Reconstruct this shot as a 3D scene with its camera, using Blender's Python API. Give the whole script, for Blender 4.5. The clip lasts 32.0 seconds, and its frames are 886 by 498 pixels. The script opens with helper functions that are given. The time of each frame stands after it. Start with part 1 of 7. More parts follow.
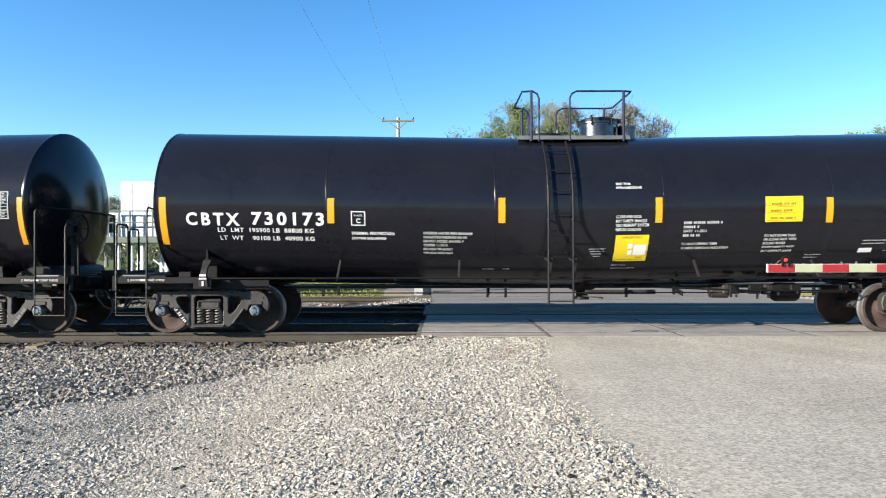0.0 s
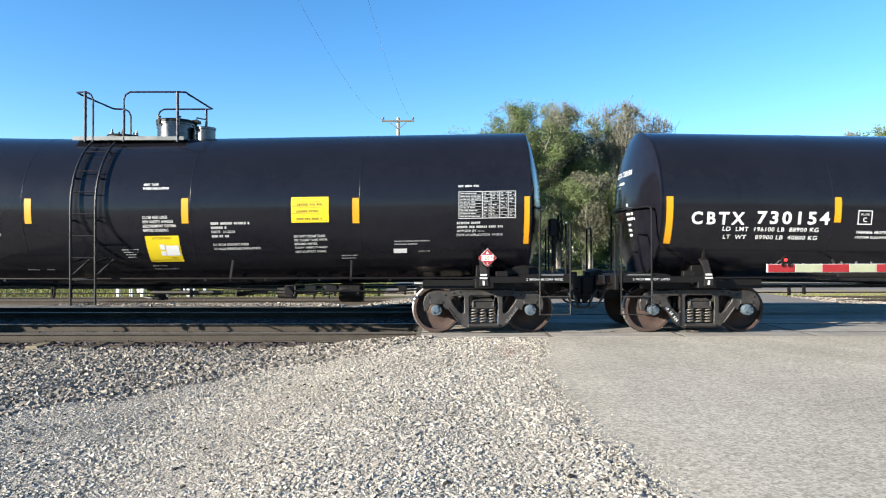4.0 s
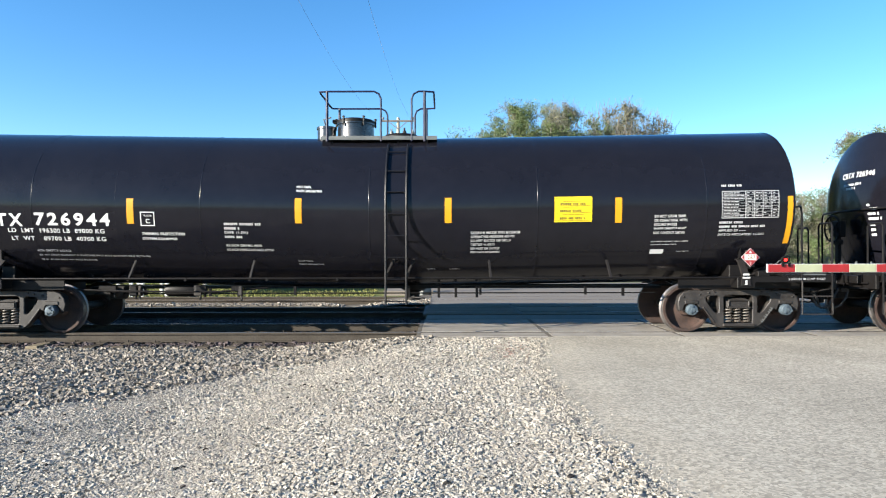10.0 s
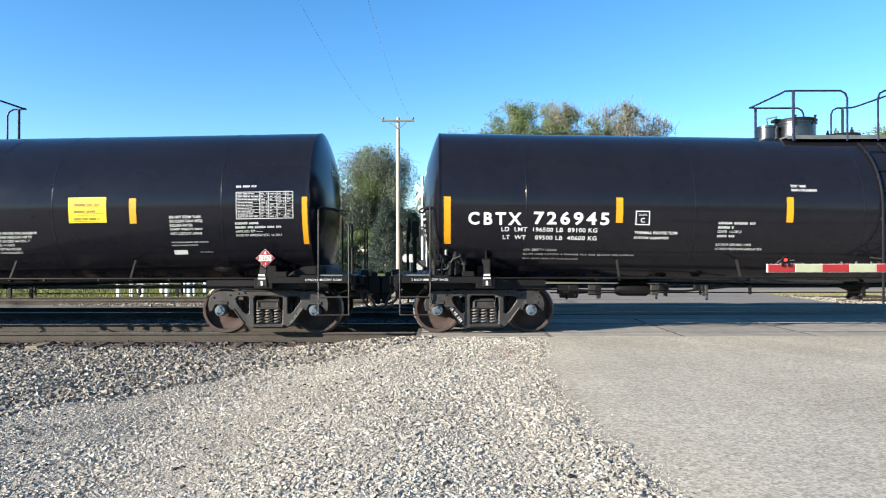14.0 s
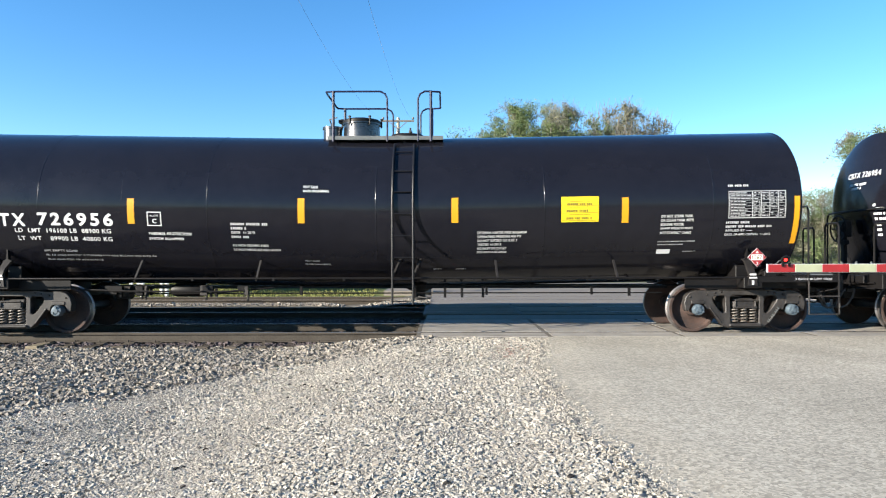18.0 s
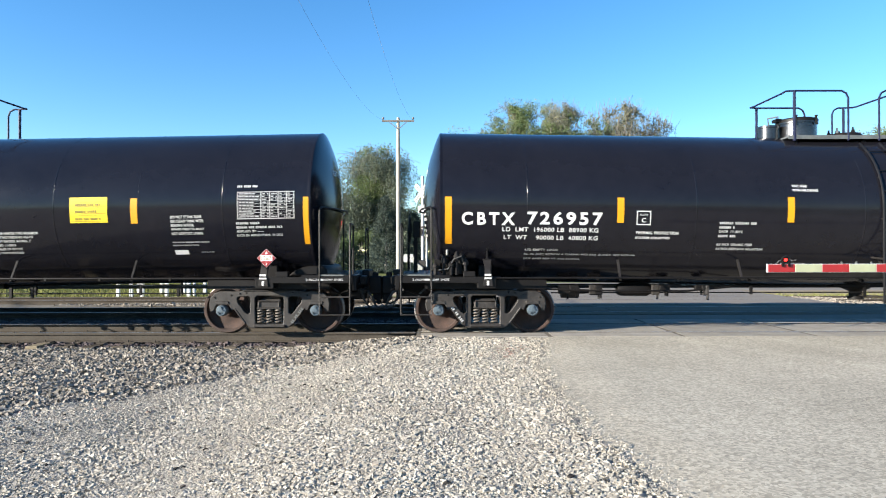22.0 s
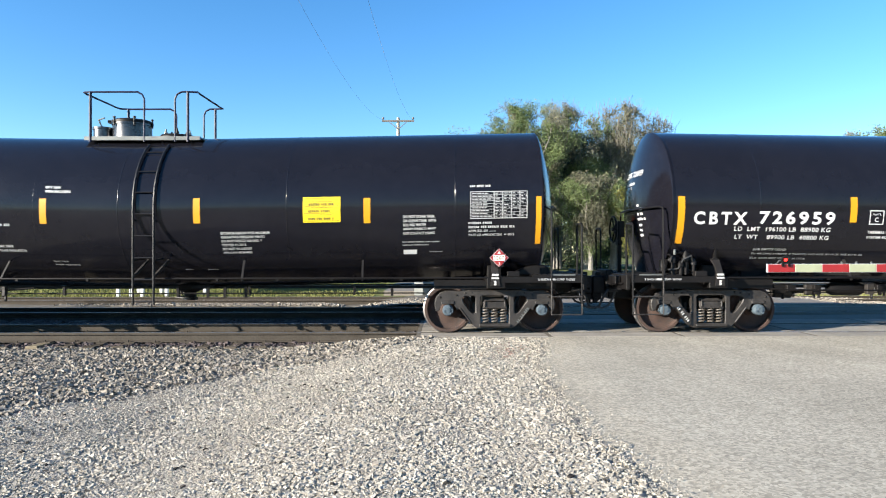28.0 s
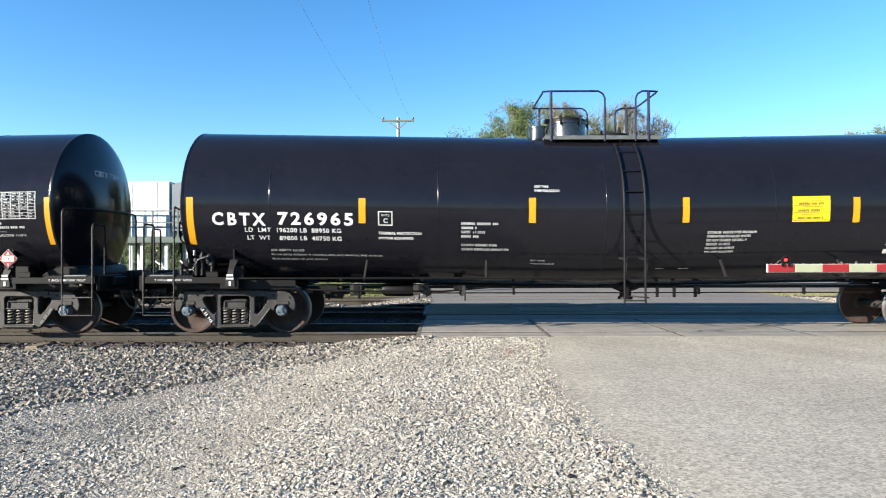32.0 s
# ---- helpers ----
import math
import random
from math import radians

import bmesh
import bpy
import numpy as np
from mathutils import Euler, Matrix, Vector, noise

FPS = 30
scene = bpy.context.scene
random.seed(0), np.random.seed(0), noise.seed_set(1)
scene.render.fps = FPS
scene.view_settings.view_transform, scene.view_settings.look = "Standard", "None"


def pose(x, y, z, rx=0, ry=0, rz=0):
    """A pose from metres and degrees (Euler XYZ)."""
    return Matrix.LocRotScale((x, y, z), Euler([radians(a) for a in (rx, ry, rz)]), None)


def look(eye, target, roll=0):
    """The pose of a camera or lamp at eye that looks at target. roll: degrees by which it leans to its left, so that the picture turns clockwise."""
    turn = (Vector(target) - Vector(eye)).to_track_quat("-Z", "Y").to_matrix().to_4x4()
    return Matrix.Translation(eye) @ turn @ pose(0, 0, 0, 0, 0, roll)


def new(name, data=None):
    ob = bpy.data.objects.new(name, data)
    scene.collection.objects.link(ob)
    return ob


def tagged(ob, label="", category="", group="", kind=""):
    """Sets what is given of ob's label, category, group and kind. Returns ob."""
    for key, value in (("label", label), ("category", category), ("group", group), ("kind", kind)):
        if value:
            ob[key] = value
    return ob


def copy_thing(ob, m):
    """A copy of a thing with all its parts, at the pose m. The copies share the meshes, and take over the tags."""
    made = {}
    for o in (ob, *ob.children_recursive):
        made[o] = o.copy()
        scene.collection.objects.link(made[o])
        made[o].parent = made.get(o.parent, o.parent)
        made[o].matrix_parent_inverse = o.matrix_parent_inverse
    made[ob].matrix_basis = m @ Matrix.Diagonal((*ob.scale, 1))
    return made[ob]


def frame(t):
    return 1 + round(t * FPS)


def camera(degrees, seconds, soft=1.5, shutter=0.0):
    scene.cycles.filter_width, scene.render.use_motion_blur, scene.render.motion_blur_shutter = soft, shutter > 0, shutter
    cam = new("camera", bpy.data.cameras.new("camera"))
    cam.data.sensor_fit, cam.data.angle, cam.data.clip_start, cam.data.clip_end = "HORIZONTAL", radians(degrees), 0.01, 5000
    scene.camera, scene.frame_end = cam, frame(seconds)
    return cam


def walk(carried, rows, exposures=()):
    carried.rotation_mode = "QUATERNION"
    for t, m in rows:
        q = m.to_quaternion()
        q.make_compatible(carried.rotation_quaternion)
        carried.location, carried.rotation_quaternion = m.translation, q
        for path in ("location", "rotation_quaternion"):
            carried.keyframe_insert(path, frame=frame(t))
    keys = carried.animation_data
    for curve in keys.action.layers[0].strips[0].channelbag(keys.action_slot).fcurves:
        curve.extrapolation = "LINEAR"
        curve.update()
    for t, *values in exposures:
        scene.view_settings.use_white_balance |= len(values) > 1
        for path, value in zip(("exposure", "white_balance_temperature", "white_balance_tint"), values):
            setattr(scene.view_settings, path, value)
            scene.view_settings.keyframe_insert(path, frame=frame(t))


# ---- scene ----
# ---------------------------------------------------------------- camera
cam = camera(69.05, 32.0, soft=1.05, shutter=0.04)
EYE = (0.0, 0.0, 1.55)
VIEW = look(EYE, (0.0, 100.0, 2.08), -0.1)
walk(cam, [(0.0, VIEW), (32.0, VIEW)])

# ---------------------------------------------------------------- light
SUN_AZ, SUN_EL = radians(62), radians(17.5)      # azimuth from the line of sight, coming from behind on the left
to_sun = Vector((-math.sin(SUN_AZ) * math.cos(SUN_EL), -math.cos(SUN_AZ) * math.cos(SUN_EL), math.sin(SUN_EL)))
world = bpy.data.worlds.new("world")
scene.world = world
world.use_nodes = True
wn = world.node_tree.nodes
sky = wn.new("ShaderNodeTexSky")
sky.sky_type, sky.sun_disc = "NISHITA", False
sky.sun_elevation, sky.sun_rotation = SUN_EL, math.atan2(to_sun.x, to_sun.y)
sky.altitude = 900.0
sky.air_density, sky.dust_density, sky.ozone_density = 1.0, 0.0, 2.6
wn["Background"].inputs[1].default_value = 0.0865
tint = wn.new("ShaderNodeHueSaturation")
tint.inputs["Saturation"].default_value = 1.26
tint.inputs["Hue"].default_value = 0.501
world.node_tree.links.new(sky.outputs[0], tint.inputs["Color"])
world.node_tree.links.new(tint.outputs[0], wn["Background"].inputs[0])
sun = new("sun", bpy.data.lights.new("sun", "SUN"))
sun.data.energy, sun.data.angle, sun.data.color = 5.0, radians(0.5), (1.0, 0.925, 0.80)
sun.matrix_basis = look((0, 0, 30), Vector((0, 0, 30)) - to_sun)
scene.view_settings.exposure = 1.72


# ---------------------------------------------------------------- materials
def mat(name, base, second=None, rough=0.6, metal=0.0, scale=8.0, fine=60.0, bump=0.15, dist=0.01, coat=0.0, coat_rough=0.08, spread=0.5, rand=0.0, island=0.0, spec=0.5, mix_at=(0.35, 0.65)):
    """A surface that varies at two scales between two colours, with a fine relief."""
    m = bpy.data.materials.new(name)
    m.use_nodes = True
    n, l = m.node_tree.nodes, m.node_tree.links
    b = n["Principled BSDF"]
    second = second or tuple(c * 0.72 for c in base)
    tc = n.new("ShaderNodeTexCoord")
    big, small = n.new("ShaderNodeTexNoise"), n.new("ShaderNodeTexNoise")
    big.inputs["Scale"].default_value, big.inputs["Detail"].default_value = scale, 6
    small.inputs["Scale"].default_value, small.inputs["Detail"].default_value = fine, 4
    for t in (big, small):
        l.new(tc.outputs["Object"], t.inputs["Vector"])
    add = n.new("ShaderNodeMath")
    add.operation = "MULTIPLY_ADD"
    add.inputs[1].default_value = spread
    l.new(small.outputs[0], add.inputs[0])
    half = n.new("ShaderNodeMath")
    half.operation = "MULTIPLY"
    half.inputs[1].default_value = 1 - spread
    l.new(big.outputs[0], half.inputs[0])
    l.new(half.outputs[0], add.inputs[2])
    ramp = n.new("ShaderNodeValToRGB")
    ramp.color_ramp.elements[0].position, ramp.color_ramp.elements[1].position = mix_at
    ramp.color_ramp.elements[0].color, ramp.color_ramp.elements[1].color = (*second, 1), (*base, 1)
    l.new(add.outputs[0], ramp.inputs[0])
    out = ramp.outputs[0]
    for amount, kind, key in ((rand, "ShaderNodeObjectInfo", "Random"), (island, "ShaderNodeNewGeometry", "Random Per Island")):
        if amount:
            info, hsv, mr = n.new(kind), n.new("ShaderNodeHueSaturation"), n.new("ShaderNodeMapRange")
            mr.inputs[3].default_value, mr.inputs[4].default_value = 1 - amount, 1 + amount
            l.new(info.outputs[key], mr.inputs[0])
            l.new(mr.outputs[0], hsv.inputs["Value"])
            l.new(out, hsv.inputs["Color"])
            out = hsv.outputs[0]
    l.new(out, b.inputs["Base Color"])
    rr = n.new("ShaderNodeMapRange")
    rr.inputs[3].default_value, rr.inputs[4].default_value = max(rough - 0.08, 0.02), min(rough + 0.08, 1)
    l.new(big.outputs[0], rr.inputs[0])
    l.new(rr.outputs[0], b.inputs["Roughness"])
    b.inputs["Metallic"].default_value = metal
    b.inputs["Specular IOR Level"].default_value = spec
    b.inputs["Coat Weight"].default_value = coat
    b.inputs["Coat Roughness"].default_value = coat_rough
    if bump:
        bp = n.new("ShaderNodeBump")
        bp.inputs["Strength"].default_value, bp.inputs["Distance"].default_value = bump, dist
        l.new(add.outputs[0], bp.inputs["Height"])
        l.new(bp.outputs[0], b.inputs["Normal"])
    return m


def glow(name, color, strength):
    m = bpy.data.materials.new(name)
    m.use_nodes = True
    b = m.node_tree.nodes["Principled BSDF"]
    b.inputs["Base Color"].default_value = (*color, 1)
    b.inputs["Emission Color"].default_value = (*color, 1)
    b.inputs["Emission Strength"].default_value = strength
    return m


M_TANK = mat("black_tank_paint", (0.0088, 0.0089, 0.0125), (0.0066, 0.0067, 0.0096), rough=0.17, scale=0.8, fine=6, bump=0.015, dist=0.006, spec=0.2, coat=0.15, coat_rough=0.12)
M_STEEL_BLACK = mat("black_frame_paint", (0.0085, 0.0076, 0.0076), (0.0055, 0.005, 0.005), rough=0.5, scale=3, fine=40, bump=0.1, spec=0.18)
M_BRACKET = mat("worn_bracket_paint", (0.019, 0.0168, 0.0162), (0.009, 0.0078, 0.0076), rough=0.6, scale=6, fine=40, bump=0.15, spec=0.3)
M_TANK_DUSTY = mat("dusty_black_tank_paint", (0.0088, 0.009, 0.0124), (0.0066, 0.0067, 0.0093), rough=0.2, scale=0.8, fine=6, bump=0.015, dist=0.006, spec=0.2, coat=0.17, coat_rough=0.14)
M_HEAD = mat("duller_head_paint", (0.0078, 0.0077, 0.0112), (0.0056, 0.0055, 0.008), rough=0.18, scale=0.8, fine=6, bump=0.02, dist=0.006, spec=0.22)
M_CAST = mat("grimy_cast_steel", (0.038, 0.0335, 0.0305), (0.0105, 0.0092, 0.0088), rough=0.55, scale=6, fine=34, bump=0.35, spec=0.42)
M_RUST = mat("rusty_wheel_steel", (0.062, 0.035, 0.027), (0.02, 0.0135, 0.0115), rough=0.85, scale=5, fine=50, bump=0.2, spread=0.35)
M_TREAD = mat("worn_bright_steel", (0.3, 0.28, 0.27), (0.17, 0.155, 0.15), rough=0.45, metal=0.9, scale=5, fine=60, bump=0.05)
M_CAP = mat("blue_grey_bearing_cap", (0.1, 0.135, 0.165), (0.045, 0.06, 0.072), rough=0.5, metal=0.2, scale=15, fine=90, bump=0.15)
M_SPRING = mat("brown_spring_steel", (0.115, 0.098, 0.082), (0.045, 0.038, 0.032), rough=0.6, scale=20, fine=90, bump=0.2)
M_WHITE = mat("white_stencil_paint", (0.66, 0.66, 0.65), (0.55, 0.55, 0.55), rough=0.5, scale=3, fine=60, bump=0.0)
M_STENCIL = mat("stencil_paint", (0.52, 0.52, 0.515), (0.4, 0.4, 0.4), rough=0.55, scale=3, fine=60, bump=0.0)
M_LADDER = mat("black_ladder_paint", (0.006, 0.006, 0.0075), (0.004, 0.004, 0.005), rough=0.45, scale=3, fine=40, bump=0.1, spec=0.3)
M_FADED = mat("faded_stencil_paint", (0.4, 0.4, 0.4), (0.28, 0.28, 0.285), rough=0.55, scale=3, fine=60, bump=0.0)
M_ORANGE = mat("amber_reflective_sheet", (0.6, 0.275, 0.005), (0.53, 0.235, 0.004), rough=0.4, scale=4, fine=200, bump=0.02)
M_YELLOW = mat("yellow_placard", (0.66, 0.5, 0.011), (0.57, 0.43, 0.009), rough=0.45, scale=4, fine=80, bump=0.0)
M_INK = mat("dark_print", (0.15, 0.115, 0.02), rough=0.6, bump=0.0)
M_RED = mat("red_reflective", (0.26, 0.016, 0.018), (0.2, 0.012, 0.013), rough=0.4, scale=6, fine=120, bump=0.02)
M_PALE = mat("pale_reflective", (0.31, 0.33, 0.215), (0.25, 0.265, 0.175), rough=0.4, scale=6, fine=120, bump=0.02)
M_STEEL = mat("worn_drum_steel", (0.115, 0.115, 0.12), (0.05, 0.05, 0.052), rough=0.28, metal=0.95, scale=3, fine=30, bump=0.04)
M_GALV = mat("galvanised_steel", (0.17, 0.178, 0.172), (0.1, 0.105, 0.102), rough=0.5, metal=0.45, scale=6, fine=60, bump=0.05)
M_RAILPAINT = mat("dark_handrail_paint", (0.011, 0.014, 0.042), (0.006, 0.008, 0.024), rough=0.5, scale=8, fine=60, bump=0.02, spec=0.25)
M_GREEN_TAG = mat("green_spray_paint", (0.3, 0.47, 0.4), (0.17, 0.3, 0.25), rough=0.5, bump=0.0)
M_RAIL = mat("weathered_rail", (0.07, 0.061, 0.05), (0.042, 0.035, 0.028), rough=0.75, scale=2, fine=40, bump=0.15, spec=0.12)
M_TIE = mat("weathered_timber", (0.1, 0.085, 0.064), (0.05, 0.041, 0.033), rough=0.9, scale=3, fine=35, bump=0.5, rand=0.3, spec=0.12)
# panels of the middle track: the train's shade is put into their darker, warmer colour
M_PANEL_SHADED = mat("shaded_crossing_panel", (0.155, 0.125, 0.09), (0.1, 0.08, 0.058), rough=0.9, scale=2.5, fine=30, bump=0.3, rand=0.1, spec=0.12)
M_ARM = mat("grey_weathered_timber", (0.15, 0.145, 0.14), (0.1, 0.095, 0.09), rough=0.85, scale=2, fine=30, bump=0.2)
M_TIE_PALE = mat("bleached_tie_end", (0.24, 0.205, 0.14), (0.13, 0.105, 0.075), rough=0.9, scale=3, fine=35, bump=0.5, spec=0.12)
M_CONC = mat("crossing_panel_concrete", (0.3, 0.28, 0.25), (0.18, 0.165, 0.145), rough=0.85, scale=2.5, fine=30, bump=0.25, rand=0.1, spec=0.12)
M_ASPHALT = None
M_DIRT = mat("grey_brown_dirt", (0.15, 0.135, 0.11), (0.085, 0.075, 0.06), rough=0.95, scale=1.2, fine=22, bump=0.6, dist=0.02, spec=0.12)
M_GRAVELBED = None
M_STONE = mat("pale_crushed_stone", (0.385, 0.352, 0.297), (0.275, 0.25, 0.209), rough=0.9, scale=0.9, fine=25, bump=0.2, island=0.31, spec=0.12)
M_BALLASTBED = mat("ballast_bed", (0.16, 0.138, 0.122), (0.085, 0.072, 0.064), rough=0.95, scale=10, fine=36, bump=0.5, dist=0.03, spread=0.7, spec=0.12)
M_BALLAST = mat("grey_brown_ballast_stone", (0.29, 0.258, 0.216), (0.16, 0.142, 0.118), rough=0.9, scale=5, fine=40, bump=0.25, island=0.42, spec=0.12)
# darker than the ballast on the shoulder
M_BALLAST_DARK = mat("dark_ballast_stone", (0.105, 0.086, 0.086), (0.056, 0.046, 0.046), rough=0.9, scale=5, fine=40, bump=0.25, island=0.4, spec=0.1)
M_STONE_DARK = mat("dark_stray_stone", (0.06, 0.054, 0.048), (0.03, 0.027, 0.024), rough=0.9, scale=5, fine=40, bump=0.25, island=0.4, spec=0.1)
M_BALLAST_RED = mat("reddish_broken_stone", (0.25, 0.18, 0.15), (0.14, 0.1, 0.085), rough=0.9, scale=5, fine=40, bump=0.25, island=0.35, spec=0.12)
M_GRASS = mat("mown_grass_ground", (0.145, 0.16, 0.05), (0.09, 0.095, 0.034), rough=0.95, scale=0.5, fine=5, bump=0.5, dist=0.05, spec=0.12)
M_BLADE = mat("grass_blades", (0.175, 0.185, 0.055), (0.12, 0.118, 0.044), rough=0.8, scale=0.4, fine=3, bump=0, island=0.3, spec=0.12)
M_BARK = mat("grey_bark", (0.24, 0.225, 0.2), (0.13, 0.12, 0.105), rough=0.95, scale=4, fine=30, bump=0.5)
M_TWIG_PALE = mat("pale_bare_twig", (0.45, 0.39, 0.36), (0.31, 0.27, 0.25), rough=0.9, scale=4, fine=30, bump=0.2)
M_TWIG = mat("grey_brown_twig", (0.15, 0.138, 0.118), (0.09, 0.082, 0.07), rough=0.9, scale=4, fine=30, bump=0.2)
M_POLE = mat("bleached_pole_timber", (0.42, 0.38, 0.31), (0.28, 0.24, 0.19), rough=0.85, scale=2, fine=30, bump=0.2)
M_BUILD = mat("white_metal_siding", (0.62, 0.63, 0.64), (0.54, 0.55, 0.56), rough=0.5, scale=0.6, fine=12, bump=0.03)
M_BUILD_GREY = mat("grey_metal_siding", (0.16, 0.18, 0.2), (0.12, 0.135, 0.15), rough=0.5, scale=0.6, fine=12, bump=0.03)
M_SIGN = mat("weathered_white_sign", (0.46, 0.46, 0.45), (0.34, 0.34, 0.335), rough=0.6, scale=3, fine=20, bump=0.03)
M_BEAM = mat("dull_green_beam", (0.10, 0.13, 0.11), (0.06, 0.08, 0.07), rough=0.6, scale=2, fine=20, bump=0.05)
M_GLASS = mat("dark_window_glass", (0.03, 0.035, 0.04), rough=0.1, bump=0.0)
M_WIRE = mat("weathered_wire", (0.2, 0.21, 0.23), rough=0.6, bump=0.0)
M_CABLE = mat("cable_black", (0.03, 0.03, 0.03), rough=0.6, bump=0.0)
M_FILLER = mat("dark_joint_filler", (0.15, 0.135, 0.115), (0.09, 0.081, 0.07), rough=0.9, scale=4, fine=40, bump=0.2, spec=0.1)
M_KERB = mat("pale_kerb_concrete", (0.42, 0.4, 0.36), (0.3, 0.285, 0.255), rough=0.9, scale=1.5, fine=20, bump=0.2, spec=0.15)
M_REDWOOD = mat("reddish_timber_rail", (0.2, 0.085, 0.06), (0.12, 0.055, 0.042), rough=0.85, scale=2, fine=20, bump=0.2)
M_LAMP_RED = glow("lit_red_lens", (1.0, 0.02, 0.015), 1.6)
M_LAMP_OFF = mat("dark_red_lens", (0.15, 0.01, 0.01), rough=0.15, bump=0.0)
M_TAIL = glow("dim_red_tail_lamp", (0.9, 0.02, 0.02), 0.18)


def leafmat(name, a, b, rough=0.65):
    m = mat(name, a, b, rough=rough, scale=0.25, fine=1.6, bump=0, island=0.22, spread=0.4, spec=0.2)
    # thin leaves let some light through
    n, l = m.node_tree.nodes, m.node_tree.links
    p = n["Principled BSDF"]
    thin, mix = n.new("ShaderNodeBsdfTranslucent"), n.new("ShaderNodeMixShader")
    mix.inputs[0].default_value = 0.38
    l.new(p.inputs["Base Color"].links[0].from_socket, thin.inputs["Color"])
    l.new(p.outputs[0], mix.inputs[1])
    l.new(thin.outputs[0], mix.inputs[2])
    l.new(mix.outputs[0], n["Material Output"].inputs["Surface"])
    return m


M_LEAF_GREEN = leafmat("green_leaf", (0.182, 0.232, 0.098), (0.112, 0.146, 0.064))
M_LEAF_OLIVE = leafmat("turning_leaf", (0.225, 0.218, 0.142), (0.14, 0.138, 0.096))
M_LEAF_GREY = leafmat("grey_willow_leaf", (0.178, 0.202, 0.138), (0.105, 0.124, 0.09))
M_LEAF_YELLOW = leafmat("yellow_leaf", (0.33, 0.255, 0.085), (0.22, 0.175, 0.068))
M_LEAF_LIME = leafmat("yellow_green_leaf", (0.235, 0.225, 0.06), (0.14, 0.145, 0.042))
M_LEAF_FAR = leafmat("distant_leaf", (0.1, 0.1, 0.066), (0.062, 0.064, 0.045))
M_LEAF_BROWN = leafmat("dry_leaf", (0.2, 0.175, 0.125), (0.13, 0.115, 0.085))
# the spruce's needles, also the dark leaves mixed into other crowns and undergrowth
M_LEAF_DARK = leafmat("dark_leaf_and_needle", (0.074, 0.096, 0.076), (0.044, 0.06, 0.049))


def asphalt():
    """Bleached asphalt: speckled aggregate, worn streaks along the traffic, stains and fine cracks."""
    m = mat("bleached_asphalt", (0.372, 0.340, 0.279), (0.29, 0.264, 0.215), rough=0.92, scale=0.55, fine=9, bump=0.0, spec=0.12, spread=0.35)
    n, l = m.node_tree.nodes, m.node_tree.links
    b = n["Principled BSDF"]
    tc = n["Texture Coordinate"]
    base = b.inputs["Base Color"].links[0].from_socket
    # aggregate: light and dark chips
    vor = n.new("ShaderNodeTexVoronoi")
    vor.inputs["Scale"].default_value = 46
    l.new(tc.outputs["Object"], vor.inputs["Vector"])
    chip = n.new("ShaderNodeMapRange")
    chip.inputs[3].default_value, chip.inputs[4].default_value = 0.66, 1.27
    sep = n.new("ShaderNodeSeparateColor")
    l.new(vor.outputs["Color"], sep.inputs[0])
    l.new(sep.outputs[0], chip.inputs[0])
    # streaks, drawn out across the tracks
    mp, st = n.new("ShaderNodeMapping"), n.new("ShaderNodeTexNoise")
    mp.inputs["Scale"].default_value, mp.inputs["Rotation"].default_value = (2.4, 0.4, 1), (0, 0, radians(-25))
    st.inputs["Scale"].default_value, st.inputs["Detail"].default_value = 1.0, 5
    l.new(tc.outputs["Object"], mp.inputs["Vector"])
    l.new(mp.outputs[0], st.inputs["Vector"])
    streak = n.new("ShaderNodeMapRange")
    streak.inputs[1].default_value, streak.inputs[2].default_value = 0.35, 0.7
    streak.inputs[3].default_value, streak.inputs[4].default_value = 0.972, 1.028
    l.new(st.outputs[0], streak.inputs[0])
    mul = n.new("ShaderNodeMath")
    mul.operation = "MULTIPLY"
    l.new(chip.outputs[0], mul.inputs[0])
    l.new(streak.outputs[0], mul.inputs[1])
    # pale tyre tracks that swing over the crossing
    last = mul
    for reach, gain in ((9.343, 0.10), (10.75, 0.06)):
        dot, off, size, band, more = n.new("ShaderNodeVectorMath"), n.new("ShaderNodeMath"), n.new("ShaderNodeMath"), n.new("ShaderNodeMapRange"), n.new("ShaderNodeMath")
        dot.operation, off.operation, size.operation, more.operation = "DOT_PRODUCT", "SUBTRACT", "ABSOLUTE", "MULTIPLY"
        dot.inputs[1].default_value = (0.862, 0.506, 0.0)
        off.inputs[1].default_value = reach
        band.inputs[1].default_value, band.inputs[2].default_value = 0.03, 0.24
        band.inputs[3].default_value, band.inputs[4].default_value = 1.0 + gain, 1.0
        l.new(tc.outputs["Object"], dot.inputs[0])
        l.new(dot.outputs["Value"], off.inputs[0])
        l.new(off.outputs[0], size.inputs[0])
        l.new(size.outputs[0], band.inputs[0])
        l.new(band.outputs[0], more.inputs[0])
        l.new(last.outputs[0], more.inputs[1])
        last = more
    hsv = n.new("ShaderNodeHueSaturation")
    l.new(base, hsv.inputs["Color"])
    l.new(last.outputs[0], hsv.inputs["Value"])
    l.new(hsv.outputs[0], b.inputs["Base Color"])
    bp = n.new("ShaderNodeBump")
    bp.inputs["Strength"].default_value, bp.inputs["Distance"].default_value = 0.18, 0.005
    l.new(vor.outputs["Distance"], bp.inputs["Height"])
    l.new(bp.outputs[0], b.inputs["Normal"])
    return m


M_ASPHALT = asphalt()


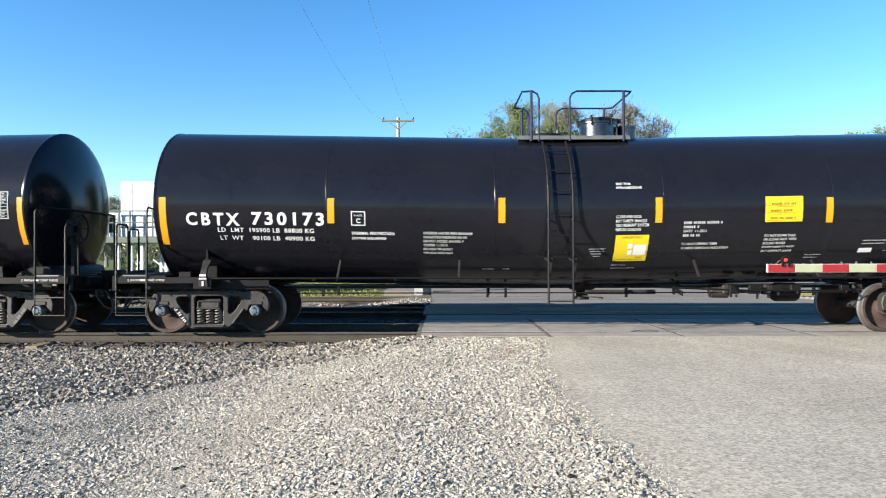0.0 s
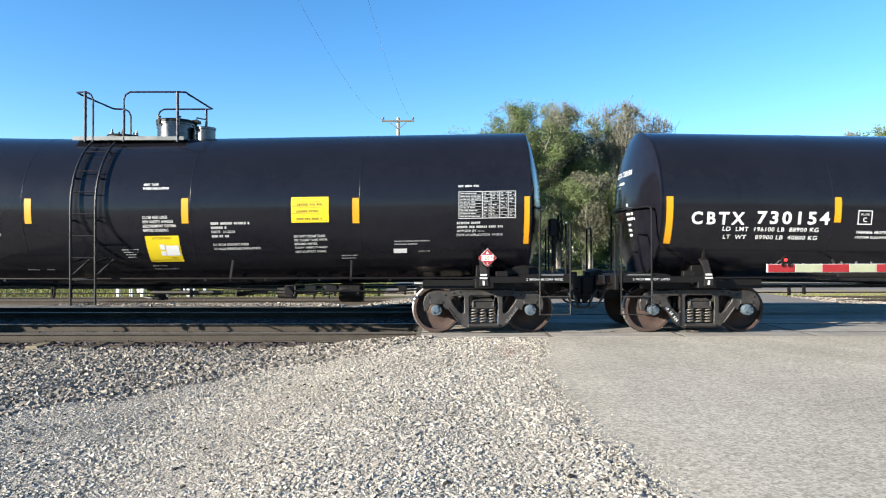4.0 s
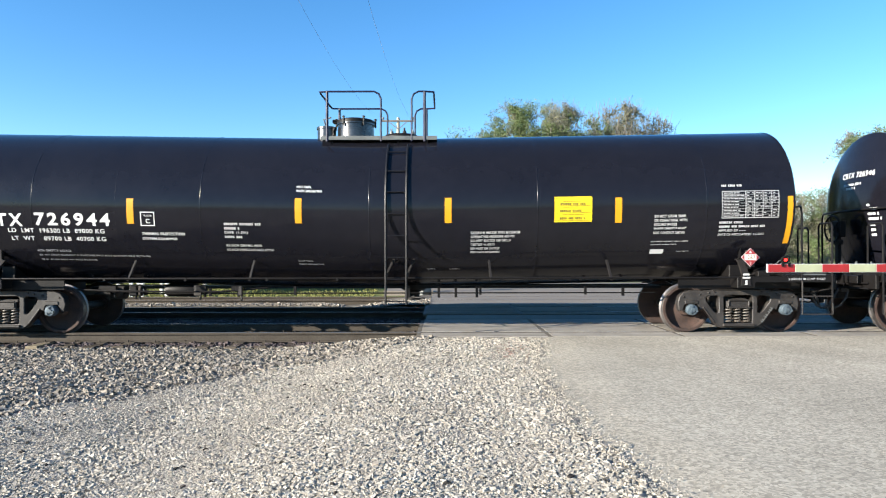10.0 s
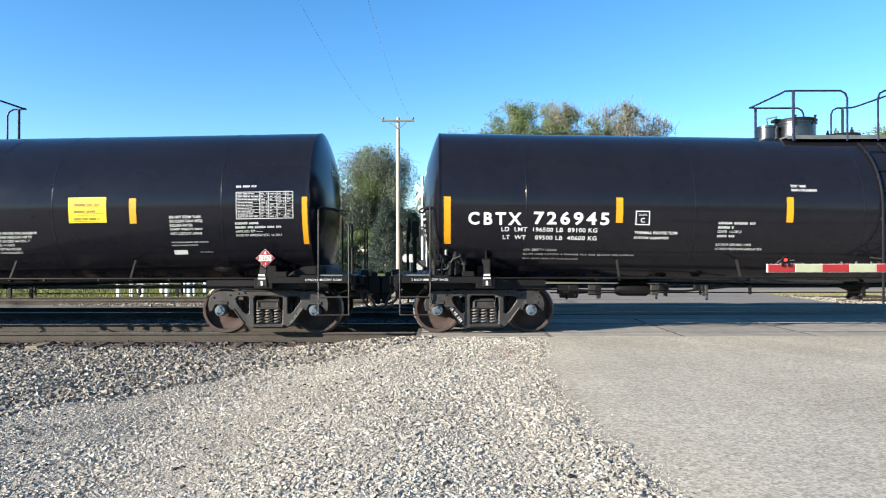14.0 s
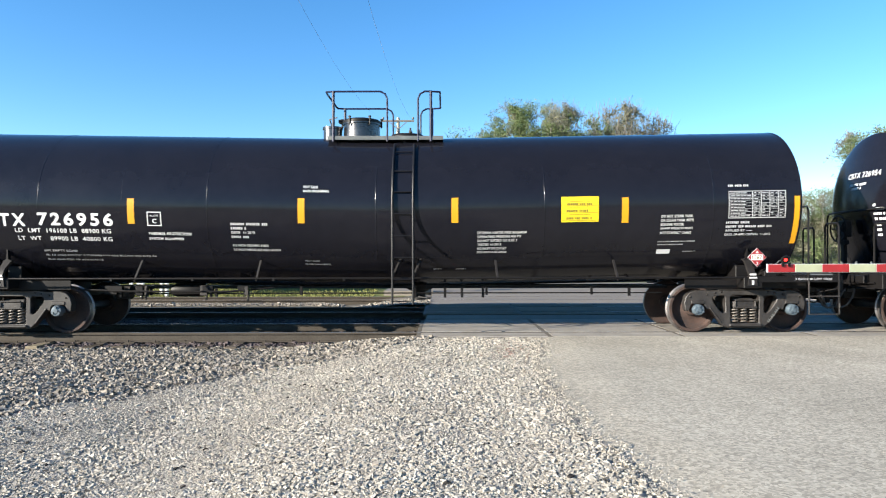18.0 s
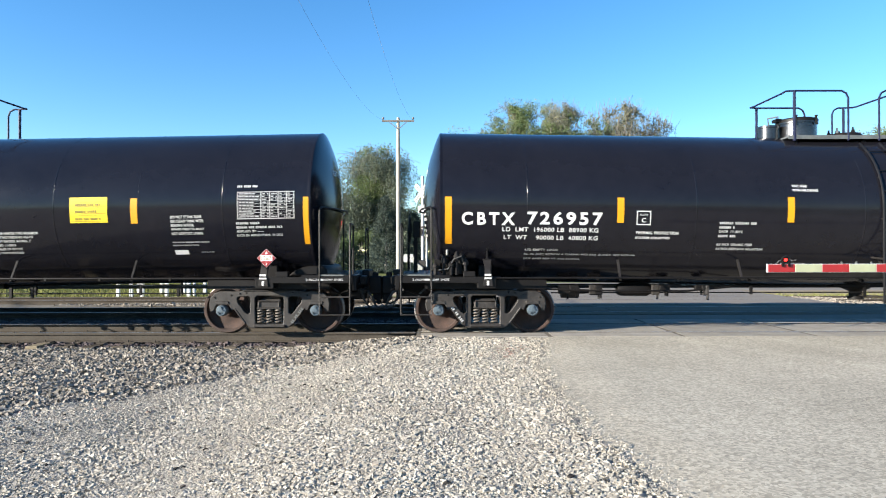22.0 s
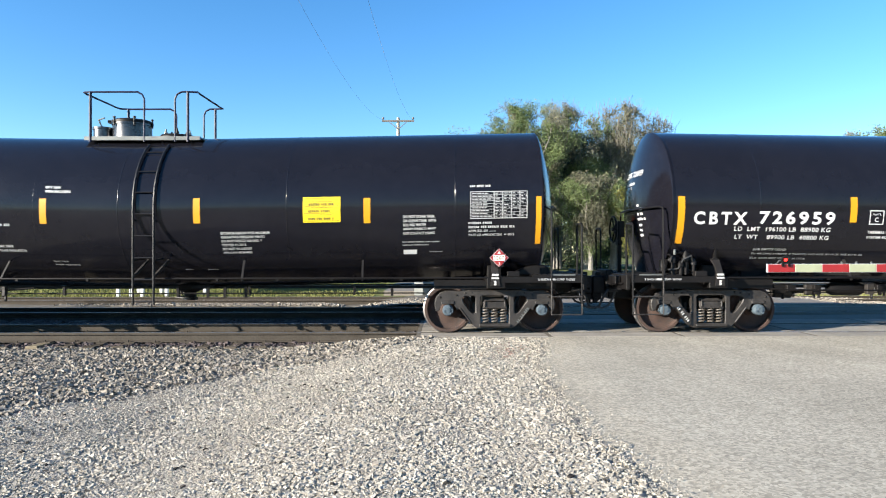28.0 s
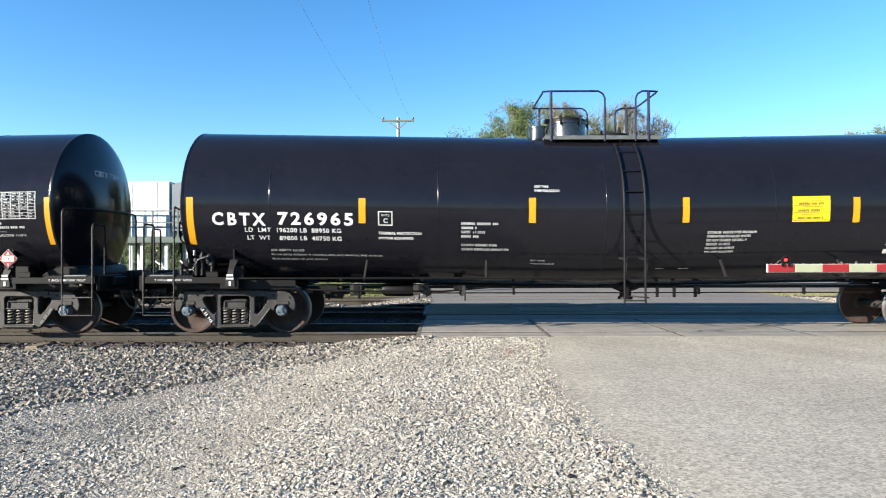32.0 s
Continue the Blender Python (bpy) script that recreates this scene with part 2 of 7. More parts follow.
def gravel_bed():
    """Packed fine gravel: small stones pressed into dust, each with its own shade and rim."""
    m = mat("packed_gravel", (0.372, 0.34, 0.288), (0.29, 0.264, 0.222), rough=0.95, scale=0.8, fine=6, bump=0.0, spec=0.12, spread=0.45)
    n, l = m.node_tree.nodes, m.node_tree.links
    b, tc = n["Principled BSDF"], n["Texture Coordinate"]
    out = b.inputs["Base Color"].links[0].from_socket
    height = None
    for scale, low, high, weight in ((58, 0.52, 1.24, 1.0), (125, 0.72, 1.18, 0.45)):
        vor, sep, mr, hsv = n.new("ShaderNodeTexVoronoi"), n.new("ShaderNodeSeparateColor"), n.new("ShaderNodeMapRange"), n.new("ShaderNodeHueSaturation")
        vor.inputs["Scale"].default_value = scale
        mr.inputs[3].default_value, mr.inputs[4].default_value = low, high
        l.new(tc.outputs["Object"], vor.inputs["Vector"])
        l.new(vor.outputs["Color"], sep.inputs[0])
        l.new(sep.outputs[0], mr.inputs[0])
        l.new(mr.outputs[0], hsv.inputs["Value"])
        l.new(out, hsv.inputs["Color"])
        out = hsv.outputs[0]
        add = n.new("ShaderNodeMath")
        add.operation = "MULTIPLY_ADD"
        add.inputs[1].default_value = -weight
        l.new(vor.outputs["Distance"], add.inputs[0])
        if height:
            l.new(height, add.inputs[2])
        height = add.outputs[0]
    l.new(out, b.inputs["Base Color"])
    bp = n.new("ShaderNodeBump")
    bp.inputs["Strength"].default_value, bp.inputs["Distance"].default_value = 0.8, 0.018
    l.new(height, bp.inputs["Height"])
    l.new(bp.outputs[0], b.inputs["Normal"])
    return m


M_GRAVELBED = gravel_bed()

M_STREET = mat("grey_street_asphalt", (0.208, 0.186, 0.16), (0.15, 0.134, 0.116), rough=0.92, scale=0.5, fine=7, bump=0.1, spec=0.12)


# ---------------------------------------------------------------- mesh tools
class Geo:
    """Vertices and faces of one part, put together from simple solids."""

    def __init__(self):
        self.v, self.f = [], []

    def add(self, verts, faces):
        o = len(self.v)
        self.v += [tuple(p) for p in verts]
        self.f += [tuple(i + o for i in q) for q in faces]
        return self

    def box(self, c, s, m=None):
        x, y, z = (k / 2 for k in s)
        p = [Vector((a, b, d)) for a in (-x, x) for b in (-y, y) for d in (-z, z)]
        if m:
            p = [m @ q for q in p]
        p = [q + Vector(c) for q in p]
        return self.add(p, [(0, 1, 3, 2), (4, 6, 7, 5), (0, 4, 5, 1), (2, 3, 7, 6), (0, 2, 6, 4), (1, 5, 7, 3)])

    def beam(self, a, b, w, h):
        """A bar of square section from a to b; w across in y, h across the rest."""
        a, b = Vector(a), Vector(b)
        d = (b - a)
        q = d.to_track_quat("X", "Z").to_matrix()
        return self.box((a + b) / 2, (d.length, w, h), q)

    def tube(self, pts, r, n=8, closed=False):
        pts = [Vector(p) for p in pts]
        rings, k = [], len(pts)
        up = None
        for i, p in enumerate(pts):
            a = pts[i - 1] if i or closed else p
            b = pts[(i + 1) % k] if i < k - 1 or closed else p
            d = (b - a).normalized()
            if up is None:
                up = Vector((0, 0, 1)) if abs(d.z) < 0.9 else Vector((0, 1, 0))
            side = d.cross(up).normalized()
            up = side.cross(d).normalized()
            rr = r[i] if isinstance(r, (list, tuple)) else r
            rings.append([p + (side * math.cos(2 * math.pi * j / n) + up * math.sin(2 * math.pi * j / n)) * rr for j in range(n)])
        faces = []
        for i in range(k if closed else k - 1):
            for j in range(n):
                i2 = (i + 1) % k
                faces.append((i * n + j, i * n + (j + 1) % n, i2 * n + (j + 1) % n, i2 * n + j))
        if not closed:
            faces += [tuple(range(n))[::-1], tuple((k - 1) * n + j for j in range(n))]
        return self.add([p for g in rings for p in g], faces)

    def lathe(self, prof, n=32, axis="y", at=(0, 0, 0), caps=True):
        """Turns a profile of (radius, along) about an axis through at."""
        v, f = [], []
        for r, h in prof:
            for j in range(n):
                a = 2 * math.pi * j / n
                c, s = r * math.cos(a), r * math.sin(a)
                p = {"x": (h, c, s), "y": (c, h, s), "z": (c, s, h)}[axis]
                v.append(Vector(p) + Vector(at))
        for i in range(len(prof) - 1):
            for j in range(n):
                f.append((i * n + j, i * n + (j + 1) % n, (i + 1) * n + (j + 1) % n, (i + 1) * n + j))
        if caps:
            f += [tuple(range(n)), tuple((len(prof) - 1) * n + j for j in range(n))[::-1]]
        return self.add(v, f)

    def prism(self, poly, y0, y1):
        """A flat outline in x and z, thick from y0 to y1."""
        n = len(poly)
        v = [(x, y0, z) for x, z in poly] + [(x, y1, z) for x, z in poly]
        f = [tuple(range(n)), tuple(range(n, 2 * n))[::-1]]
        f += [(j, j + n, (j + 1) % n + n, (j + 1) % n) for j in range(n)]
        return self.add(v, f)

    def mesh(self, name, material, bevel=0.0, smooth=35):
        me = bpy.data.meshes.new(name)
        bm = bmesh.new()
        vs = [bm.verts.new(p) for p in self.v]
        for q in self.f:
            try:
                bm.faces.new([vs[i] for i in q])
            except ValueError:
                pass
        bmesh.ops.recalc_face_normals(bm, faces=bm.faces)
        if bevel:
            sharp = [e for e in bm.edges if len(e.link_faces) == 2 and e.calc_face_angle(0) > 0.6]
            bmesh.ops.bevel(bm, geom=sharp, offset=bevel, segments=1, affect="EDGES")
        bm.to_mesh(me)
        bm.free()
        me.shade_smooth()
        me.set_sharp_from_angle(angle=radians(smooth))
        me.materials.append(material)
        return me


def part(name, geo, material, parent, label="", bevel=0.0, at=None, smooth=35):
    me = geo if isinstance(geo, bpy.types.Mesh) else geo.mesh(name, material, bevel, smooth)
    ob = new(name, me)
    ob.parent = parent
    if at is not None:
        ob.location = at
    if label:
        tagged(ob, label)
    return ob


def thing(name, label, category, group="", kind="", at=(0, 0, 0), rz=0.0):
    ob = new(name)
    ob.empty_display_size = 0.2
    ob.matrix_basis = pose(*at, 0, 0, rz)
    return tagged(ob, label, category, group, kind)


def bulk(name, verts, faces, material, smooth=False):
    """One mesh from arrays of vertices and equal-sided faces."""
    verts, faces = np.asarray(verts, dtype=np.float32), np.asarray(faces, dtype=np.int32)
    me = bpy.data.meshes.new(name)
    k = faces.shape[1]
    me.vertices.add(len(verts))
    me.vertices.foreach_set("co", verts.ravel())
    me.loops.add(faces.size)
    me.loops.foreach_set("vertex_index", faces.ravel())
    me.polygons.add(len(faces))
    me.polygons.foreach_set("loop_start", np.arange(0, faces.size, k, dtype=np.int32))
    me.polygons.foreach_set("use_smooth", np.full(len(faces), smooth))
    me.update(calc_edges=True)
    me.validate()
    me.materials.append(material)
    return me


def text_flat(body, height, width=0.0, bold=0.0, spread=0.1):
    """Outlines of letters as flat vertices and faces: width stretches them to that length; the origin is the lower left corner."""
    cu = bpy.data.curves.new("lettering", "FONT")
    cu.body, cu.size, cu.offset, cu.resolution_u = body, 1.0, bold, 3
    cu.space_character = 1.0 + spread
    ob = bpy.data.objects.new("lettering", cu)
    me = bpy.data.meshes.new_from_object(ob)
    co = np.array([v.co[:2] for v in me.vertices])
    fs = [tuple(p.vertices) for p in me.polygons]
    bpy.data.objects.remove(ob)
    bpy.data.curves.remove(cu)
    bpy.data.meshes.remove(me)
    lo, hi = co.min(0), co.max(0)
    sy = height / (hi[1] - lo[1])
    sx = width / (hi[0] - lo[0]) if width else sy
    return (co - lo) * (sx, sy), fs


# ---------------------------------------------------------------- tank cars
TANK_R, TANK_HALF, TANK_DROP = 1.504, 7.80, 0.125
TRACK_Y, PITCH = 13.30, 18.0


def axis_z(x):
    """Height of the tank's axis: the two halves slope to the middle."""
    return 2.356 + TANK_DROP * abs(x) / TANK_HALF


def on_tank(x, s, lift=0.005):
    """A point on the camera's side of the tank, s metres round from its waist."""
    a = s / TANK_R
    return (x, -(TANK_R + lift) * math.cos(a), axis_z(x) + (TANK_R + lift) * math.sin(a))


def waist(x, z):
    """The way round the tank to a height z."""
    return TANK_R * math.asin(max(-1, min(1, (z - axis_z(x)) / TANK_R)))


def wrapped(flat, faces, x, z, lift=0.006, cuts=3):
    """Lays flat letters or bars on the tank, lower left corner at x and height z."""
    bm = bmesh.new()
    vs = [bm.verts.new((p[0], p[1], 0)) for p in flat]
    for q in faces:
        try:
            bm.faces.new([vs[i] for i in q])
        except ValueError:
            pass
    top = max(p[1] for p in flat)
    for k in range(1, cuts + 1):
        bmesh.ops.bisect_plane(bm, geom=bm.verts[:] + bm.edges[:] + bm.faces[:], plane_co=(0, top * k / (cuts + 1), 0), plane_no=(0, 1, 0))
    s0 = waist(x, z)
    for v in bm.verts:
        v.co = on_tank(x + v.co.x, s0 + v.co.y, lift)
    bmesh.ops.recalc_face_normals(bm, faces=bm.faces)
    for q in bm.faces:
        if q.normal.y > 0:
            q.normal_flip()
    me = bpy.data.meshes.new("lettering")
    bm.to_mesh(me)
    bm.free()
    return me


def joined(meshes, material):
    g = Geo()
    for me in meshes:
        g.add([v.co for v in me.vertices], [tuple(p.vertices) for p in me.polygons])
        bpy.data.meshes.remove(me)
    me = bpy.data.meshes.new("lettering")
    me.from_pydata(g.v, [], g.f)
    me.materials.append(material)
    return me


def arc_of(x, z0, z1):
    return waist(x, z1) - waist(x, z0)


def single_letters(flat, faces):
    """Parts a flat word into its letters, by the faces that hang together."""
    root = list(range(len(flat)))

    def top(i):
        while root[i] != i:
            root[i] = root[root[i]]
            i = root[i]
        return i
    spot = {}
    for i, p in enumerate(flat):
        j = spot.setdefault((round(p[0], 5), round(p[1], 5)), i)
        root[top(i)] = top(j)
    for q in faces:
        for i in q[1:]:
            root[top(i)] = top(q[0])
    sets = {}
    for q in faces:
        sets.setdefault(top(q[0]), []).append(q)
    out = []
    for fs in sets.values():
        ids = sorted({i for q in fs for i in q})
        where = {i: k for k, i in enumerate(ids)}
        out.append(([flat[i] for i in ids], [tuple(where[i] for i in q) for q in fs]))
    return out


def letters(parent, name, body, x, z, height, width, material, bold=0.0, label="", lift=0.006, spread=0.1):
    flat, fs = text_flat(body, height, width, bold, spread)
    if height > 0.15:
        # large marks: each letter by itself
        for f0, g0 in single_letters(flat, fs):
            part("letter", joined([wrapped(f0, g0, x, z, lift, 3)], material), material, parent, label)
        return None
    return tagged(part(name, joined([wrapped(flat, fs, x, z, lift, 0)], material), material, parent, label), kind="stuff")


def bar_words(rng, width, height, word=(0.08, 0.26)):
    """A line of writing too small to read: a row of plain short bars in groups of the words' lengths."""
    out, x = [], 0.0
    pitch = height * 0.82
    while x < width - 0.02:
        for k in range(max(1, round(rng.uniform(*word) / pitch))):
            if x > width - pitch:
                break
            w = pitch * rng.uniform(0.55, 0.72)
            out.extend(((x, 0), (x + w, 0), (x + w, height), (x, height)))
            x += pitch
        x += pitch * 0.8
    return out, [tuple(range(i, i + 4)) for i in range(0, len(out), 4)]


def bars(parent, name, lines, material, seed, label="", lift=0.006):
    """lines: x, z, width, height of each line of unreadable writing."""
    rng, made = random.Random(seed), []
    for x, z, w, h in lines:
        flat, fs = bar_words(rng, w, h * 0.8)
        made.append(wrapped(flat, fs, x, z, lift, 0))
    return tagged(part(name, joined(made, material), material, parent, label), kind="stuff")


def stencil(parent, lines, x, z, step, height, material, bold=0.022, lift=0.006, seed=1):
    """Lines of small stencilled writing; "" leaves a line free, and a line of dashes is too worn to read."""
    rng, made = random.Random(seed), []
    for k, (body, wide) in enumerate(lines):
        if not body:
            continue
        if body.startswith("-"):
            flat, fs = bar_words(rng, wide, height * 0.9)
        else:
            flat, fs = text_flat(body, height, wide, bold, 0.12)
        made.append(wrapped(flat, fs, x, z - k * step, lift, 0))
    return tagged(part("stencil_text", joined(made, material), material, parent), kind="stuff")


def plate(parent, name, x, z, w, h, material, label="", lift=0.004):
    nx, ny = max(1, int(w / 0.2)), max(2, int(h / 0.06))
    flat = [(w * i / nx, h * j / ny) for j in range(ny + 1) for i in range(nx + 1)]
    fs = [(j * (nx + 1) + i, j * (nx + 1) + i + 1, (j + 1) * (nx + 1) + i + 1, (j + 1) * (nx + 1) + i) for j in range(ny) for i in range(nx)]
    return part(name, joined([wrapped(flat, fs, x, z, lift, 0)], material), material, parent, label)


def tank_body(car, kind):
    n, xs = 96, [TANK_HALF * k / 24 for k in range(-24, 25)]
    g, v, f = Geo(), [], []
    for x in xs:
        for j in range(n):
            a = 2 * math.pi * j / n
            v.append((x, TANK_R * math.cos(a), axis_z(x) + TANK_R * math.sin(a)))
    for i in range(len(xs) - 1):
        for j in range(n):
            f.append((i * n + j, i * n + (j + 1) % n, (i + 1) * n + (j + 1) % n, (i + 1) * n + j))
    part("tank_jacket", g.add(v, f), M_TANK, car)
    for k, x in enumerate((-6.2, -4.66, -3.1, -1.55, 0.0, 1.55, 3.1, 4.66, 6.2)):
        # every other joint is a rounded strap, the rest are flat laps
        wide, high = (0.013, 0.0075) if (k % 2 == 0) == (kind == "B") else (0.022, 0.004)
        prof = [(TANK_R - 0.003 + high * math.sin(math.pi * j / 4) ** 0.6, -wide + wide * j / 2) for j in range(5)]
        part("jacket_band", Geo().lathe(prof, 80, "x", (x, 0, axis_z(x)), caps=False), M_TANK, car, smooth=70)
    for side in (-1, 1):
        prof = [(TANK_R - 0.004, -0.05), (TANK_R + 0.006, -0.02), (TANK_R + 0.006, 0.012), (TANK_R - 0.015, 0.028)]
        for k in range(1, 13):
            r = (TANK_R - 0.015) * (1 - k / 12.4)
            prof.append((r, 0.028 + 0.325 * (1 - (r / TANK_R) ** 2)))
        prof = [(r, side * h) for r, h in prof]
        part("tank_head", Geo().lathe(prof, 96, "x", (side * TANK_HALF, 0, axis_z(TANK_HALF))), M_HEAD, car)


def marks(car, kind):
    inner = (-4.57, -1.43, 1.45, 4.585) if kind == "A" else (-4.495, -1.37, 1.45, 4.575)
    for x, tall in ((-7.655, True), *((x, False) for x in inner), (7.74, True)):
        z0, z1 = (1.71, 2.575) if tall else (2.09, 2.55)
        plate(car, "reflective_mark", x - 0.062, z0, 0.124, arc_of(x, z0, z1), M_ORANGE, "amber reflective strip")


def end_fittings(car, side):
    """Stub sill, platform, rails and steps at one end."""
    s = side
    g = Geo().box((s * 7.45, 0, 0.93), (2.5, 0.66, 0.34)).box((s * 8.55, 0, 0.90), (0.3, 0.5, 0.42))
    part("stub_sill", g, M_STEEL_BLACK, car, bevel=0.012)
    g = Geo().box((s * 6.95, 0, 0.98), (0.34, 2.86, 0.20)).box((s * 6.95, 0, 1.15), (0.26, 2.0, 0.3))
    part("body_bolster", g, M_STEEL_BLACK, car, bevel=0.012)
    cradle = [(s * 6.55, 1.02), (s * 7.75, 1.02), (s * 7.75, 1.26), (s * 7.25, 1.26), (s * 6.75, 1.20)]
    g = Geo()
    g.prism(cradle if s > 0 else cradle[::-1], -0.6, 0.6)
    part("head_shoe", g, M_STEEL_BLACK, car, bevel=0.01)
    for y in (-1, 1):
        # a bent plate that leans with the tank's side, with a pad on top
        half = [(0.085, 0.93), (0.075, 1.06), (0.055, 1.15), (0.052, 1.27), (0.075, 1.42)] if s < 0 else [(0.09, 0.93), (0.075, 1.04), (0.058, 1.12), (0.065, 1.36), (0.08, 1.42)]
        lean = [(0.93, 1.455), (1.15, 1.455), (1.27, 1.38), (1.36, 1.30), (1.42, 1.22)]
        v = [(s * 6.93 + k * w, y * (float(np.interp(z, [a for a, b in lean], [b for a, b in lean])) - d), z) for d in (0.0, 0.07) for k in (1, -1) for w, z in half]
        n = len(half)
        f = []
        for a in range(n - 1):
            f += [(a, a + 1, n + a + 1, n + a), (2 * n + a, 3 * n + a, 3 * n + a + 1, 2 * n + a + 1), (a, 2 * n + a, 2 * n + a + 1, a + 1), (n + a, n + a + 1, 3 * n + a + 1, 3 * n + a)]
        f += [(0, n, 3 * n, 2 * n), (n - 1, 3 * n - 1, 4 * n - 1, 2 * n - 1)]
        b = part("jacking_bracket", Geo().add(v, f), M_BRACKET, car, "worn grey jacking bracket")
        if y > 0:
            continue
        part("pad", Geo().prism([(s * 6.93 - 0.085, 1.40), (s * 6.93 + 0.085, 1.40), (s * 6.93 + 0.015, 1.44), (s * 6.93 + 0.008, 1.68), (s * 6.93 - 0.008, 1.68), (s * 6.93 - 0.015, 1.44)], y * 1.20 - 0.04, y * 1.20 + 0.04), M_STEEL_BLACK, b)
        if y < 0:
            part("lettering", Geo().box((s * 6.93, -1.462, 1.135), (0.12, 0.003, 0.035)).box((s * 6.93, -1.462, 1.075), (0.14, 0.003, 0.03)).box((s * 6.93, -1.462, 0.985), (0.04, 0.003, 0.085)), M_STENCIL, b)
    part("sill_box", Geo().box((s * 7.27, -1.36, 1.15), (0.22, 0.14, 0.10)), M_STEEL_BLACK, car, bevel=0.008)
    if s > 0:
        # rounded shoe under the tank's end
        prof = [(7.27, 1.10), (7.36, 1.18), (7.50, 1.26), (7.70, 1.305), (7.90, 1.31), (8.0, 1.27), (8.04, 1.10)]
        part("end_shoe", Geo().prism(prof, -0.95, 0.95), M_STEEL_BLACK, car, bevel=0.03)
    deck = Geo().box((s * 8.10, 0, 1.115), (0.95, 2.84, 0.03))
    for k in range(9):
        deck.box((s * (7.68 + 0.105 * k), 0, 1.136), (0.03, 2.8, 0.012))
    d = part("end_platform", deck, M_STEEL_BLACK, car, "black grating platform")
    for y in (-1, 1):
        part("deck_edge", Geo().box((s * 8.2, y * 1.427, 1.132), (0.42, 0.014, 0.026)), M_GALV, d)
    for y in (-1, 1):
        g = Geo().box((s * 7.76, y * 1.425, 1.045), (1.62, 0.022, 0.11)).box((s * 7.72, y * 1.385, 0.995), (1.70, 0.058, 0.018))
        # added black plate that shades the wheel tops and darkens the gap above
        part("truck_shade_plate", Geo().box((s * 6.95, y * 1.12, 0.945), (2.3, 0.03, 0.17)), M_STEEL_BLACK, car)
        e = part("side_sill", g, M_STEEL_BLACK, car)
        if y < 0:
            g = Geo()
            for body, x0, wide in (("2 INCH", s * 8.02 - 0.30, 0.20), ("COMP", s * 8.02 + 0.04, 0.15), ("SHOES", s * 8.02 + 0.22, 0.16)):
                flat, fs = text_flat(body, 0.042, wide, 0.025)
                g.add([(x0 + p[0], -1.438, 1.028 + p[1]) for p in flat], fs)
            g.box((s * 8.02 - 0.03, -1.4375, 1.048), (0.10, 0.001, 0.036))
            tagged(part("lettering", joined([geo_mesh(g)], M_FADED), M_FADED, e), kind="stuff")
    g = Geo()
    top = 2.40
    pts = [(s * 7.97, -1.43, 0.95), (s * 7.97, -1.43, top - 0.12), (s * 7.97, -1.40, top - 0.03), (s * 8.0, -1.31, top)]
    pts += [(s * 8.16, -0.75, top), (s * 8.24, 0, top), (s * 8.16, 0.75, top)]
    pts += [(s * 8.0, 1.31, top), (s * 7.97, 1.40, top - 0.03), (s * 7.97, 1.43, top - 0.12), (s * 7.97, 1.43, 0.95)]
    part("end_handrail", g.tube(pts, 0.019), M_STEEL_BLACK, car)
    for y in (-1, 1):
        g = Geo().tube([(s * 8.53, y * 1.43, 0.40), (s * 8.53, y * 1.43, 2.02), (s * 8.53, y * 1.39, 2.08), (s * 8.53, y * 1.05, 2.08), (s * 8.53, y * 1.0, 2.02), (s * 8.53, y * 1.0, 1.12)], 0.019)
        part("corner_grab_rail", g, M_STEEL_BLACK, car)
        g = Geo().tube([(s * 7.97, y * 1.44, 1.02), (s * 7.97, y * 1.44, 0.40), (s * 8.53, y * 1.44, 0.40), (s * 8.53, y * 1.44, 0.6)], 0.014)
        g.tube([(s * 7.97, y * 1.44, 0.73), (s * 8.53, y * 1.44, 0.73)], 0.014)
        part("sill_step", g, M_CAST, car)
    g = Geo().box((s * 8.76, 0, 0.88), (0.40, 0.2, 0.24)).box((s * 8.87, -0.10, 0.89), (0.25, 0.26, 0.36)).box((s * 8.92, 0.15, 0.88), (0.15, 0.14, 0.34))
    g.box((s * 8.86, -0.10, 1.09), (0.12, 0.12, 0.12)).box((s * 8.90, -0.06, 0.68), (0.19, 0.24, 0.20)).box((s * 8.93, -0.14, 0.58), (0.1, 0.1, 0.14))
    part("coupler", g, M_STEEL_BLACK, car, "dark cast coupler", bevel=0.02)
    g = Geo().tube([(s * 8.60, -0.38, 0.80), (s * 8.75, -0.40, 0.78), (s * 8.84, -0.40, 0.62), (s * 8.90, -0.36, 0.47), (s * 8.985, -0.30, 0.42)], 0.026)
    part("brake_hose", g, M_CABLE, car, "black rubber hose")
    for y0, low in ((-0.55, 0.44), (0.35, 0.47)):
        part("hanging_chain", Geo().tube([(s * 8.62, y0, 0.82), (s * 8.66, y0, 0.66), (s * 8.76, y0 + 0.03, low + 0.05), (s * 8.88, y0 + 0.05, low), (s * 8.985, y0 + 0.06, low + 0.03)], 0.021, 6), M_CABLE, car)
    part("striker_plate", Geo().box((s * 8.69, 0, 0.99), (0.14, 0.74, 0.42)).box((s * 8.70, -0.78, 1.02), (0.10, 0.5, 0.16)), M_STEEL_BLACK, car, bevel=0.015)
    g = Geo().tube([(s * 7.9, -0.5, 0.62), (s * 8.5, -1.38, 0.86)], 0.014).tube([(s * 8.72, -0.3, 0.84), (s * 8.72, -1.3, 0.86)], 0.016)
    part("uncoupling_lever", g, M_STEEL_BLACK, car)
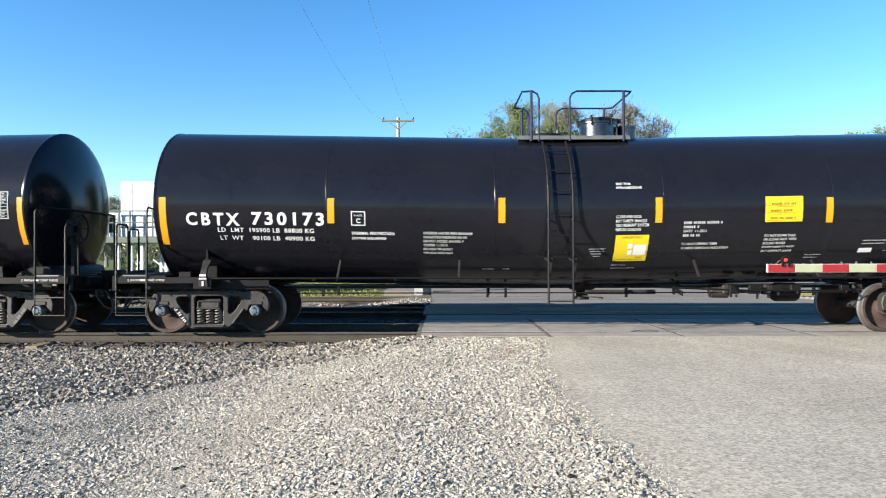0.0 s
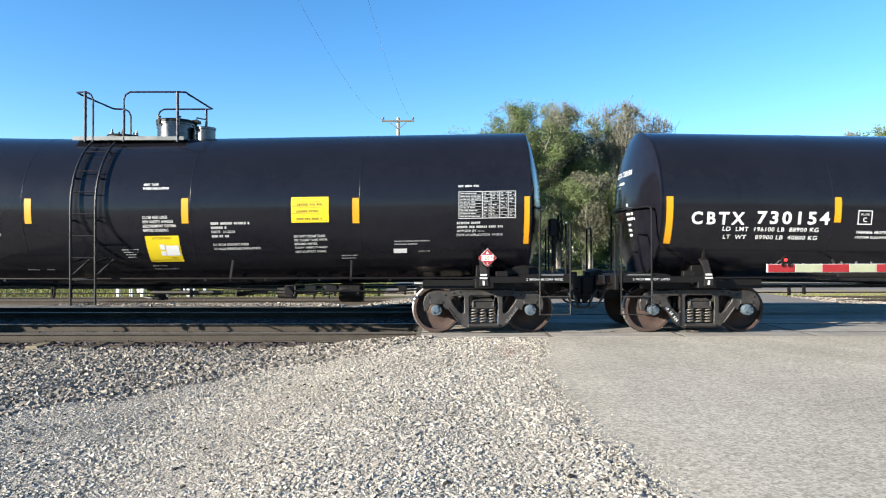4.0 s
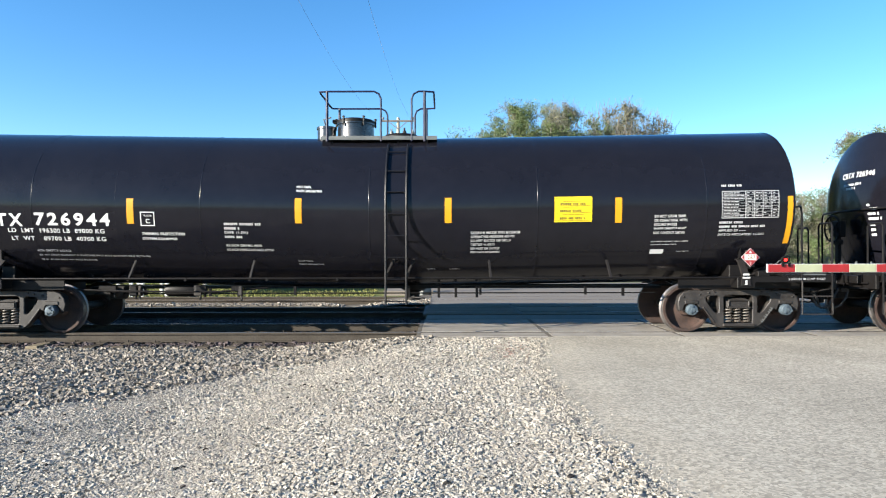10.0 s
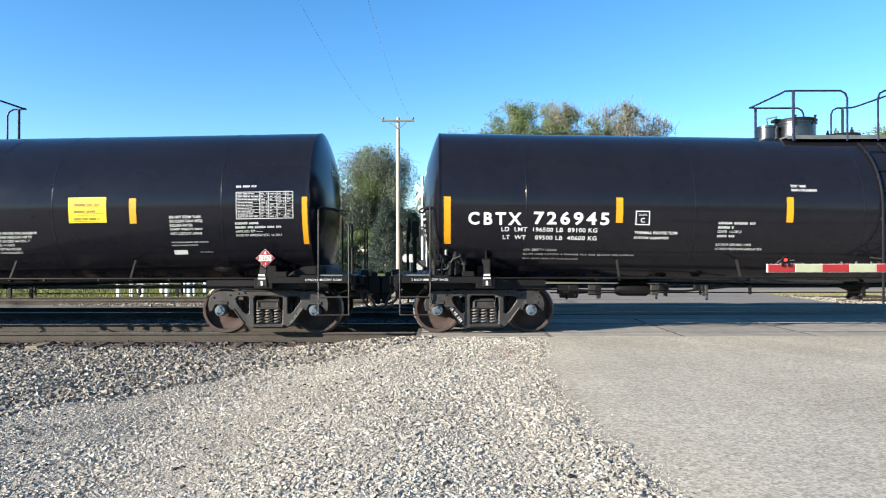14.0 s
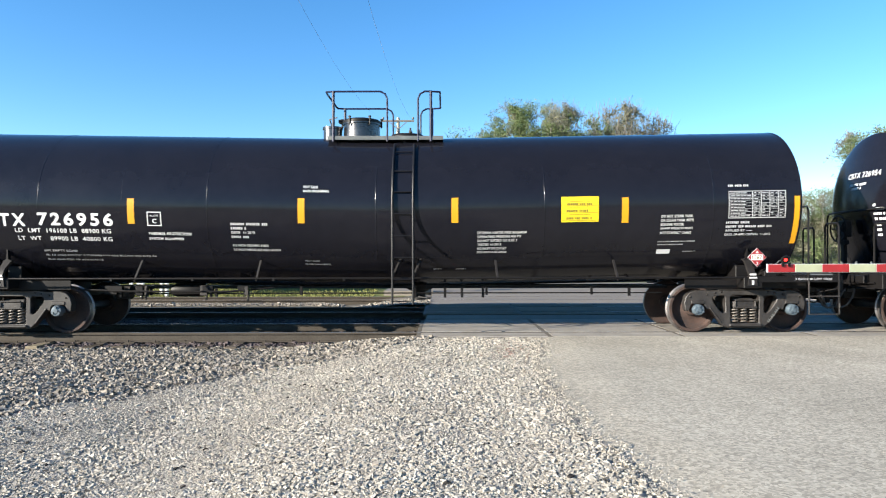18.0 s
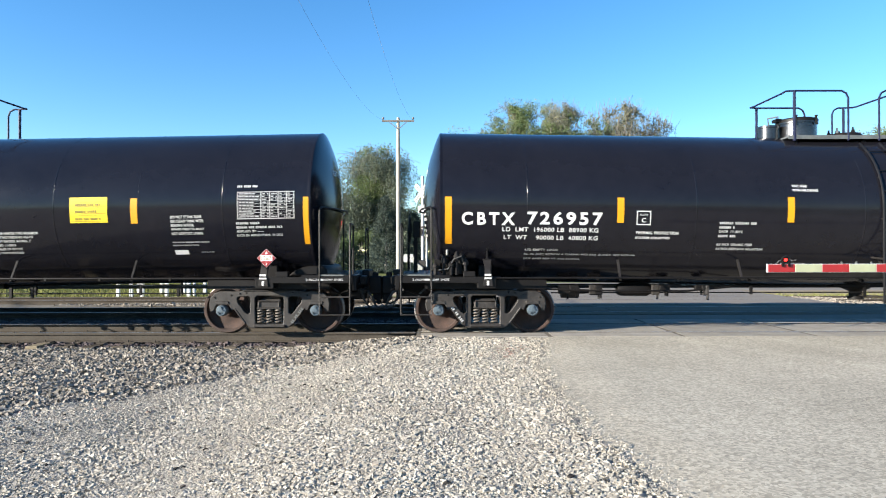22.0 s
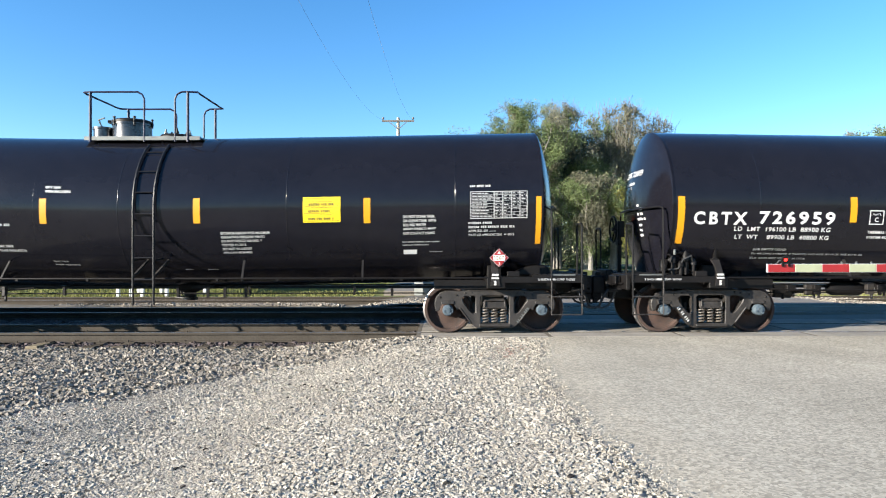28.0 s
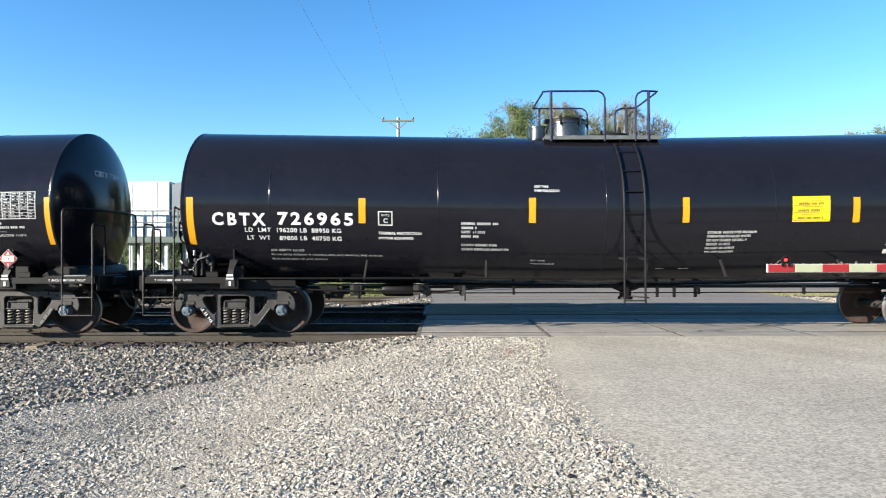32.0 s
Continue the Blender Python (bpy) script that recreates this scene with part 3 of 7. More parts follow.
    part("draft_gear_box", Geo().box((s * 8.35, 0, 0.86), (0.7, 0.62, 0.5)).box((s * 8.62, 0, 0.98), (0.10, 0.9, 0.34)), M_STEEL_BLACK, car, bevel=0.02)
    part("end_sill", Geo().box((s * 8.60, 0, 0.99), (0.07, 2.76, 0.28)), M_STEEL_BLACK, car, bevel=0.008)
    part("crossover_pipe", Geo().tube([(s * 8.66, -1.2, 0.96), (s * 8.70, -0.6, 0.92), (s * 8.70, 0.6, 0.92), (s * 8.66, 1.2, 0.96)], 0.02, 6), M_STEEL_BLACK, car)
    part("angle_cock", Geo().box((s * 8.62, -0.40, 0.80), (0.16, 0.09, 0.10)).lathe([(0.03, 0), (0.03, 0.12), (0.0, 0.12)], 8, "z", (s * 8.62, -0.40, 0.84)), M_CAST, car)


def hand_brake(car, s, y=0.25):
    x = s * 8.33
    ring = [2 * math.pi * k / 24 for k in range(24)]
    g = Geo().tube([(x + s * 0.12, y + 0.27 * math.cos(a), 2.03 + 0.27 * math.sin(a)) for a in ring], 0.019, 6, True)
    for k in range(5):
        a = 2 * math.pi * k / 5
        g.tube([(x + s * 0.09, y, 2.03), (x + s * 0.12, y + 0.27 * math.cos(a), 2.03 + 0.27 * math.sin(a))], 0.013, 6)
    g.lathe([(0.045, -0.05), (0.05, 0.02), (0.0, 0.03)], 10, "x", (x + s * 0.1, y, 2.03))
    w = part("hand_brake", Geo().box((x - s * 0.02, y, 2.03), (0.14, 0.26, 0.34)).box((x, y, 1.5), (0.08, 0.12, 0.8)).box((x, y, 1.75), (0.10, 0.22, 0.1)), M_STEEL_BLACK, car, "black hand brake housing on a post", bevel=0.015)
    part("brake_wheel", g, M_STEEL_BLACK, w)
    part("brake_rod", Geo().tube([(x, y, 1.9), (x, y, 0.8)], 0.014), M_STEEL_BLACK, w)


def brake_valve(car, s):
    """Valve gear on the platform."""
    g = Geo().box((s * 7.55, -1.05, 1.24), (0.30, 0.26, 0.20)).lathe([(0.09, -0.02), (0.10, 0.10), (0.06, 0.2)], 12, "z", (s * 7.42, -1.1, 1.36))
    g.lathe([(0.07, 0), (0.08, 0.16), (0.03, 0.26)], 12, "z", (s * 7.70, -1.02, 1.34)).box((s * 7.86, -1.1, 1.30), (0.12, 0.14, 0.22))
    part("brake_valve", g, M_STEEL_BLACK, car, bevel=0.008)
    part("valve_pipe", Geo().tube([(s * 7.3, -1.1, 1.2), (s * 7.62, -1.22, 1.24), (s * 7.78, -1.22, 1.5), (s * 7.80, -1.0, 1.52)], 0.018), M_STEEL_BLACK, car)
    for k, (dx, yy, h) in enumerate(((7.34, -1.22, 0.30), (7.50, -1.28, 0.44), (7.60, -1.30, 0.26), (7.74, -1.28, 0.36), (7.90, -1.25, 0.22))):
        part("valve_stem", Geo().lathe([(0.035, 1.13), (0.035, 1.13 + h * 0.6), (0.06, 1.13 + h * 0.62), (0.06, 1.13 + h * 0.8), (0.02, 1.13 + h), (0.0, 1.13 + h)], 9, "z", (s * dx, yy, 0)), M_STEEL_BLACK if k % 4 else M_BRACKET, car)
    part("valve_hose", Geo().tube([(s * 7.34, -1.22, 1.30), (s * 7.42, -1.34, 1.48), (s * 7.56, -1.34, 1.42), (s * 7.66, -1.32, 1.24), (s * 7.84, -1.30, 1.22)], 0.016, 6), M_CABLE, car)
    part("release_valve", Geo().lathe([(0.025, 0), (0.025, 0.1), (0.012, 0.13)], 8, "z", (s * 7.68, -1.2, 1.5)), M_GALV, car)


def holed(outer, holes, y0, y1):
    """A casting cut from plate: an outline in x and z with openings, thick from y0 to y1."""
    bm = bmesh.new()
    edges, loops = [], []
    for loop in (outer, *holes):
        vs = [bm.verts.new((x, y0, z)) for x, z in loop]
        loops.append(vs)
        edges += [bm.edges.new((vs[k - 1], vs[k])) for k in range(len(vs))]
    bmesh.ops.triangle_fill(bm, edges=edges, use_beauty=True)
    bm.verts.index_update()
    v = [tuple(p.co) for p in bm.verts]
    f = [tuple(p.index for p in q.verts) for q in bm.faces]
    n = len(v)
    rims = [[p.index for p in vs] for vs in loops]
    bm.free()
    v += [(x, y1, z) for x, y, z in v]
    f += [tuple(k + n for k in q[::-1]) for q in f]
    for r in rims:
        f += [(r[k - 1], r[k], r[k] + n, r[k - 1] + n) for k in range(len(r))]
    return v, f


FRAME_HALF = [(0.33, 0.115), (0.40, 0.15), (0.50, 0.26), (0.60, 0.40), (0.655, 0.47), (0.735, 0.45)]
FRAME_HALF += [(0.889 + 0.152 * math.cos(radians(a)), 0.457 + 0.152 * math.sin(radians(a))) for a in range(172, 0, -18)]
FRAME_HALF += [(1.055, 0.44), (1.12, 0.43), (1.145, 0.58), (1.115, 0.70), (1.04, 0.785), (0.94, 0.82), (0.80, 0.83), (0.68, 0.815), (0.55, 0.835), (0.40, 0.85)]
FRAME_EYE = [(0.365, 0.69), (0.395, 0.725), (0.58, 0.715), (0.615, 0.68), (0.60, 0.61), (0.47, 0.43), (0.41, 0.385), (0.365, 0.41)]


def truck(car, xc):
    plate_p = [(0.0, -0.03), (0.11, -0.04), (0.13, -0.03), (0.145, 0.02), (0.24, 0.055), (0.33, 0.05), (0.385, 0.03), (0.392, -0.05), (0.40, -0.062), (0.444, -0.064), (0.452, -0.058)]
    tread_p = [(0.452, -0.058), (0.457, -0.045), (0.459, 0.045), (0.484, 0.058), (0.484, 0.074), (0.470, 0.080)]
    back_p = [(0.470, 0.080), (0.395, 0.08), (0.36, 0.085), (0.24, 0.085), (0.15, 0.06), (0.13, 0.09), (0.085, 0.09)]
    axles = []
    for dx in (-0.889, 0.889):
        ax = part("wheel_set", Geo().lathe([(0.08, -1.05), (0.085, -0.7), (0.082, 0), (0.085, 0.7), (0.08, 1.05)], 16, "y"), M_CAST, car)
        ax.location = (0, 0, 0.457)
        ax.matrix_parent_inverse = Matrix.Translation((xc + dx, 0, 0))
        for y in (-1, 1):
            part("wheel", Geo().lathe([(r, y * (0.757 - h)) for r, h in plate_p], 40, "y", caps=False), M_RUST, ax, "rust-brown dished wheel plate")
            part("wheel_tread", Geo().lathe([(r, y * (0.757 - h)) for r, h in tread_p], 48, "y", caps=False), M_TREAD, ax, "worn bright tread and flange")
            part("wheel_back", Geo().lathe([(r, y * (0.757 - h)) for r, h in back_p], 40, "y", caps=False), M_RUST, ax)
            cap = Geo().lathe([(0.105, y * 1.03), (0.106, y * 1.14), (0.09, y * 1.165), (0.04, y * 1.17), (0.04, y * 1.185), (0.0, y * 1.185)], 20, "y", caps=False)
            for k in range(3):
                a = 2 * math.pi * k / 3
                cap.lathe([(0.022, y * 1.16), (0.022, y * 1.19), (0.0, y * 1.19)], 6, "y", (0.068 * math.cos(a), 0, 0.068 * math.sin(a)), caps=False)
            part("bearing_cap", cap, M_CAP, ax, "blue-grey bearing end cap")
        axles.append(ax)
    for y in (-1, 1):
        a, b = (y * 0.93, y * 1.09) if y > 0 else (y * 1.09, y * 0.93)
        outer = [(xc + p, q) for p, q in FRAME_HALF] + [(xc - p, q) for p, q in FRAME_HALF[::-1]]
        eyes = [[(xc + m * p, q) for p, q in FRAME_EYE] for m in (-1, 1)]
        middle = [(xc - 0.265, 0.20), (xc + 0.265, 0.20), (xc + 0.275, 0.69), (xc + 0.24, 0.73), (xc - 0.24, 0.73), (xc - 0.275, 0.69)]
        g = Geo().add(*holed(outer, [*eyes, middle], a, b))
        # spring seat, ribs along the chord and the bolts
        g.box((xc, y * 1.01, 0.165), (0.60, 0.24, 0.05))
        out_y = a if y < 0 else b
        for m in (-1, 1):
            g.beam((xc + m * 0.45, out_y, 0.21), (xc + m * 0.665, out_y, 0.50), 0.03, 0.035)
            for dx, zz in ((0.72, 0.745), (1.03, 0.70), (0.56, 0.775), (0.44, 0.79)):
                g.lathe([(0.02, out_y - 0.015), (0.02, out_y + 0.015)], 8, "y", (xc + m * dx, 0, zz))
        g.box((xc, out_y, 0.83), (1.0, 0.035, 0.03))
        sf = part("side_frame", g, M_CAST, car, "grimy grey cast steel side frame", bevel=0.012)
        for dx in (-0.168, 0.0, 0.168):
            pts = [(xc + dx + 0.062 * math.cos(t), y * 1.03 + 0.062 * math.sin(t), 0.205 + 0.27 * t / (2 * math.pi * 5)) for t in [2 * math.pi * k / 12 for k in range(61)]]
            part("spring", Geo().tube(pts, 0.0165, 5), M_SPRING, sf)
        part("bolster_end", Geo().box((xc, y * 1.02, 0.555), (0.44, 0.16, 0.13)).box((xc, y * 1.11, 0.50), (0.46, 0.03, 0.035)).box((xc, y * 1.11, 0.635), (0.40, 0.03, 0.03)).box((xc - 0.19, y * 1.11, 0.57), (0.03, 0.03, 0.12)).box((xc + 0.19, y * 1.11, 0.57), (0.03, 0.03, 0.12)), M_CAST, sf, "grimy bolster end", bevel=0.012)
        for m in (-1, 1):
            part("bearing_adapter", Geo().box((xc + m * 0.889, y * 1.03, 0.60), (0.25, 0.15, 0.07)), M_CAST, sf, bevel=0.01)
        if y < 0:
            # cast lettering on the leaning arm
            flat, fs = bar_words(random.Random(9), 0.36, 0.05, (0.05, 0.11))
            sgn = 1 if xc > 0 else -1
            v = []
            for p in flat:
                q = Matrix.Rotation(radians(53 * sgn), 2) @ Vector((p[0] - 0.18, p[1] - 0.02))
                v.append((xc + sgn * 0.535 + q.x, -1.108, 0.365 + q.y))
            tagged(part("cast_lettering", Geo().add(v, fs), M_GALV if xc > 0 else M_SIGN, sf, "pale stencilled lettering"), kind="stuff")
    part("truck_bolster", Geo().box((xc, 0, 0.55), (0.40, 2.0, 0.24)).lathe([(0.2, 0.66), (0.2, 0.80)], 20, "z", (xc, 0, 0)), M_CAST, car, bevel=0.02)
    for m in (-1, 1):
        part("brake_beam", Geo().box((xc + m * 0.33, 0, 0.40), (0.07, 1.55, 0.09)).box((xc + m * 0.385, -0.757, 0.42), (0.05, 0.10, 0.30)).box((xc + m * 0.385, 0.757, 0.42), (0.05, 0.10, 0.30)), M_CAST, car)
    return axles


def ladder(car, x0, x1, gap):
    """Two stringers that follow the tank from the platform down to its waist, then hang straight."""
    r = TANK_R + gap
    zc = axis_z(0.3)

    def rail_at(x):
        pts = [(x, -r, 0.60), (x, -r, 1.5), (x, -r, zc)]
        pts += [(x, -r * math.cos(radians(a)), zc + r * math.sin(radians(a))) for a in range(8, 62, 6)]
        return pts
    lad = part("ladder", Geo().tube(rail_at(x0), 0.021), M_LADDER, car)
    part("stringer", Geo().tube(rail_at(x1), 0.021), M_LADDER, lad)
    for k in range(8):
        z = 0.66 + 0.40 * k
        a = math.asin(max(0, min(1, (z - zc) / r)))
        part("rung", Geo().tube([(x0, -r * math.cos(a), z), (x1, -r * math.cos(a), z)], 0.012, 6), M_LADDER, lad)
    for x in (x0, x1):
        part("foot_brace", Geo().beam((x + 0.01, -r, 1.12), (x + 0.13, -1.19, 1.42), 0.04, 0.035), M_BRACKET, lad)
        for a in (-38, -8, 22, 46):
            q = radians(a)
            y1, z1 = -(r if a < 0 else r * math.cos(q)), zc + r * math.sin(q)
            part("standoff", Geo().tube([(x, y1, z1), (x, -(TANK_R - 0.01) * math.cos(q), zc + (TANK_R - 0.01) * math.sin(q))], 0.02, 6), M_BRACKET, lad)


def top_works(car, kind):
    """Platform round the manway with its rails, manway, and valves."""
    zt = 2.356 + TANK_R
    sg = 1 if kind == "A" else -1
    # the platform is longer on the manway's side of the ladder
    x_lad = -0.365 if kind == "A" else 0.48
    x_far, x_near = x_lad + sg * 1.50, x_lad - sg * (0.66 if kind == "A" else 0.76)
    lo, hi = min(x_far, x_near), max(x_far, x_near)
    z = zt - 0.045
    pf = part("top_platform", Geo().box(((lo + hi) / 2, -0.56, z - 0.02), (hi - lo, 0.38, 0.03)), M_GALV, car, "grey galvanised walkway platform")
    part("walkway", Geo().box(((lo + hi) / 2, 0.56, z - 0.02), (hi - lo, 0.38, 0.03)), M_GALV, pf)
    for y in (-0.762, 0.762):
        part("kick_plate", Geo().box(((lo + hi) / 2, y, z - 0.03), (hi - lo, 0.02, 0.075)), M_GALV, pf)
    for x in (lo + 0.05, hi - 0.05):
        part("walkway", Geo().box((x, 0, z - 0.02), (0.1, 0.73, 0.03)), M_GALV, pf)
    for x in (lo + 0.2, x_lad, hi - 0.2):
        for y in (-1, 1):
            part("bracket", Geo().beam((x, y * 0.74, z - 0.03), (x, y * 0.66, 2.356 + math.sqrt(TANK_R ** 2 - 0.66 ** 2) - 0.02), 0.04, 0.04), M_STEEL_BLACK, pf)
    top = z + 0.875
    for y in (-0.76, 0.76):
        # long loop on the manway's side, short loop on the other
        for a, b, d in ((x_lad + sg * 0.33, x_far - sg * 0.12, sg), (x_lad - sg * 0.27, x_near + sg * 0.24, -sg)):
            pts = [(a, y, z - 0.1), (a, y, top - 0.14), (a + d * 0.04, y, top - 0.05), (a + d * 0.13, y, top), (b, y, top)]
            part("handrail", Geo().tube(pts, 0.019), M_RAILPAINT, pf)
            part("handrail_post", Geo().tube([(b, y, z - 0.1), (b, y, top)], 0.028), M_RAILPAINT, pf)
    for b, e in ((x_far - sg * 0.12, x_far + sg * 0.03), (x_near + sg * 0.24, x_near + sg * 0.06)):
        pts = [(b, -0.76, top), (e, -0.72, top), (e, -0.6, top - 0.01), (e, 0.6, top - 0.01), (e, 0.72, top), (b, 0.76, top)]
        part("end_rail", Geo().tube(pts, 0.019), M_RAILPAINT, pf)
    xm = x_lad + sg * 0.92 if kind == "B" else x_lad + sg * 1.05
    mw = part("manway", Geo().lathe([(0.37, zt - 0.05), (0.37, zt + 0.30), (0.392, zt + 0.305), (0.392, zt + 0.335)], 40, "z", (xm, 0, 0), caps=False), M_STEEL, car, "round manway drum with bolted lid")
    part("lid", Geo().lathe([(0.395, zt + 0.335), (0.395, zt + 0.385), (0.36, zt + 0.41), (0.0, zt + 0.425)], 40, "z", (xm, 0, 0), caps=False), M_STEEL_BLACK, mw, "black bolted lid")
    for k in range(6):
        a = 2 * math.pi * k / 6
        part("eye_bolt", Geo().lathe([(0.018, zt + 0.26), (0.018, zt + 0.42), (0.03, zt + 0.42), (0.03, zt + 0.445), (0.0, zt + 0.445)], 8, "z", (xm + 0.405 * math.cos(a), 0.405 * math.sin(a), 0)), M_STEEL_BLACK, mw)
    part("lid_hinge", Geo().box((xm + sg * 0.41, 0, zt + 0.39), (0.12, 0.18, 0.06)), M_STEEL_BLACK, mw)
    xv = xm + sg * 0.60
    vb = part("valve_housing", Geo().lathe([(0.19, zt - 0.06), (0.19, zt + 0.22), (0.205, zt + 0.225), (0.205, zt + 0.27), (0.0, zt + 0.28)], 28, "z", (xv, 0, 0), caps=False), M_STEEL, car, "dull steel round valve housing")
    part("lever", Geo().tube([(xv, -0.05, zt + 0.26), (xv + sg * 0.05, -0.1, zt + 0.42), (xv - sg * 0.12, -0.2, zt + 0.44)], 0.016), M_GALV, vb)
    xf = x_lad - sg * 0.02
    fl = part("fittings_flange", Geo().lathe([(0.36, zt - 0.05), (0.36, zt + 0.06), (0.33, zt + 0.10), (0.0, zt + 0.11)], 28, "z", (xf, 0, 0), caps=False), M_STEEL_BLACK, car, "black fittings plate with valves")
    for k in range(5):
        a = 2 * math.pi * k / 5
        part("valve", Geo().lathe([(0.035, zt + 0.09), (0.035, zt + 0.16), (0.018, zt + 0.17), (0.018, zt + 0.22), (0.0, zt + 0.22)], 8, "z", (xf + 0.24 * math.cos(a), 0.24 * math.sin(a), 0)), M_STEEL_BLACK if k % 3 else M_GALV, fl)


def under_gear(car, kind):
    pipe = part("side_pipe", Geo().tube([(-6.85, -1.40, 1.075), (6.85, -1.40, 1.075)], 0.018), M_STEEL_BLACK, car)
    for x in (-4.45, -2.2, 2.22, 4.45):
        s = 1 if x > 0 else -1
        part("bracket_strap", Geo().beam((x, -TANK_R * math.cos(waist(x, 1.40) / TANK_R) - 0.012, 1.40), (x + s * 0.025, -1.39, 1.03), 0.035, 0.035), M_BRACKET, pipe)
    part("tank_skirt", Geo().box((0, 0, 0.845), (11.6, 0.34, 0.05)), M_STEEL_BLACK, car)
    rod = Geo().tube([(-5.6, -0.42, 0.74), (5.6, -0.42, 0.74)], 0.014, 6)
    for x in (-4.6, -1.6, 2.1, 4.2):
        rod.box((x, -0.42, 0.79), (0.045, 0.05, 0.17))
    part("brake_rod", rod, M_STEEL_BLACK, car)
    part("train_line", Geo().tube([(-8.4, 0.40, 0.80), (-5.5, 0.45, 0.86), (5.5, 0.45, 0.86), (8.4, 0.40, 0.80)], 0.02, 6), M_STEEL_BLACK, car)
    hang = (-1.62, -1.26, 1.15, -4.9, 4.9) if kind == "A" else (0.67, 1.27, 1.61, 2.03, -3.3, 4.95)
    for x in hang:
        part("hanger", Geo().box((x, -0.42, 0.76), (0.05, 0.05, 0.22 if abs(x) < 3 else 0.16)), M_STEEL_BLACK, car)
    xo = 0.35 if kind == "A" else 0.75
    ov = part("bottom_outlet", Geo().lathe([(0.30, 0.90), (0.26, 0.80), (0.12, 0.74), (0.12, 0.64), (0.15, 0.64), (0.15, 0.58), (0.0, 0.58)], 24, "z", (xo, 0, 0)).box((xo, 0, 0.86), (1.2, 0.5, 0.06)), M_STEEL_BLACK, car, "black bottom outlet valve")
    part("outlet_handle", Geo().tube([(xo, -0.1, 0.66), (xo, -0.7, 0.68), (xo + 0.25, -0.78, 0.66)], 0.014), M_CAST, ov)
    xr = 4.35 if kind == "A" else -3.9
    if kind == "A":
        g = Geo().lathe([(0.0, -0.25), (0.16, -0.24), (0.19, -0.19), (0.19, 0.19), (0.16, 0.24), (0.0, 0.25)], 20, "x", (xr, -0.35, 0.745), caps=False)
    else:
        g = Geo().lathe([(0.0, -0.36), (0.10, -0.34), (0.135, -0.26), (0.14, 0.26), (0.10, 0.34), (0.0, 0.36)], 20, "x", (xr, -0.25, 0.80), caps=False)
    part("air_reservoir", g, M_STEEL_BLACK, car)
    part("brake_cylinder", Geo().lathe([(0.0, -0.2), (0.13, -0.18), (0.14, 0.16), (0.05, 0.2), (0.03, 0.6), (0.0, 0.6)], 16, "x", (xr - 1.3, -0.3, 0.76), caps=False), M_CAST, car)
    part("brake_lever", Geo().beam((xr - 2.2, -0.75, 0.74), (xr - 1.9, 0.4, 0.74), 0.03, 0.09), M_STEEL_BLACK, car)
    rng = random.Random(14 if kind == "A" else 15)
    for k in range(9):
        x, w, h, y0 = xr + rng.uniform(-1.5, 1.4), rng.uniform(0.06, 0.26), rng.uniform(0.08, 0.22), rng.uniform(-0.75, -0.45)
        part("brake_rigging", Geo().box((x, y0, 0.90 - h / 2), (w, 0.09, h)).box((x + w * 0.3, y0, 0.86 - h), (0.035, 0.05, rng.uniform(0.05, 0.14))), M_STEEL_BLACK if k % 3 else M_CAST, car, bevel=0.006)
    part("brake_pipe", Geo().tube([(xr - 2.6, -0.7, 0.86), (xr - 1.0, -0.72, 0.80), (xr + 0.9, -0.72, 0.79), (xr + 1.8, -0.6, 0.86)], 0.02, 6), M_STEEL_BLACK, car)
    for x in (-4.9, -3.4, -1.9, -0.6, 1.8, 2.9, 3.9, 5.2):
        part("pipe_clamp", Geo().box((x, -1.395, 1.055), (0.04, 0.05, 0.05)), M_STEEL_BLACK, pipe)
    part("slack_adjuster", Geo().tube([(xr - 2.6, -0.35, 0.75), (xr - 4.0, -0.35, 0.75)], 0.045, 8), M_CAST, car)


def diamond(car, x, z):
    """The red placard with the class number, in a holder on its corner."""
    d, y = 0.172, -1.465
    h = part("placard", Geo().prism([(x, z - d), (x + d, z), (x, z + d), (x - d, z)], -0.006, 0.0), M_WHITE, car, "red and white diamond hazard placard")
    h.location = (0, y, 0)
    k = d * 0.965
    part("red_field", Geo().add([(x, -0.009, z - k), (x + k, -0.009, z), (x, -0.009, z + k), (x - k, -0.009, z)], [(0, 1, 2, 3)]), M_RED, h)
    part("white_field", Geo().add([(x - 0.108, -0.0105, z - 0.052), (x + 0.108, -0.0105, z - 0.052), (x + 0.108, -0.0105, z + 0.052), (x - 0.108, -0.0105, z + 0.052)], [(0, 1, 2, 3)]), M_WHITE, h)
    part("flame_sign", Geo().add([(x - 0.03, -0.0105, z + 0.075), (x + 0.03, -0.0105, z + 0.075), (x + 0.012, -0.0105, z + 0.10), (x, -0.0105, z + 0.13), (x - 0.015, -0.0105, z + 0.10)], [(0, 1, 2, 3, 4)]), M_WHITE, h)
    flat, fs = text_flat("1267", 0.078, 0.185, 0.02)
    part("number", Geo().add([(x - 0.0925 + p[0], -0.012, z - 0.039 + p[1]) for p in flat], fs), M_INK, h)
    flat, fs = text_flat("3", 0.05, 0.0, 0.01)
    part("number", Geo().add([(x - 0.012 + p[0], -0.0115, z - 0.135 + p[1]) for p in flat], fs), M_WHITE, h)
    part("holder", Geo().box((x, 0.02, z - 0.02), (0.16, 0.03, 0.3)).beam((x, 0.02, z - 0.1), (x, 0.06, z - 0.2), 0.05, 0.05), M_STEEL_BLACK, h)


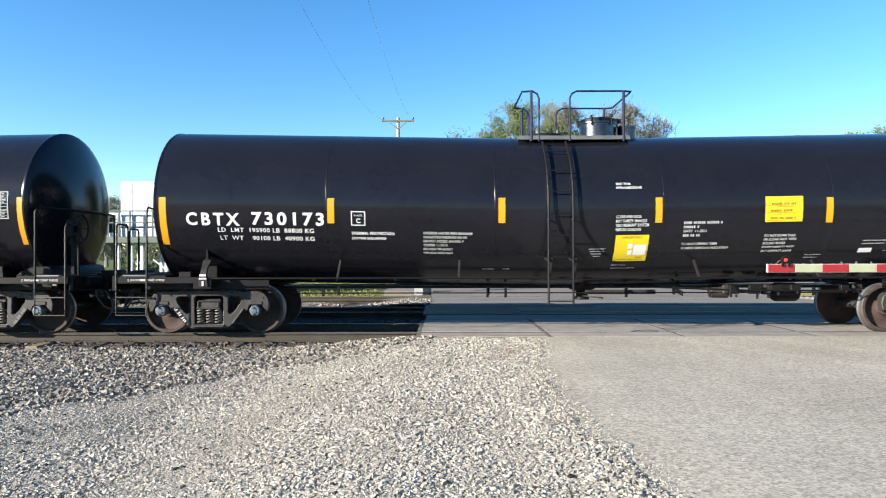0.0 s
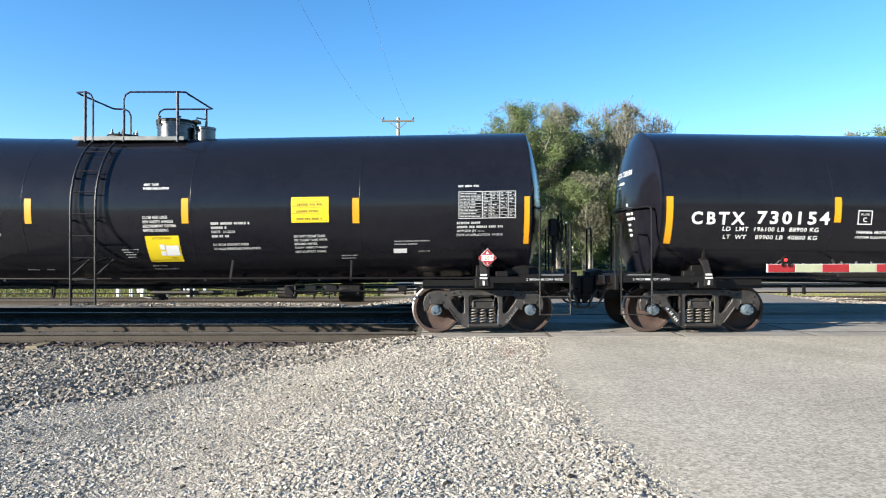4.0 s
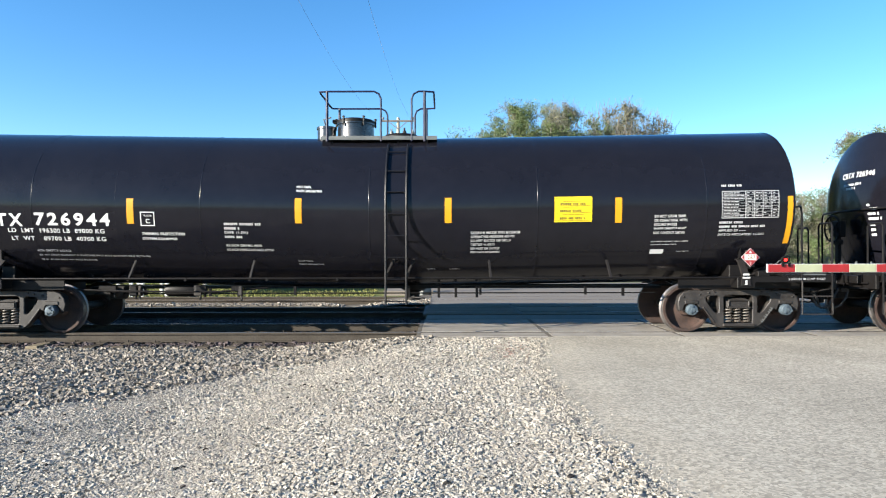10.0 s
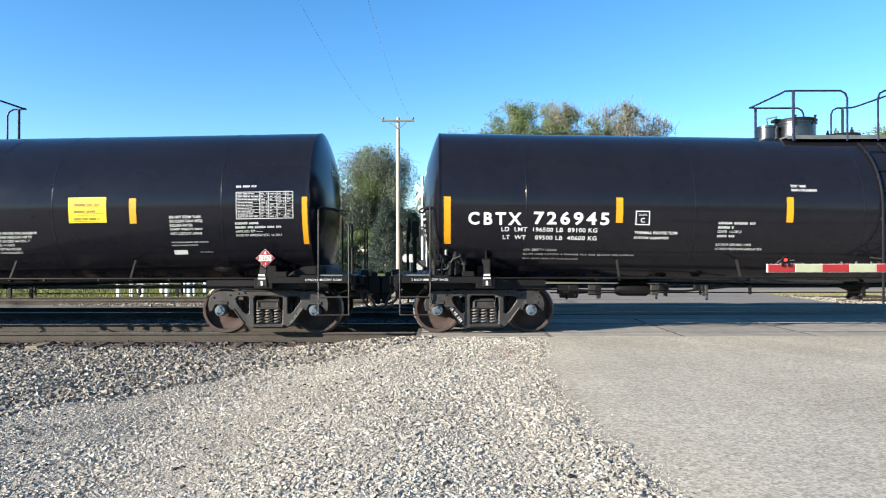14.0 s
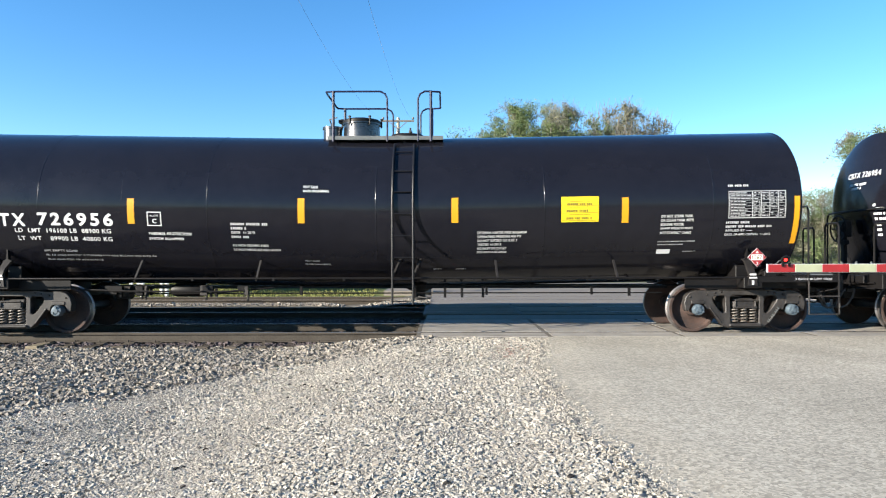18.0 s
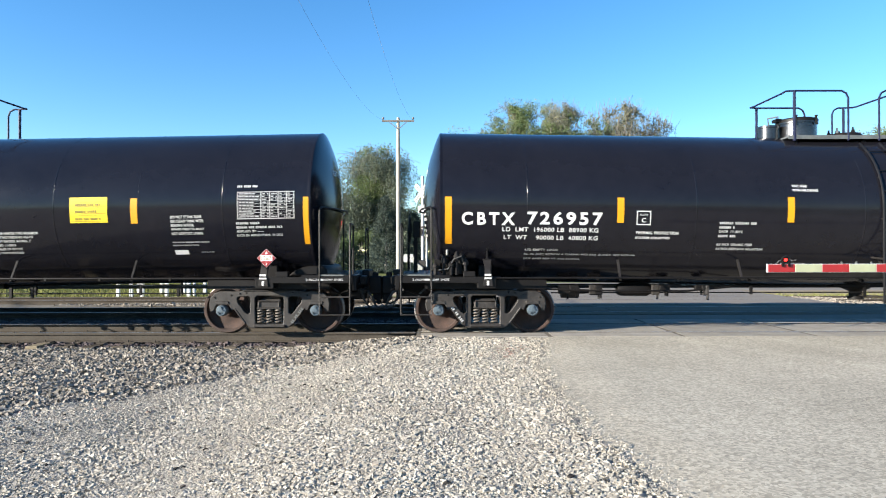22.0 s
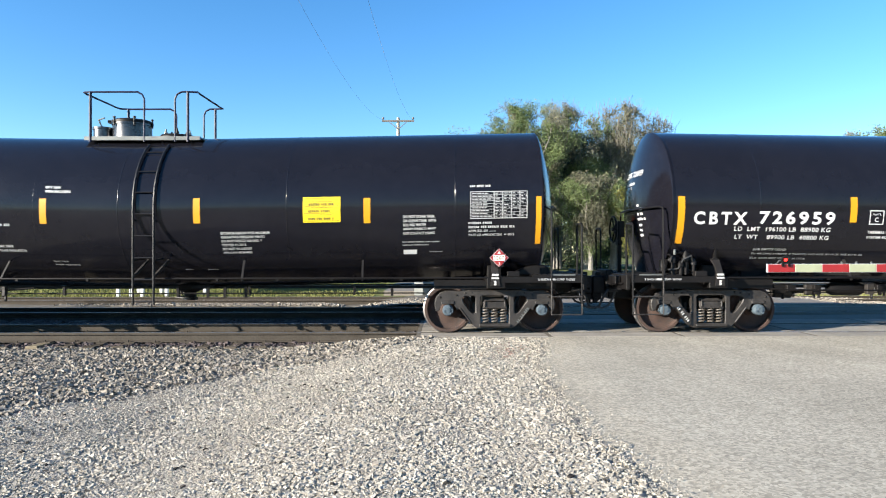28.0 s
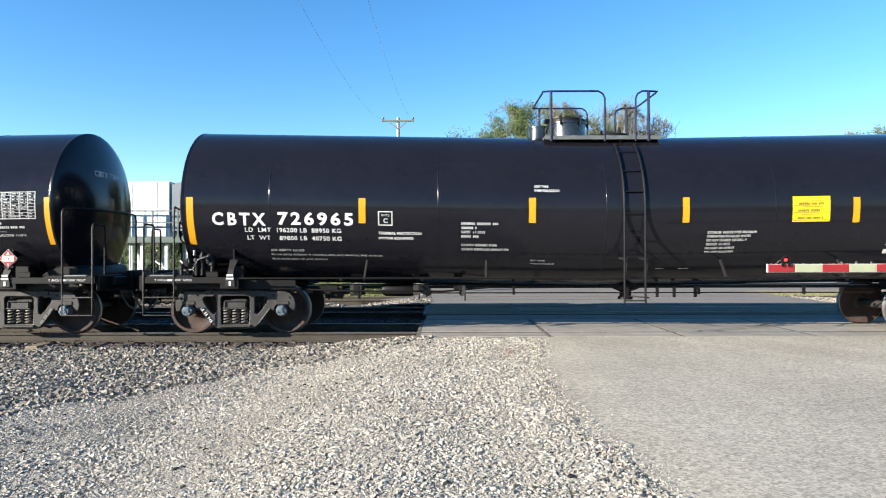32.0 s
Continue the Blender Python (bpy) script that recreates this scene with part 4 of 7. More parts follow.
def common_letters(car, kind):
    x = -4.20
    # outlined square
    w, t = 0.262, 0.017
    outer = [(0, 0, w, t), (0, w - t, w, w), (0, t, t, w - t), (w - t, t, w, w - t)]
    v = [p for a, b, c, d in outer for p in ((a, b), (c, b), (c, d), (a, d))]
    part("plate_box", joined([wrapped(v, [tuple(range(i, i + 4)) for i in range(0, 16, 4)], x, 2.05, 0.006, 3)], M_WHITE), M_WHITE, car)
    letters(car, "lettering", "PLATE", x + 0.06, 2.215, 0.036, 0.145, M_WHITE)
    letters(car, "lettering", "C", x + 0.095, 2.095, 0.085, 0.075, M_WHITE, 0.02)
    letters(car, "lettering", "THERMAL PROTECTION", x, 1.885, 0.055, 0.79, M_WHITE, 0.026)
    letters(car, "lettering", "SYSTEM EQUIPPED", x, 1.79, 0.055, 0.64, M_WHITE, 0.026)
    # emergency placard: its numbers are plain bars
    yp = plate(car, "emergency_placard", 3.40, 2.10, 0.69, arc_of(3.7, 2.10, 2.565), M_YELLOW, "yellow emergency placard with dark print")
    rows = [(3.50, 2.15, 0.48, 0.05), (3.50, 2.285, 0.46, 0.052), (3.51, 2.41, 0.47, 0.052), (3.55, 2.475, 0.4, 0.012), (3.55, 2.37, 0.4, 0.012), (3.55, 2.235, 0.4, 0.012)]
    bars(yp, "printed_line", rows, M_INK, 3, lift=0.007)
    for z in (2.125, 2.265, 2.395, 2.535):
        plate(yp, "rule_line", 3.42, z, 0.65, 0.006, M_INK, lift=0.0065)
    # data table
    tx, tz, tw, th = 6.47, 2.165, 1.05, arc_of(7, 2.165, 2.665)
    tb = plate(car, "data_table", tx, tz, tw, th, M_TANK, "white framed stencil data table", lift=0.003)
    rng, v = random.Random(12), []

    def cell(a, b, c, d):
        v.extend(((a, b), (c, b), (c, d), (a, d)))
    t = 0.014
    for a, b, c, d in ((0, 0, tw, t), (0, th - t, tw, th)):
        cell(a, b, c, d)
    rows = 9
    rowh = (th - 2 * t) / rows
    for r in range(rows):
        z0 = t + r * rowh
        cell(t, z0 - 0.003, tw - t, z0 + 0.003)
        for a, wide in ((0.0, t), (tw - t, t)):
            cell(a, z0, a + wide, z0 + rowh)
        for c in range(4):
            cell(tw * (0.41 + 0.15 * c), z0, tw * (0.41 + 0.15 * c) + 0.016, z0 + rowh)
        x0 = t + 0.02
        while x0 < tw * 0.41 * rng.uniform(0.6, 0.95):
            w = rng.uniform(0.03, 0.09)
            cell(x0, z0 + 0.36 * rowh, min(x0 + w, tw * 0.40), z0 + 0.7 * rowh)
            x0 += w + 0.014
        for c in range(4):
            x0 = tw * (0.41 + 0.15 * c) + 0.03
            if rng.random() < 0.75:
                cell(x0, z0 + 0.38 * rowh, x0 + rng.uniform(0.03, 0.08), z0 + 0.68 * rowh)
            if rng.random() < 0.5:
                cell(x0 + 0.09, z0 + 0.38 * rowh, x0 + 0.115, z0 + 0.68 * rowh)
    part("table_writing", joined([wrapped(v, [tuple(range(i, i + 4)) for i in range(0, len(v), 4)], tx, tz, 0.0065, 0)], M_FADED), M_FADED, tb)["kind"] = "stuff"
    bars(car, "stencil_line", [(6.47, 2.745, 0.39, 0.05)], M_STENCIL, 21)
    stencil(car, (("-", 0.44), ("-", 0.88), ("APPLIED BY -----", 0.50), ("DATE OF APPLICATION  11-2013", 0.84)), 6.44, 2.07, 0.073, 0.046, M_STENCIL, 0.018, seed=22)
    diamond(car, 7.0, 1.45)


def head_letters(car, body, end=-1):
    """The car's mark on one of its heads."""
    x0 = end * TANK_HALF
    zc = axis_z(TANK_HALF)

    def lay(flat, fs, u, w):
        v = []
        for p in flat:
            yy, zz = end * (p[0] + u), p[1] + w
            r = math.hypot(yy, zz)
            v.append((x0 + end * (0.036 + 0.325 * (1 - (r / TANK_R) ** 2)), yy, zc + zz))
        return v
    flat, fs = text_flat(body, 0.115, 1.02, 0.006)
    g = Geo().add(lay(flat, fs, -0.50, 0.60), fs)
    tagged(part("head_lettering", joined([geo_mesh(g)], M_WHITE), M_WHITE, car), kind="stuff")
    if end > 0:
        return
    rng, g = random.Random(int(body[5:])), Geo()
    for w, u, wide in ((0.44, -0.50, 0.6), (0.36, -0.40, 0.35), (-0.02, -0.12, 0.12), (-0.10, -0.05, 0.22), (-0.20, -0.10, 0.28), (-0.30, -0.08, 0.32), (-0.42, -0.05, 0.16), (-0.52, -0.05, 0.14), (-0.62, -0.05, 0.14)):
        flat, fs = bar_words(rng, wide, 0.05)
        g.add(lay(flat, fs, u + (0.5 if w < 0.2 else 0.1), w), fs)
    tagged(part("stencil_line", joined([geo_mesh(g)], M_WHITE), M_WHITE, car), kind="stuff")


def geo_mesh(g):
    me = bpy.data.meshes.new("lettering")
    me.from_pydata(g.v, [], g.f)
    return me


def build_car(kind):
    car = thing("tank_car", "black railway tank car with white stencils and amber strips", "tank car", "cars of the freight train")
    tank_body(car, kind)
    marks(car, kind)
    for s in (-1, 1):
        end_fittings(car, s)
        truck(car, s * 6.95)
    hand_brake(car, *((1, -0.79) if kind == "A" else (-1, 0.25)))
    if kind == "B":
        brake_valve(car, -1)
    ladder(car, *((-0.59, -0.14, 0.085) if kind == "A" else (0.305, 0.685, 0.035)))
    top_works(car, kind)
    under_gear(car, kind)
    common_letters(car, kind)
    return car


def fmt_lines(x, z, widths, step, h):
    return [(x, z - k * step, w, h) for k, w in enumerate(widths) if w]


HEATER = (("EXTERIOR HEATER PIPES MAXIMUM", 0.90), ("OPERATING PRESSURE 400 PSI", 0.80), ("DO NOT EXCEED 360 DEG. F", 0.74), ("TESTED 11-2013", 0.44), ("NO INLET OR OUTLET", 0.54), ("PIPE CAPS REQUIRED", 0.54))
STEAM = (("DO NOT STEAM TANK", 0.58), ("OR CLEAN TANK WITH", 0.60), ("BOILING WATER", 0.42), ("SHARP OBJECTS MUST", 0.60), ("NOT CONTACT LINING", 0.57))
PAINT = (("-", 0.72), ("-", 0.30), ("DATE  11-2013", 0.43), ("-", 0.34), ("", 0), ("0.5 INCH CERAMIC FIBER", 0.66), ("3.5 INCH FIBERGLASS INSULATION", 0.87))
VENT = (("VENT TANK", 0.28), ("WHEN UNLOADING", 0.47))


def letters_a(car):
    stencil(car, HEATER, -2.87, 1.885, 0.072, 0.05, M_STENCIL)
    stencil(car, VENT, 0.67, 2.78, 0.072, 0.048, M_WHITE)
    stencil(car, (("CLOSE AND LOCK", 0.46), ("BOV SAFETY HANDLE", 0.56), ("SECUREMENT SYSTEM", 0.60), ("BEFORE LOADING", 0.46)), 0.67, 2.17, 0.078, 0.055, M_STENCIL, 0.026)
    stencil(car, VENT, 0.67, 1.295, 0.06, 0.036, M_FADED, 0.012)
    sq = plate(car, "loading_placard", 0.68, 1.38, 0.62, arc_of(1, 1.38, 1.86), M_YELLOW, "yellow placard with white panels")
    plate(sq, "white_panel", 1.03, 1.50, 0.24, 0.22, M_WHITE, lift=0.008)
    plate(sq, "white_panel", 0.925, 1.615, 0.09, 0.105, M_WHITE, lift=0.008)
    plate(sq, "white_panel", 0.925, 1.50, 0.09, 0.105, M_WHITE, lift=0.008)
    stencil(sq, (("IMPORTANT", 0.36),), 0.81, 1.80, 0.1, 0.045, M_INK, 0.0, 0.008)
    bars(sq, "printed_line", [(0.74, 1.41, 0.5, 0.02), (1.10, 1.45, 0.14, 0.03)], M_INK, 35, lift=0.008)
    for k, w in enumerate((0.33, 0.28, 0.22, 0.15)):
        bars(car, "stencil_line", [(0.20 + 0.5 * (0.33 - w), 1.60 - 0.045 * k, w, 0.025)], M_FADED, 36 + k)
    stencil(car, PAINT, 1.92, 2.065, 0.077, 0.05, M_STENCIL, seed=41)
    stencil(car, STEAM, 3.43, 1.83, 0.07, 0.05, M_STENCIL, 0.026)
    bars(car, "stencil_line", fmt_lines(4.28, 1.49, (0.33, 0.28), 0.05, 0.03), M_FADED, 43)
    bars(car, "stencil_line", fmt_lines(5.28, 1.75, (0.66, 0.44), 0.055, 0.03), M_FADED, 44)
    plate(car, "consent_box", 5.26, 1.54, 0.25, 0.10, M_WHITE)
    bars(car, "stencil_line", [(5.72, 1.57, 0.25, 0.022)], M_FADED, 45)
    bars(car, "stencil_line", [(-1.75, 1.23, 0.22, 0.03), (-1.38, 1.23, 0.14, 0.03)], M_FADED, 46)


def letters_b(car):
    stencil(car, (("60% EMPTY LOAD", 0.62), ("EL-60 (ADJ SCREW 4 TURNS) NO ADJ BLOCK SEE NTB-56", 2.08), ("ELX AND EEX VP ADJ BLOCK", 1.05)), -6.23, 1.585, 0.083, 0.05, M_FADED, 0.014)
    stencil(car, PAINT, -2.67, 2.06, 0.078, 0.05, M_STENCIL, seed=52)
    stencil(car, VENT, -1.34, 2.735, 0.076, 0.048, M_WHITE)
    stencil(car, VENT, -1.37, 1.385, 0.06, 0.036, M_FADED, 0.012)
    stencil(car, HEATER, 1.87, 1.885, 0.071, 0.05, M_STENCIL)
    stencil(car, STEAM, 5.24, 2.18, 0.075, 0.052, M_STENCIL, 0.026)
    bars(car, "stencil_line", fmt_lines(5.22, 1.735, (0.70, 0.50), 0.055, 0.03), M_FADED, 57)
    plate(car, "consent_box", 5.23, 1.52, 0.25, 0.10, M_WHITE)
    bars(car, "stencil_line", [(5.72, 1.56, 0.25, 0.022)], M_FADED, 58)
    bars(car, "stencil_line", [(1.05, 1.23, 0.16, 0.03), (1.48, 1.23, 0.2, 0.03)], M_FADED, 59)


def tag_paint(car, strokes, x, z, size, thick=0.011):
    """A sprayed scrawl of loose strokes, drawn as bent bands."""
    v, f = [], []
    for line in strokes:
        for a, b in zip(line, line[1:]):
            a, b = Vector(a) * size, Vector(b) * size
            d = (b - a).normalized() * thick
            i = len(v)
            v += [(a.x - d.x * 0.6 - d.y, a.y - d.y * 0.6 + d.x), (a.x - d.x * 0.6 + d.y, a.y - d.y * 0.6 - d.x), (b.x + d.x * 0.6 + d.y, b.y + d.y * 0.6 - d.x), (b.x + d.x * 0.6 - d.y, b.y + d.y * 0.6 + d.x)]
            f.append((i, i + 1, i + 2, i + 3))
    part("graffiti", joined([wrapped(v, f, x, z, 0.009, 0)], M_GREEN_TAG), M_GREEN_TAG, car, "pale green sprayed scrawl")


SCRAWL = (((0.0, 0.9), (0.05, 0.5), (0.08, 0.12)), ((0.03, 0.85), (0.2, 0.45), (0.33, 0.25), (0.38, 0.6), (0.42, 0.92), (0.46, 0.5), (0.5, 0.12)),
          ((0.66, 0.9), (0.6, 0.5), (0.66, 0.15), (0.85, 0.1), (0.98, 0.35), (1.02, 0.85)),
          ((1.5, 0.75), (1.3, 0.82), (1.15, 0.6), (1.16, 0.25), (1.35, 0.1), (1.52, 0.25), (1.55, 0.48), (1.36, 0.46)),
          ((1.78, 0.0), (1.82, 0.45), (1.85, 0.85)), ((1.6, 0.8), (1.9, 0.82), (2.2, 0.66), (2.5, 0.5), (2.2, 0.42), (1.84, 0.4)))
SCRAWL_SHORT = (((0.1, 0.7), (0.0, 0.4), (0.1, 0.1), (0.5, 0.05)), ((0.05, 0.4), (0.4, 0.45)), ((0.7, 0.8), (1.3, 0.75)), ((1.05, 0.8), (1.1, 0.3), (0.9, 0.05), (0.7, 0.2)), ((1.5, 0.2), (1.9, 0.1)))


# order of the train from its front: kind, mark, load limit and light weight
TRAIN = (
    ("A", "", "", ""),
    ("A", "CBTX 730173", "195900 LB  88800 KG", "90100 LB  40900 KG"),
    ("A", "CBTX 730150", "196100 LB  88900 KG", "89900 LB  40800 KG"),
    ("A", "CBTX 730183", "196000 LB  88900 KG", "90000 LB  40800 KG"),
    ("A", "CBTX 730154", "196100 LB  88900 KG", "89900 LB  40800 KG"),
    ("A", "CBTX 730163", "196100 LB  88900 KG", "89900 LB  40800 KG"),
    ("A", "CBTX 730159", "196000 LB  88900 KG", "90000 LB  40800 KG"),
    ("B", "CBTX 726944", "196300 LB  89000 KG", "89700 LB  40700 KG"),
    ("B", "CBTX 726946", "196100 LB  88900 KG", "89900 LB  40800 KG"),
    ("B", "CBTX 726947", "196300 LB  89000 KG", "89700 LB  40700 KG"),
    ("B", "CBTX 726945", "196500 LB  89100 KG", "89500 LB  40600 KG"),
    ("B", "CBTX 726953", "196100 LB  88900 KG", "89900 LB  40800 KG"),
    ("B", "CBTX 726956", "196100 LB  88900 KG", "89900 LB  40800 KG"),
    ("B", "CBTX 726954", "196100 LB  88900 KG", "89900 LB  40800 KG"),
    ("B", "CBTX 726952", "195800 LB  88800 KG", "90200 LB  40900 KG"),
    ("B", "CBTX 726957", "196000 LB  88900 KG", "90000 LB  40800 KG"),
    ("B", "CBTX 726958", "195800 LB  88800 KG", "90200 LB  40900 KG"),
    ("B", "CBTX 726964", "196400 LB  89050 KG", "89600 LB  40650 KG"),
    ("B", "CBTX 726960", "196100 LB  88900 KG", "89900 LB  40800 KG"),
    ("B", "CBTX 726959", "196100 LB  88900 KG", "89900 LB  40800 KG"),
    ("B", "CBTX 726961", "196100 LB  88900 KG", "89900 LB  40800 KG"),
    ("B", "CBTX 726965", "196200 LB  88950 KG", "89800 LB  40750 KG"),
)
FIRST_X = 2.511 - PITCH        # where the leading car stands at the start
# seconds, metres gone
RUN = ((0, 0.0), (1, 11.178), (2, 22.361), (3, 33.523), (6, 67.08), (7, 78.274), (8, 89.441), (9, 100.65), (10, 111.866), (11, 123.044), (12, 134.305), (13, 145.53), (14, 156.775), (17, 190.51), (18, 201.743), (19, 212.98), (20, 224.215), (21, 235.46), (22, 246.755), (23, 258.03), (24, 269.281), (25, 280.575), (28, 314.48), (29, 325.82), (30, 337.18), (31, 348.555), (32, 359.50))


# how far each car's mark is set from the usual place
SHIFT = {"730173": 0.02, "730150": 0.04, "730183": 0.03, "730163": 0.03, "730159": 0.04, "726944": -0.1, "726945": -0.02, "726956": -0.17, "726952": -0.085, "726957": -0.16, "726964": -0.16, "726959": -0.17, "726961": -0.09}


def travelled(t):
    """Metres that the train has gone after t seconds."""
    return float(np.interp(t, [a for a, b in RUN], [b for a, b in RUN]))


def build_train():
    protos = {"A": build_car("A"), "B": build_car("B")}
    letters_a(protos["A"])
    letters_b(protos["B"])
    cars, used = [], set()
    for i, (kind, mark, load, light) in enumerate(TRAIN):
        at = pose(FIRST_X + PITCH * i, TRACK_Y, 0)
        if kind in used:
            car = copy_thing(protos[kind], at)
        else:
            used.add(kind)
            car = protos[kind]
        cars.append(car)
    for i, (car, (kind, mark, load, light)) in enumerate(zip(cars, TRAIN)):
        car.matrix_basis = pose(FIRST_X + PITCH * i, TRACK_Y, 0)
        if mark:
            zx, dx = 2.062, SHIFT.get(mark[5:], 0.0)
            letters(car, "reporting_mark", mark[:4], -7.25 + dx, zx, 0.24, 0.98, M_WHITE, 0.029, spread=0.42)
            letters(car, "car_number", mark[5:], -6.045 + dx, zx, 0.245, 1.33 if kind == "A" else 1.385, M_WHITE, 0.029, spread=0.32)
            letters(car, "lettering", "LD  LMT  " + load, -6.66, 1.94, 0.085, 1.77, M_WHITE, 0.014)
            letters(car, "lettering", "LT  WT    " + light, -6.63, 1.797, 0.085, 1.74, M_WHITE, 0.014)
            head_letters(car, mark)
            head_letters(car, mark, 1)
        if mark.endswith("944"):
            # on this car two of the strips sit further along
            strips = [o for o in car.children if o.name.startswith("reflective_mark")]
            for o, dx in zip(sorted(strips, key=lambda o: o.data.vertices[0].co.x)[1:3], (0.11, 0.07)):
                o.location.x = dx
        if kind == "A":
            # the leading cars carry a film of dust
            for ob in car.children:
                if ob.name.startswith(("tank_jacket", "jacket_band")):
                    ob.material_slots[0].link = "OBJECT"
                    ob.material_slots[0].material = M_TANK_DUSTY
        if i == 4:
            tag_paint(car, SCRAWL_SHORT, 2.32, 1.40, 0.27, 0.008)
        if i == 5:
            tag_paint(car, SCRAWL, -3.88, 1.41, 0.30)
    return cars


def motions():
    for i, car in enumerate(CARS):
        walk(car, [(t, pose(FIRST_X + PITCH * i - gone, TRACK_Y, 0)) for t, gone in RUN])
    # the wheels roll: one turning for all of them, a row for every thirtieth of a second
    sets = [ob for car in CARS for ob in car.children if ob.name.startswith("wheel_set")]
    walk(sets[0], [(k / 30, pose(0, 0, 0.457, 0, -math.degrees(travelled(k / 30) / 0.457), 0)) for k in range(0, 961)])
    for ob in sets[1:]:
        ob.rotation_mode = "QUATERNION"
        ob.animation_data_create()
        ob.animation_data.action = sets[0].animation_data.action
        ob.animation_data.action_slot = sets[0].animation_data.action_slot


CARS = build_train()


# ---------------------------------------------------------------- ground, tracks and road
def smooth01(a, b, x):
    t = np.clip((x - a) / (b - a), 0, 1)
    return t * t * (3 - 2 * t)


def ground_z(x, y):
    """Height of the ground: level with the rails at the crossing, lower along the ballast."""
    x, y = np.asarray(x, float), np.asarray(y, float)
    left = smooth01(-0.2, -3.4, x)
    near = -0.015 - left * (0.30 - 0.09 * smooth01(9.3, 11.6, y))
    bump = 0.012 * np.sin(x * 1.7 + y * 0.9) * np.sin(y * 2.1 - x * 0.6)
    return near + bump * left


def sheet(name, xs, ys, zf, material, label, category):
    X, Y = np.meshgrid(xs, ys)
    Z = zf(X, Y)
    n = len(xs)
    v = np.stack([X.ravel(), Y.ravel(), Z.ravel()], 1)
    i = np.arange(len(ys) - 1)[:, None] * n + np.arange(n - 1)[None, :]
    f = np.stack([i, i + 1, i + n + 1, i + n], -1).reshape(-1, 4)
    return tagged(new(name, bulk(name, v, f, material, True)), label, category, kind="structure")


far = np.concatenate([-np.geomspace(2500, 18, 14), np.linspace(-16, 26, 43), np.geomspace(30, 2500, 14)])
fary = np.concatenate([-np.geomspace(2500, 5, 12), np.linspace(-4, 40, 45), np.geomspace(44, 2500, 16)])


def base_z(x, y):
    return -0.48 + 0.26 * smooth01(21.5, 23.5, y) + 0.16 * smooth01(24, 32, y) + 0.0 * x


sheet("ground", far, fary, base_z, M_GRASS, "wide level grassy ground reaching the horizon", "ground")
sheet("gravel_ground", np.concatenate([np.linspace(-60, -17, 12), np.linspace(-16, 1.9, 120)]), np.concatenate([np.linspace(-60, -5, 12), np.linspace(-4, 11.95, 110)]), lambda x, y: ground_z(x, y) - 0.012, M_GRAVELBED, "pale crushed gravel verge beside the road", "gravel")


def edge_of_road(y):
    return 1.24 + 0.17 * smooth01(7.0, 4.0, y) + 0.45 * smooth01(7.0, 12.0, y) + 0.05 * np.sin(y * 1.9) + 0.03 * np.sin(y * 5.3)


def road_patch():
    ys = np.concatenate([np.linspace(-60, -5, 12), np.linspace(-4, 11.83, 70)])
    xs = np.linspace(0, 1, 40)
    v, f = [], []
    for y in ys:
        e = float(edge_of_road(y))
        for x in xs:
            v.append((e + (18 - e) * x, y, 0.004 if x > 0 else -0.03))
    n = len(xs)
    for j in range(len(ys) - 1):
        for i in range(n - 1):
            f.append((j * n + i, j * n + i + 1, (j + 1) * n + i + 1, (j + 1) * n + i))
    return tagged(new("road", bulk("road", v, f, M_ASPHALT, True)), "worn grey asphalt road up to the crossing", "road", kind="structure")


road_patch()


def slab(name, x0, x1, y0, y1, top, thick, material, label, category, kind="structure", bevel=0.0):
    g = Geo().box(((x0 + x1) / 2, (y0 + y1) / 2, top - thick / 2), (x1 - x0, y1 - y0, thick))
    ob = new(name, g.mesh(name, material, bevel))
    return tagged(ob, label, category, kind=kind)


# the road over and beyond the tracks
# the strip between the tracks takes the darker street colour for the train's shade
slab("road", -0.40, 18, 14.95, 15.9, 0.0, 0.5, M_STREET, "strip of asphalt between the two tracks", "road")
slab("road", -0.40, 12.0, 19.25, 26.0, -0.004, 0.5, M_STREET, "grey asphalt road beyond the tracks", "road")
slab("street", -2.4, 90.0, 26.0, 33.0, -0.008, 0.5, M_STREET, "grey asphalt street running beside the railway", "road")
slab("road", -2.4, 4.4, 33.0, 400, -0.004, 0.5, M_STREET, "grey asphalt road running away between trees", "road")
sheet("gravel_ground", np.linspace(11.8, 40, 40), np.linspace(15.0, 22.7, 16), lambda x, y: -0.03 - 0.12 * smooth01(12.0, 16, x), M_GRAVELBED, "pale gravel beside the crossing", "gravel")

TRACKS = ((TRACK_Y, "near"), (TRACK_Y + 4.25, "middle"), (TRACK_Y + 8.6, "far"))
RAIL_PROF = [(-0.07, -0.18), (0.07, -0.18), (0.07, -0.168), (0.012, -0.145), (0.009, -0.05), (0.036, -0.04), (0.037, -0.008), (0.030, 0.0), (-0.030, 0.0), (-0.037, -0.008), (-0.036, -0.04), (-0.009, -0.05), (-0.012, -0.145), (-0.07, -0.168)]


def rail_mesh(length):
    n = len(RAIL_PROF)
    v = [(-length / 2, y, z) for y, z in RAIL_PROF] + [(length / 2, y, z) for y, z in RAIL_PROF]
    f = [tuple(range(n))[::-1], tuple(range(n, 2 * n))] + [(j, (j + 1) % n, (j + 1) % n + n, j + n) for j in range(n)]
    me = bpy.data.meshes.new("rail")
    me.from_pydata(v, [], f)
    me.materials.append(M_RAIL)
    me.materials.append(M_TREAD)
    for p in me.polygons:
        if p.normal.z > 0.9 and p.center.z > -0.001:
            p.material_index = 1
    return me


BARE_TIES = (-7.6,)


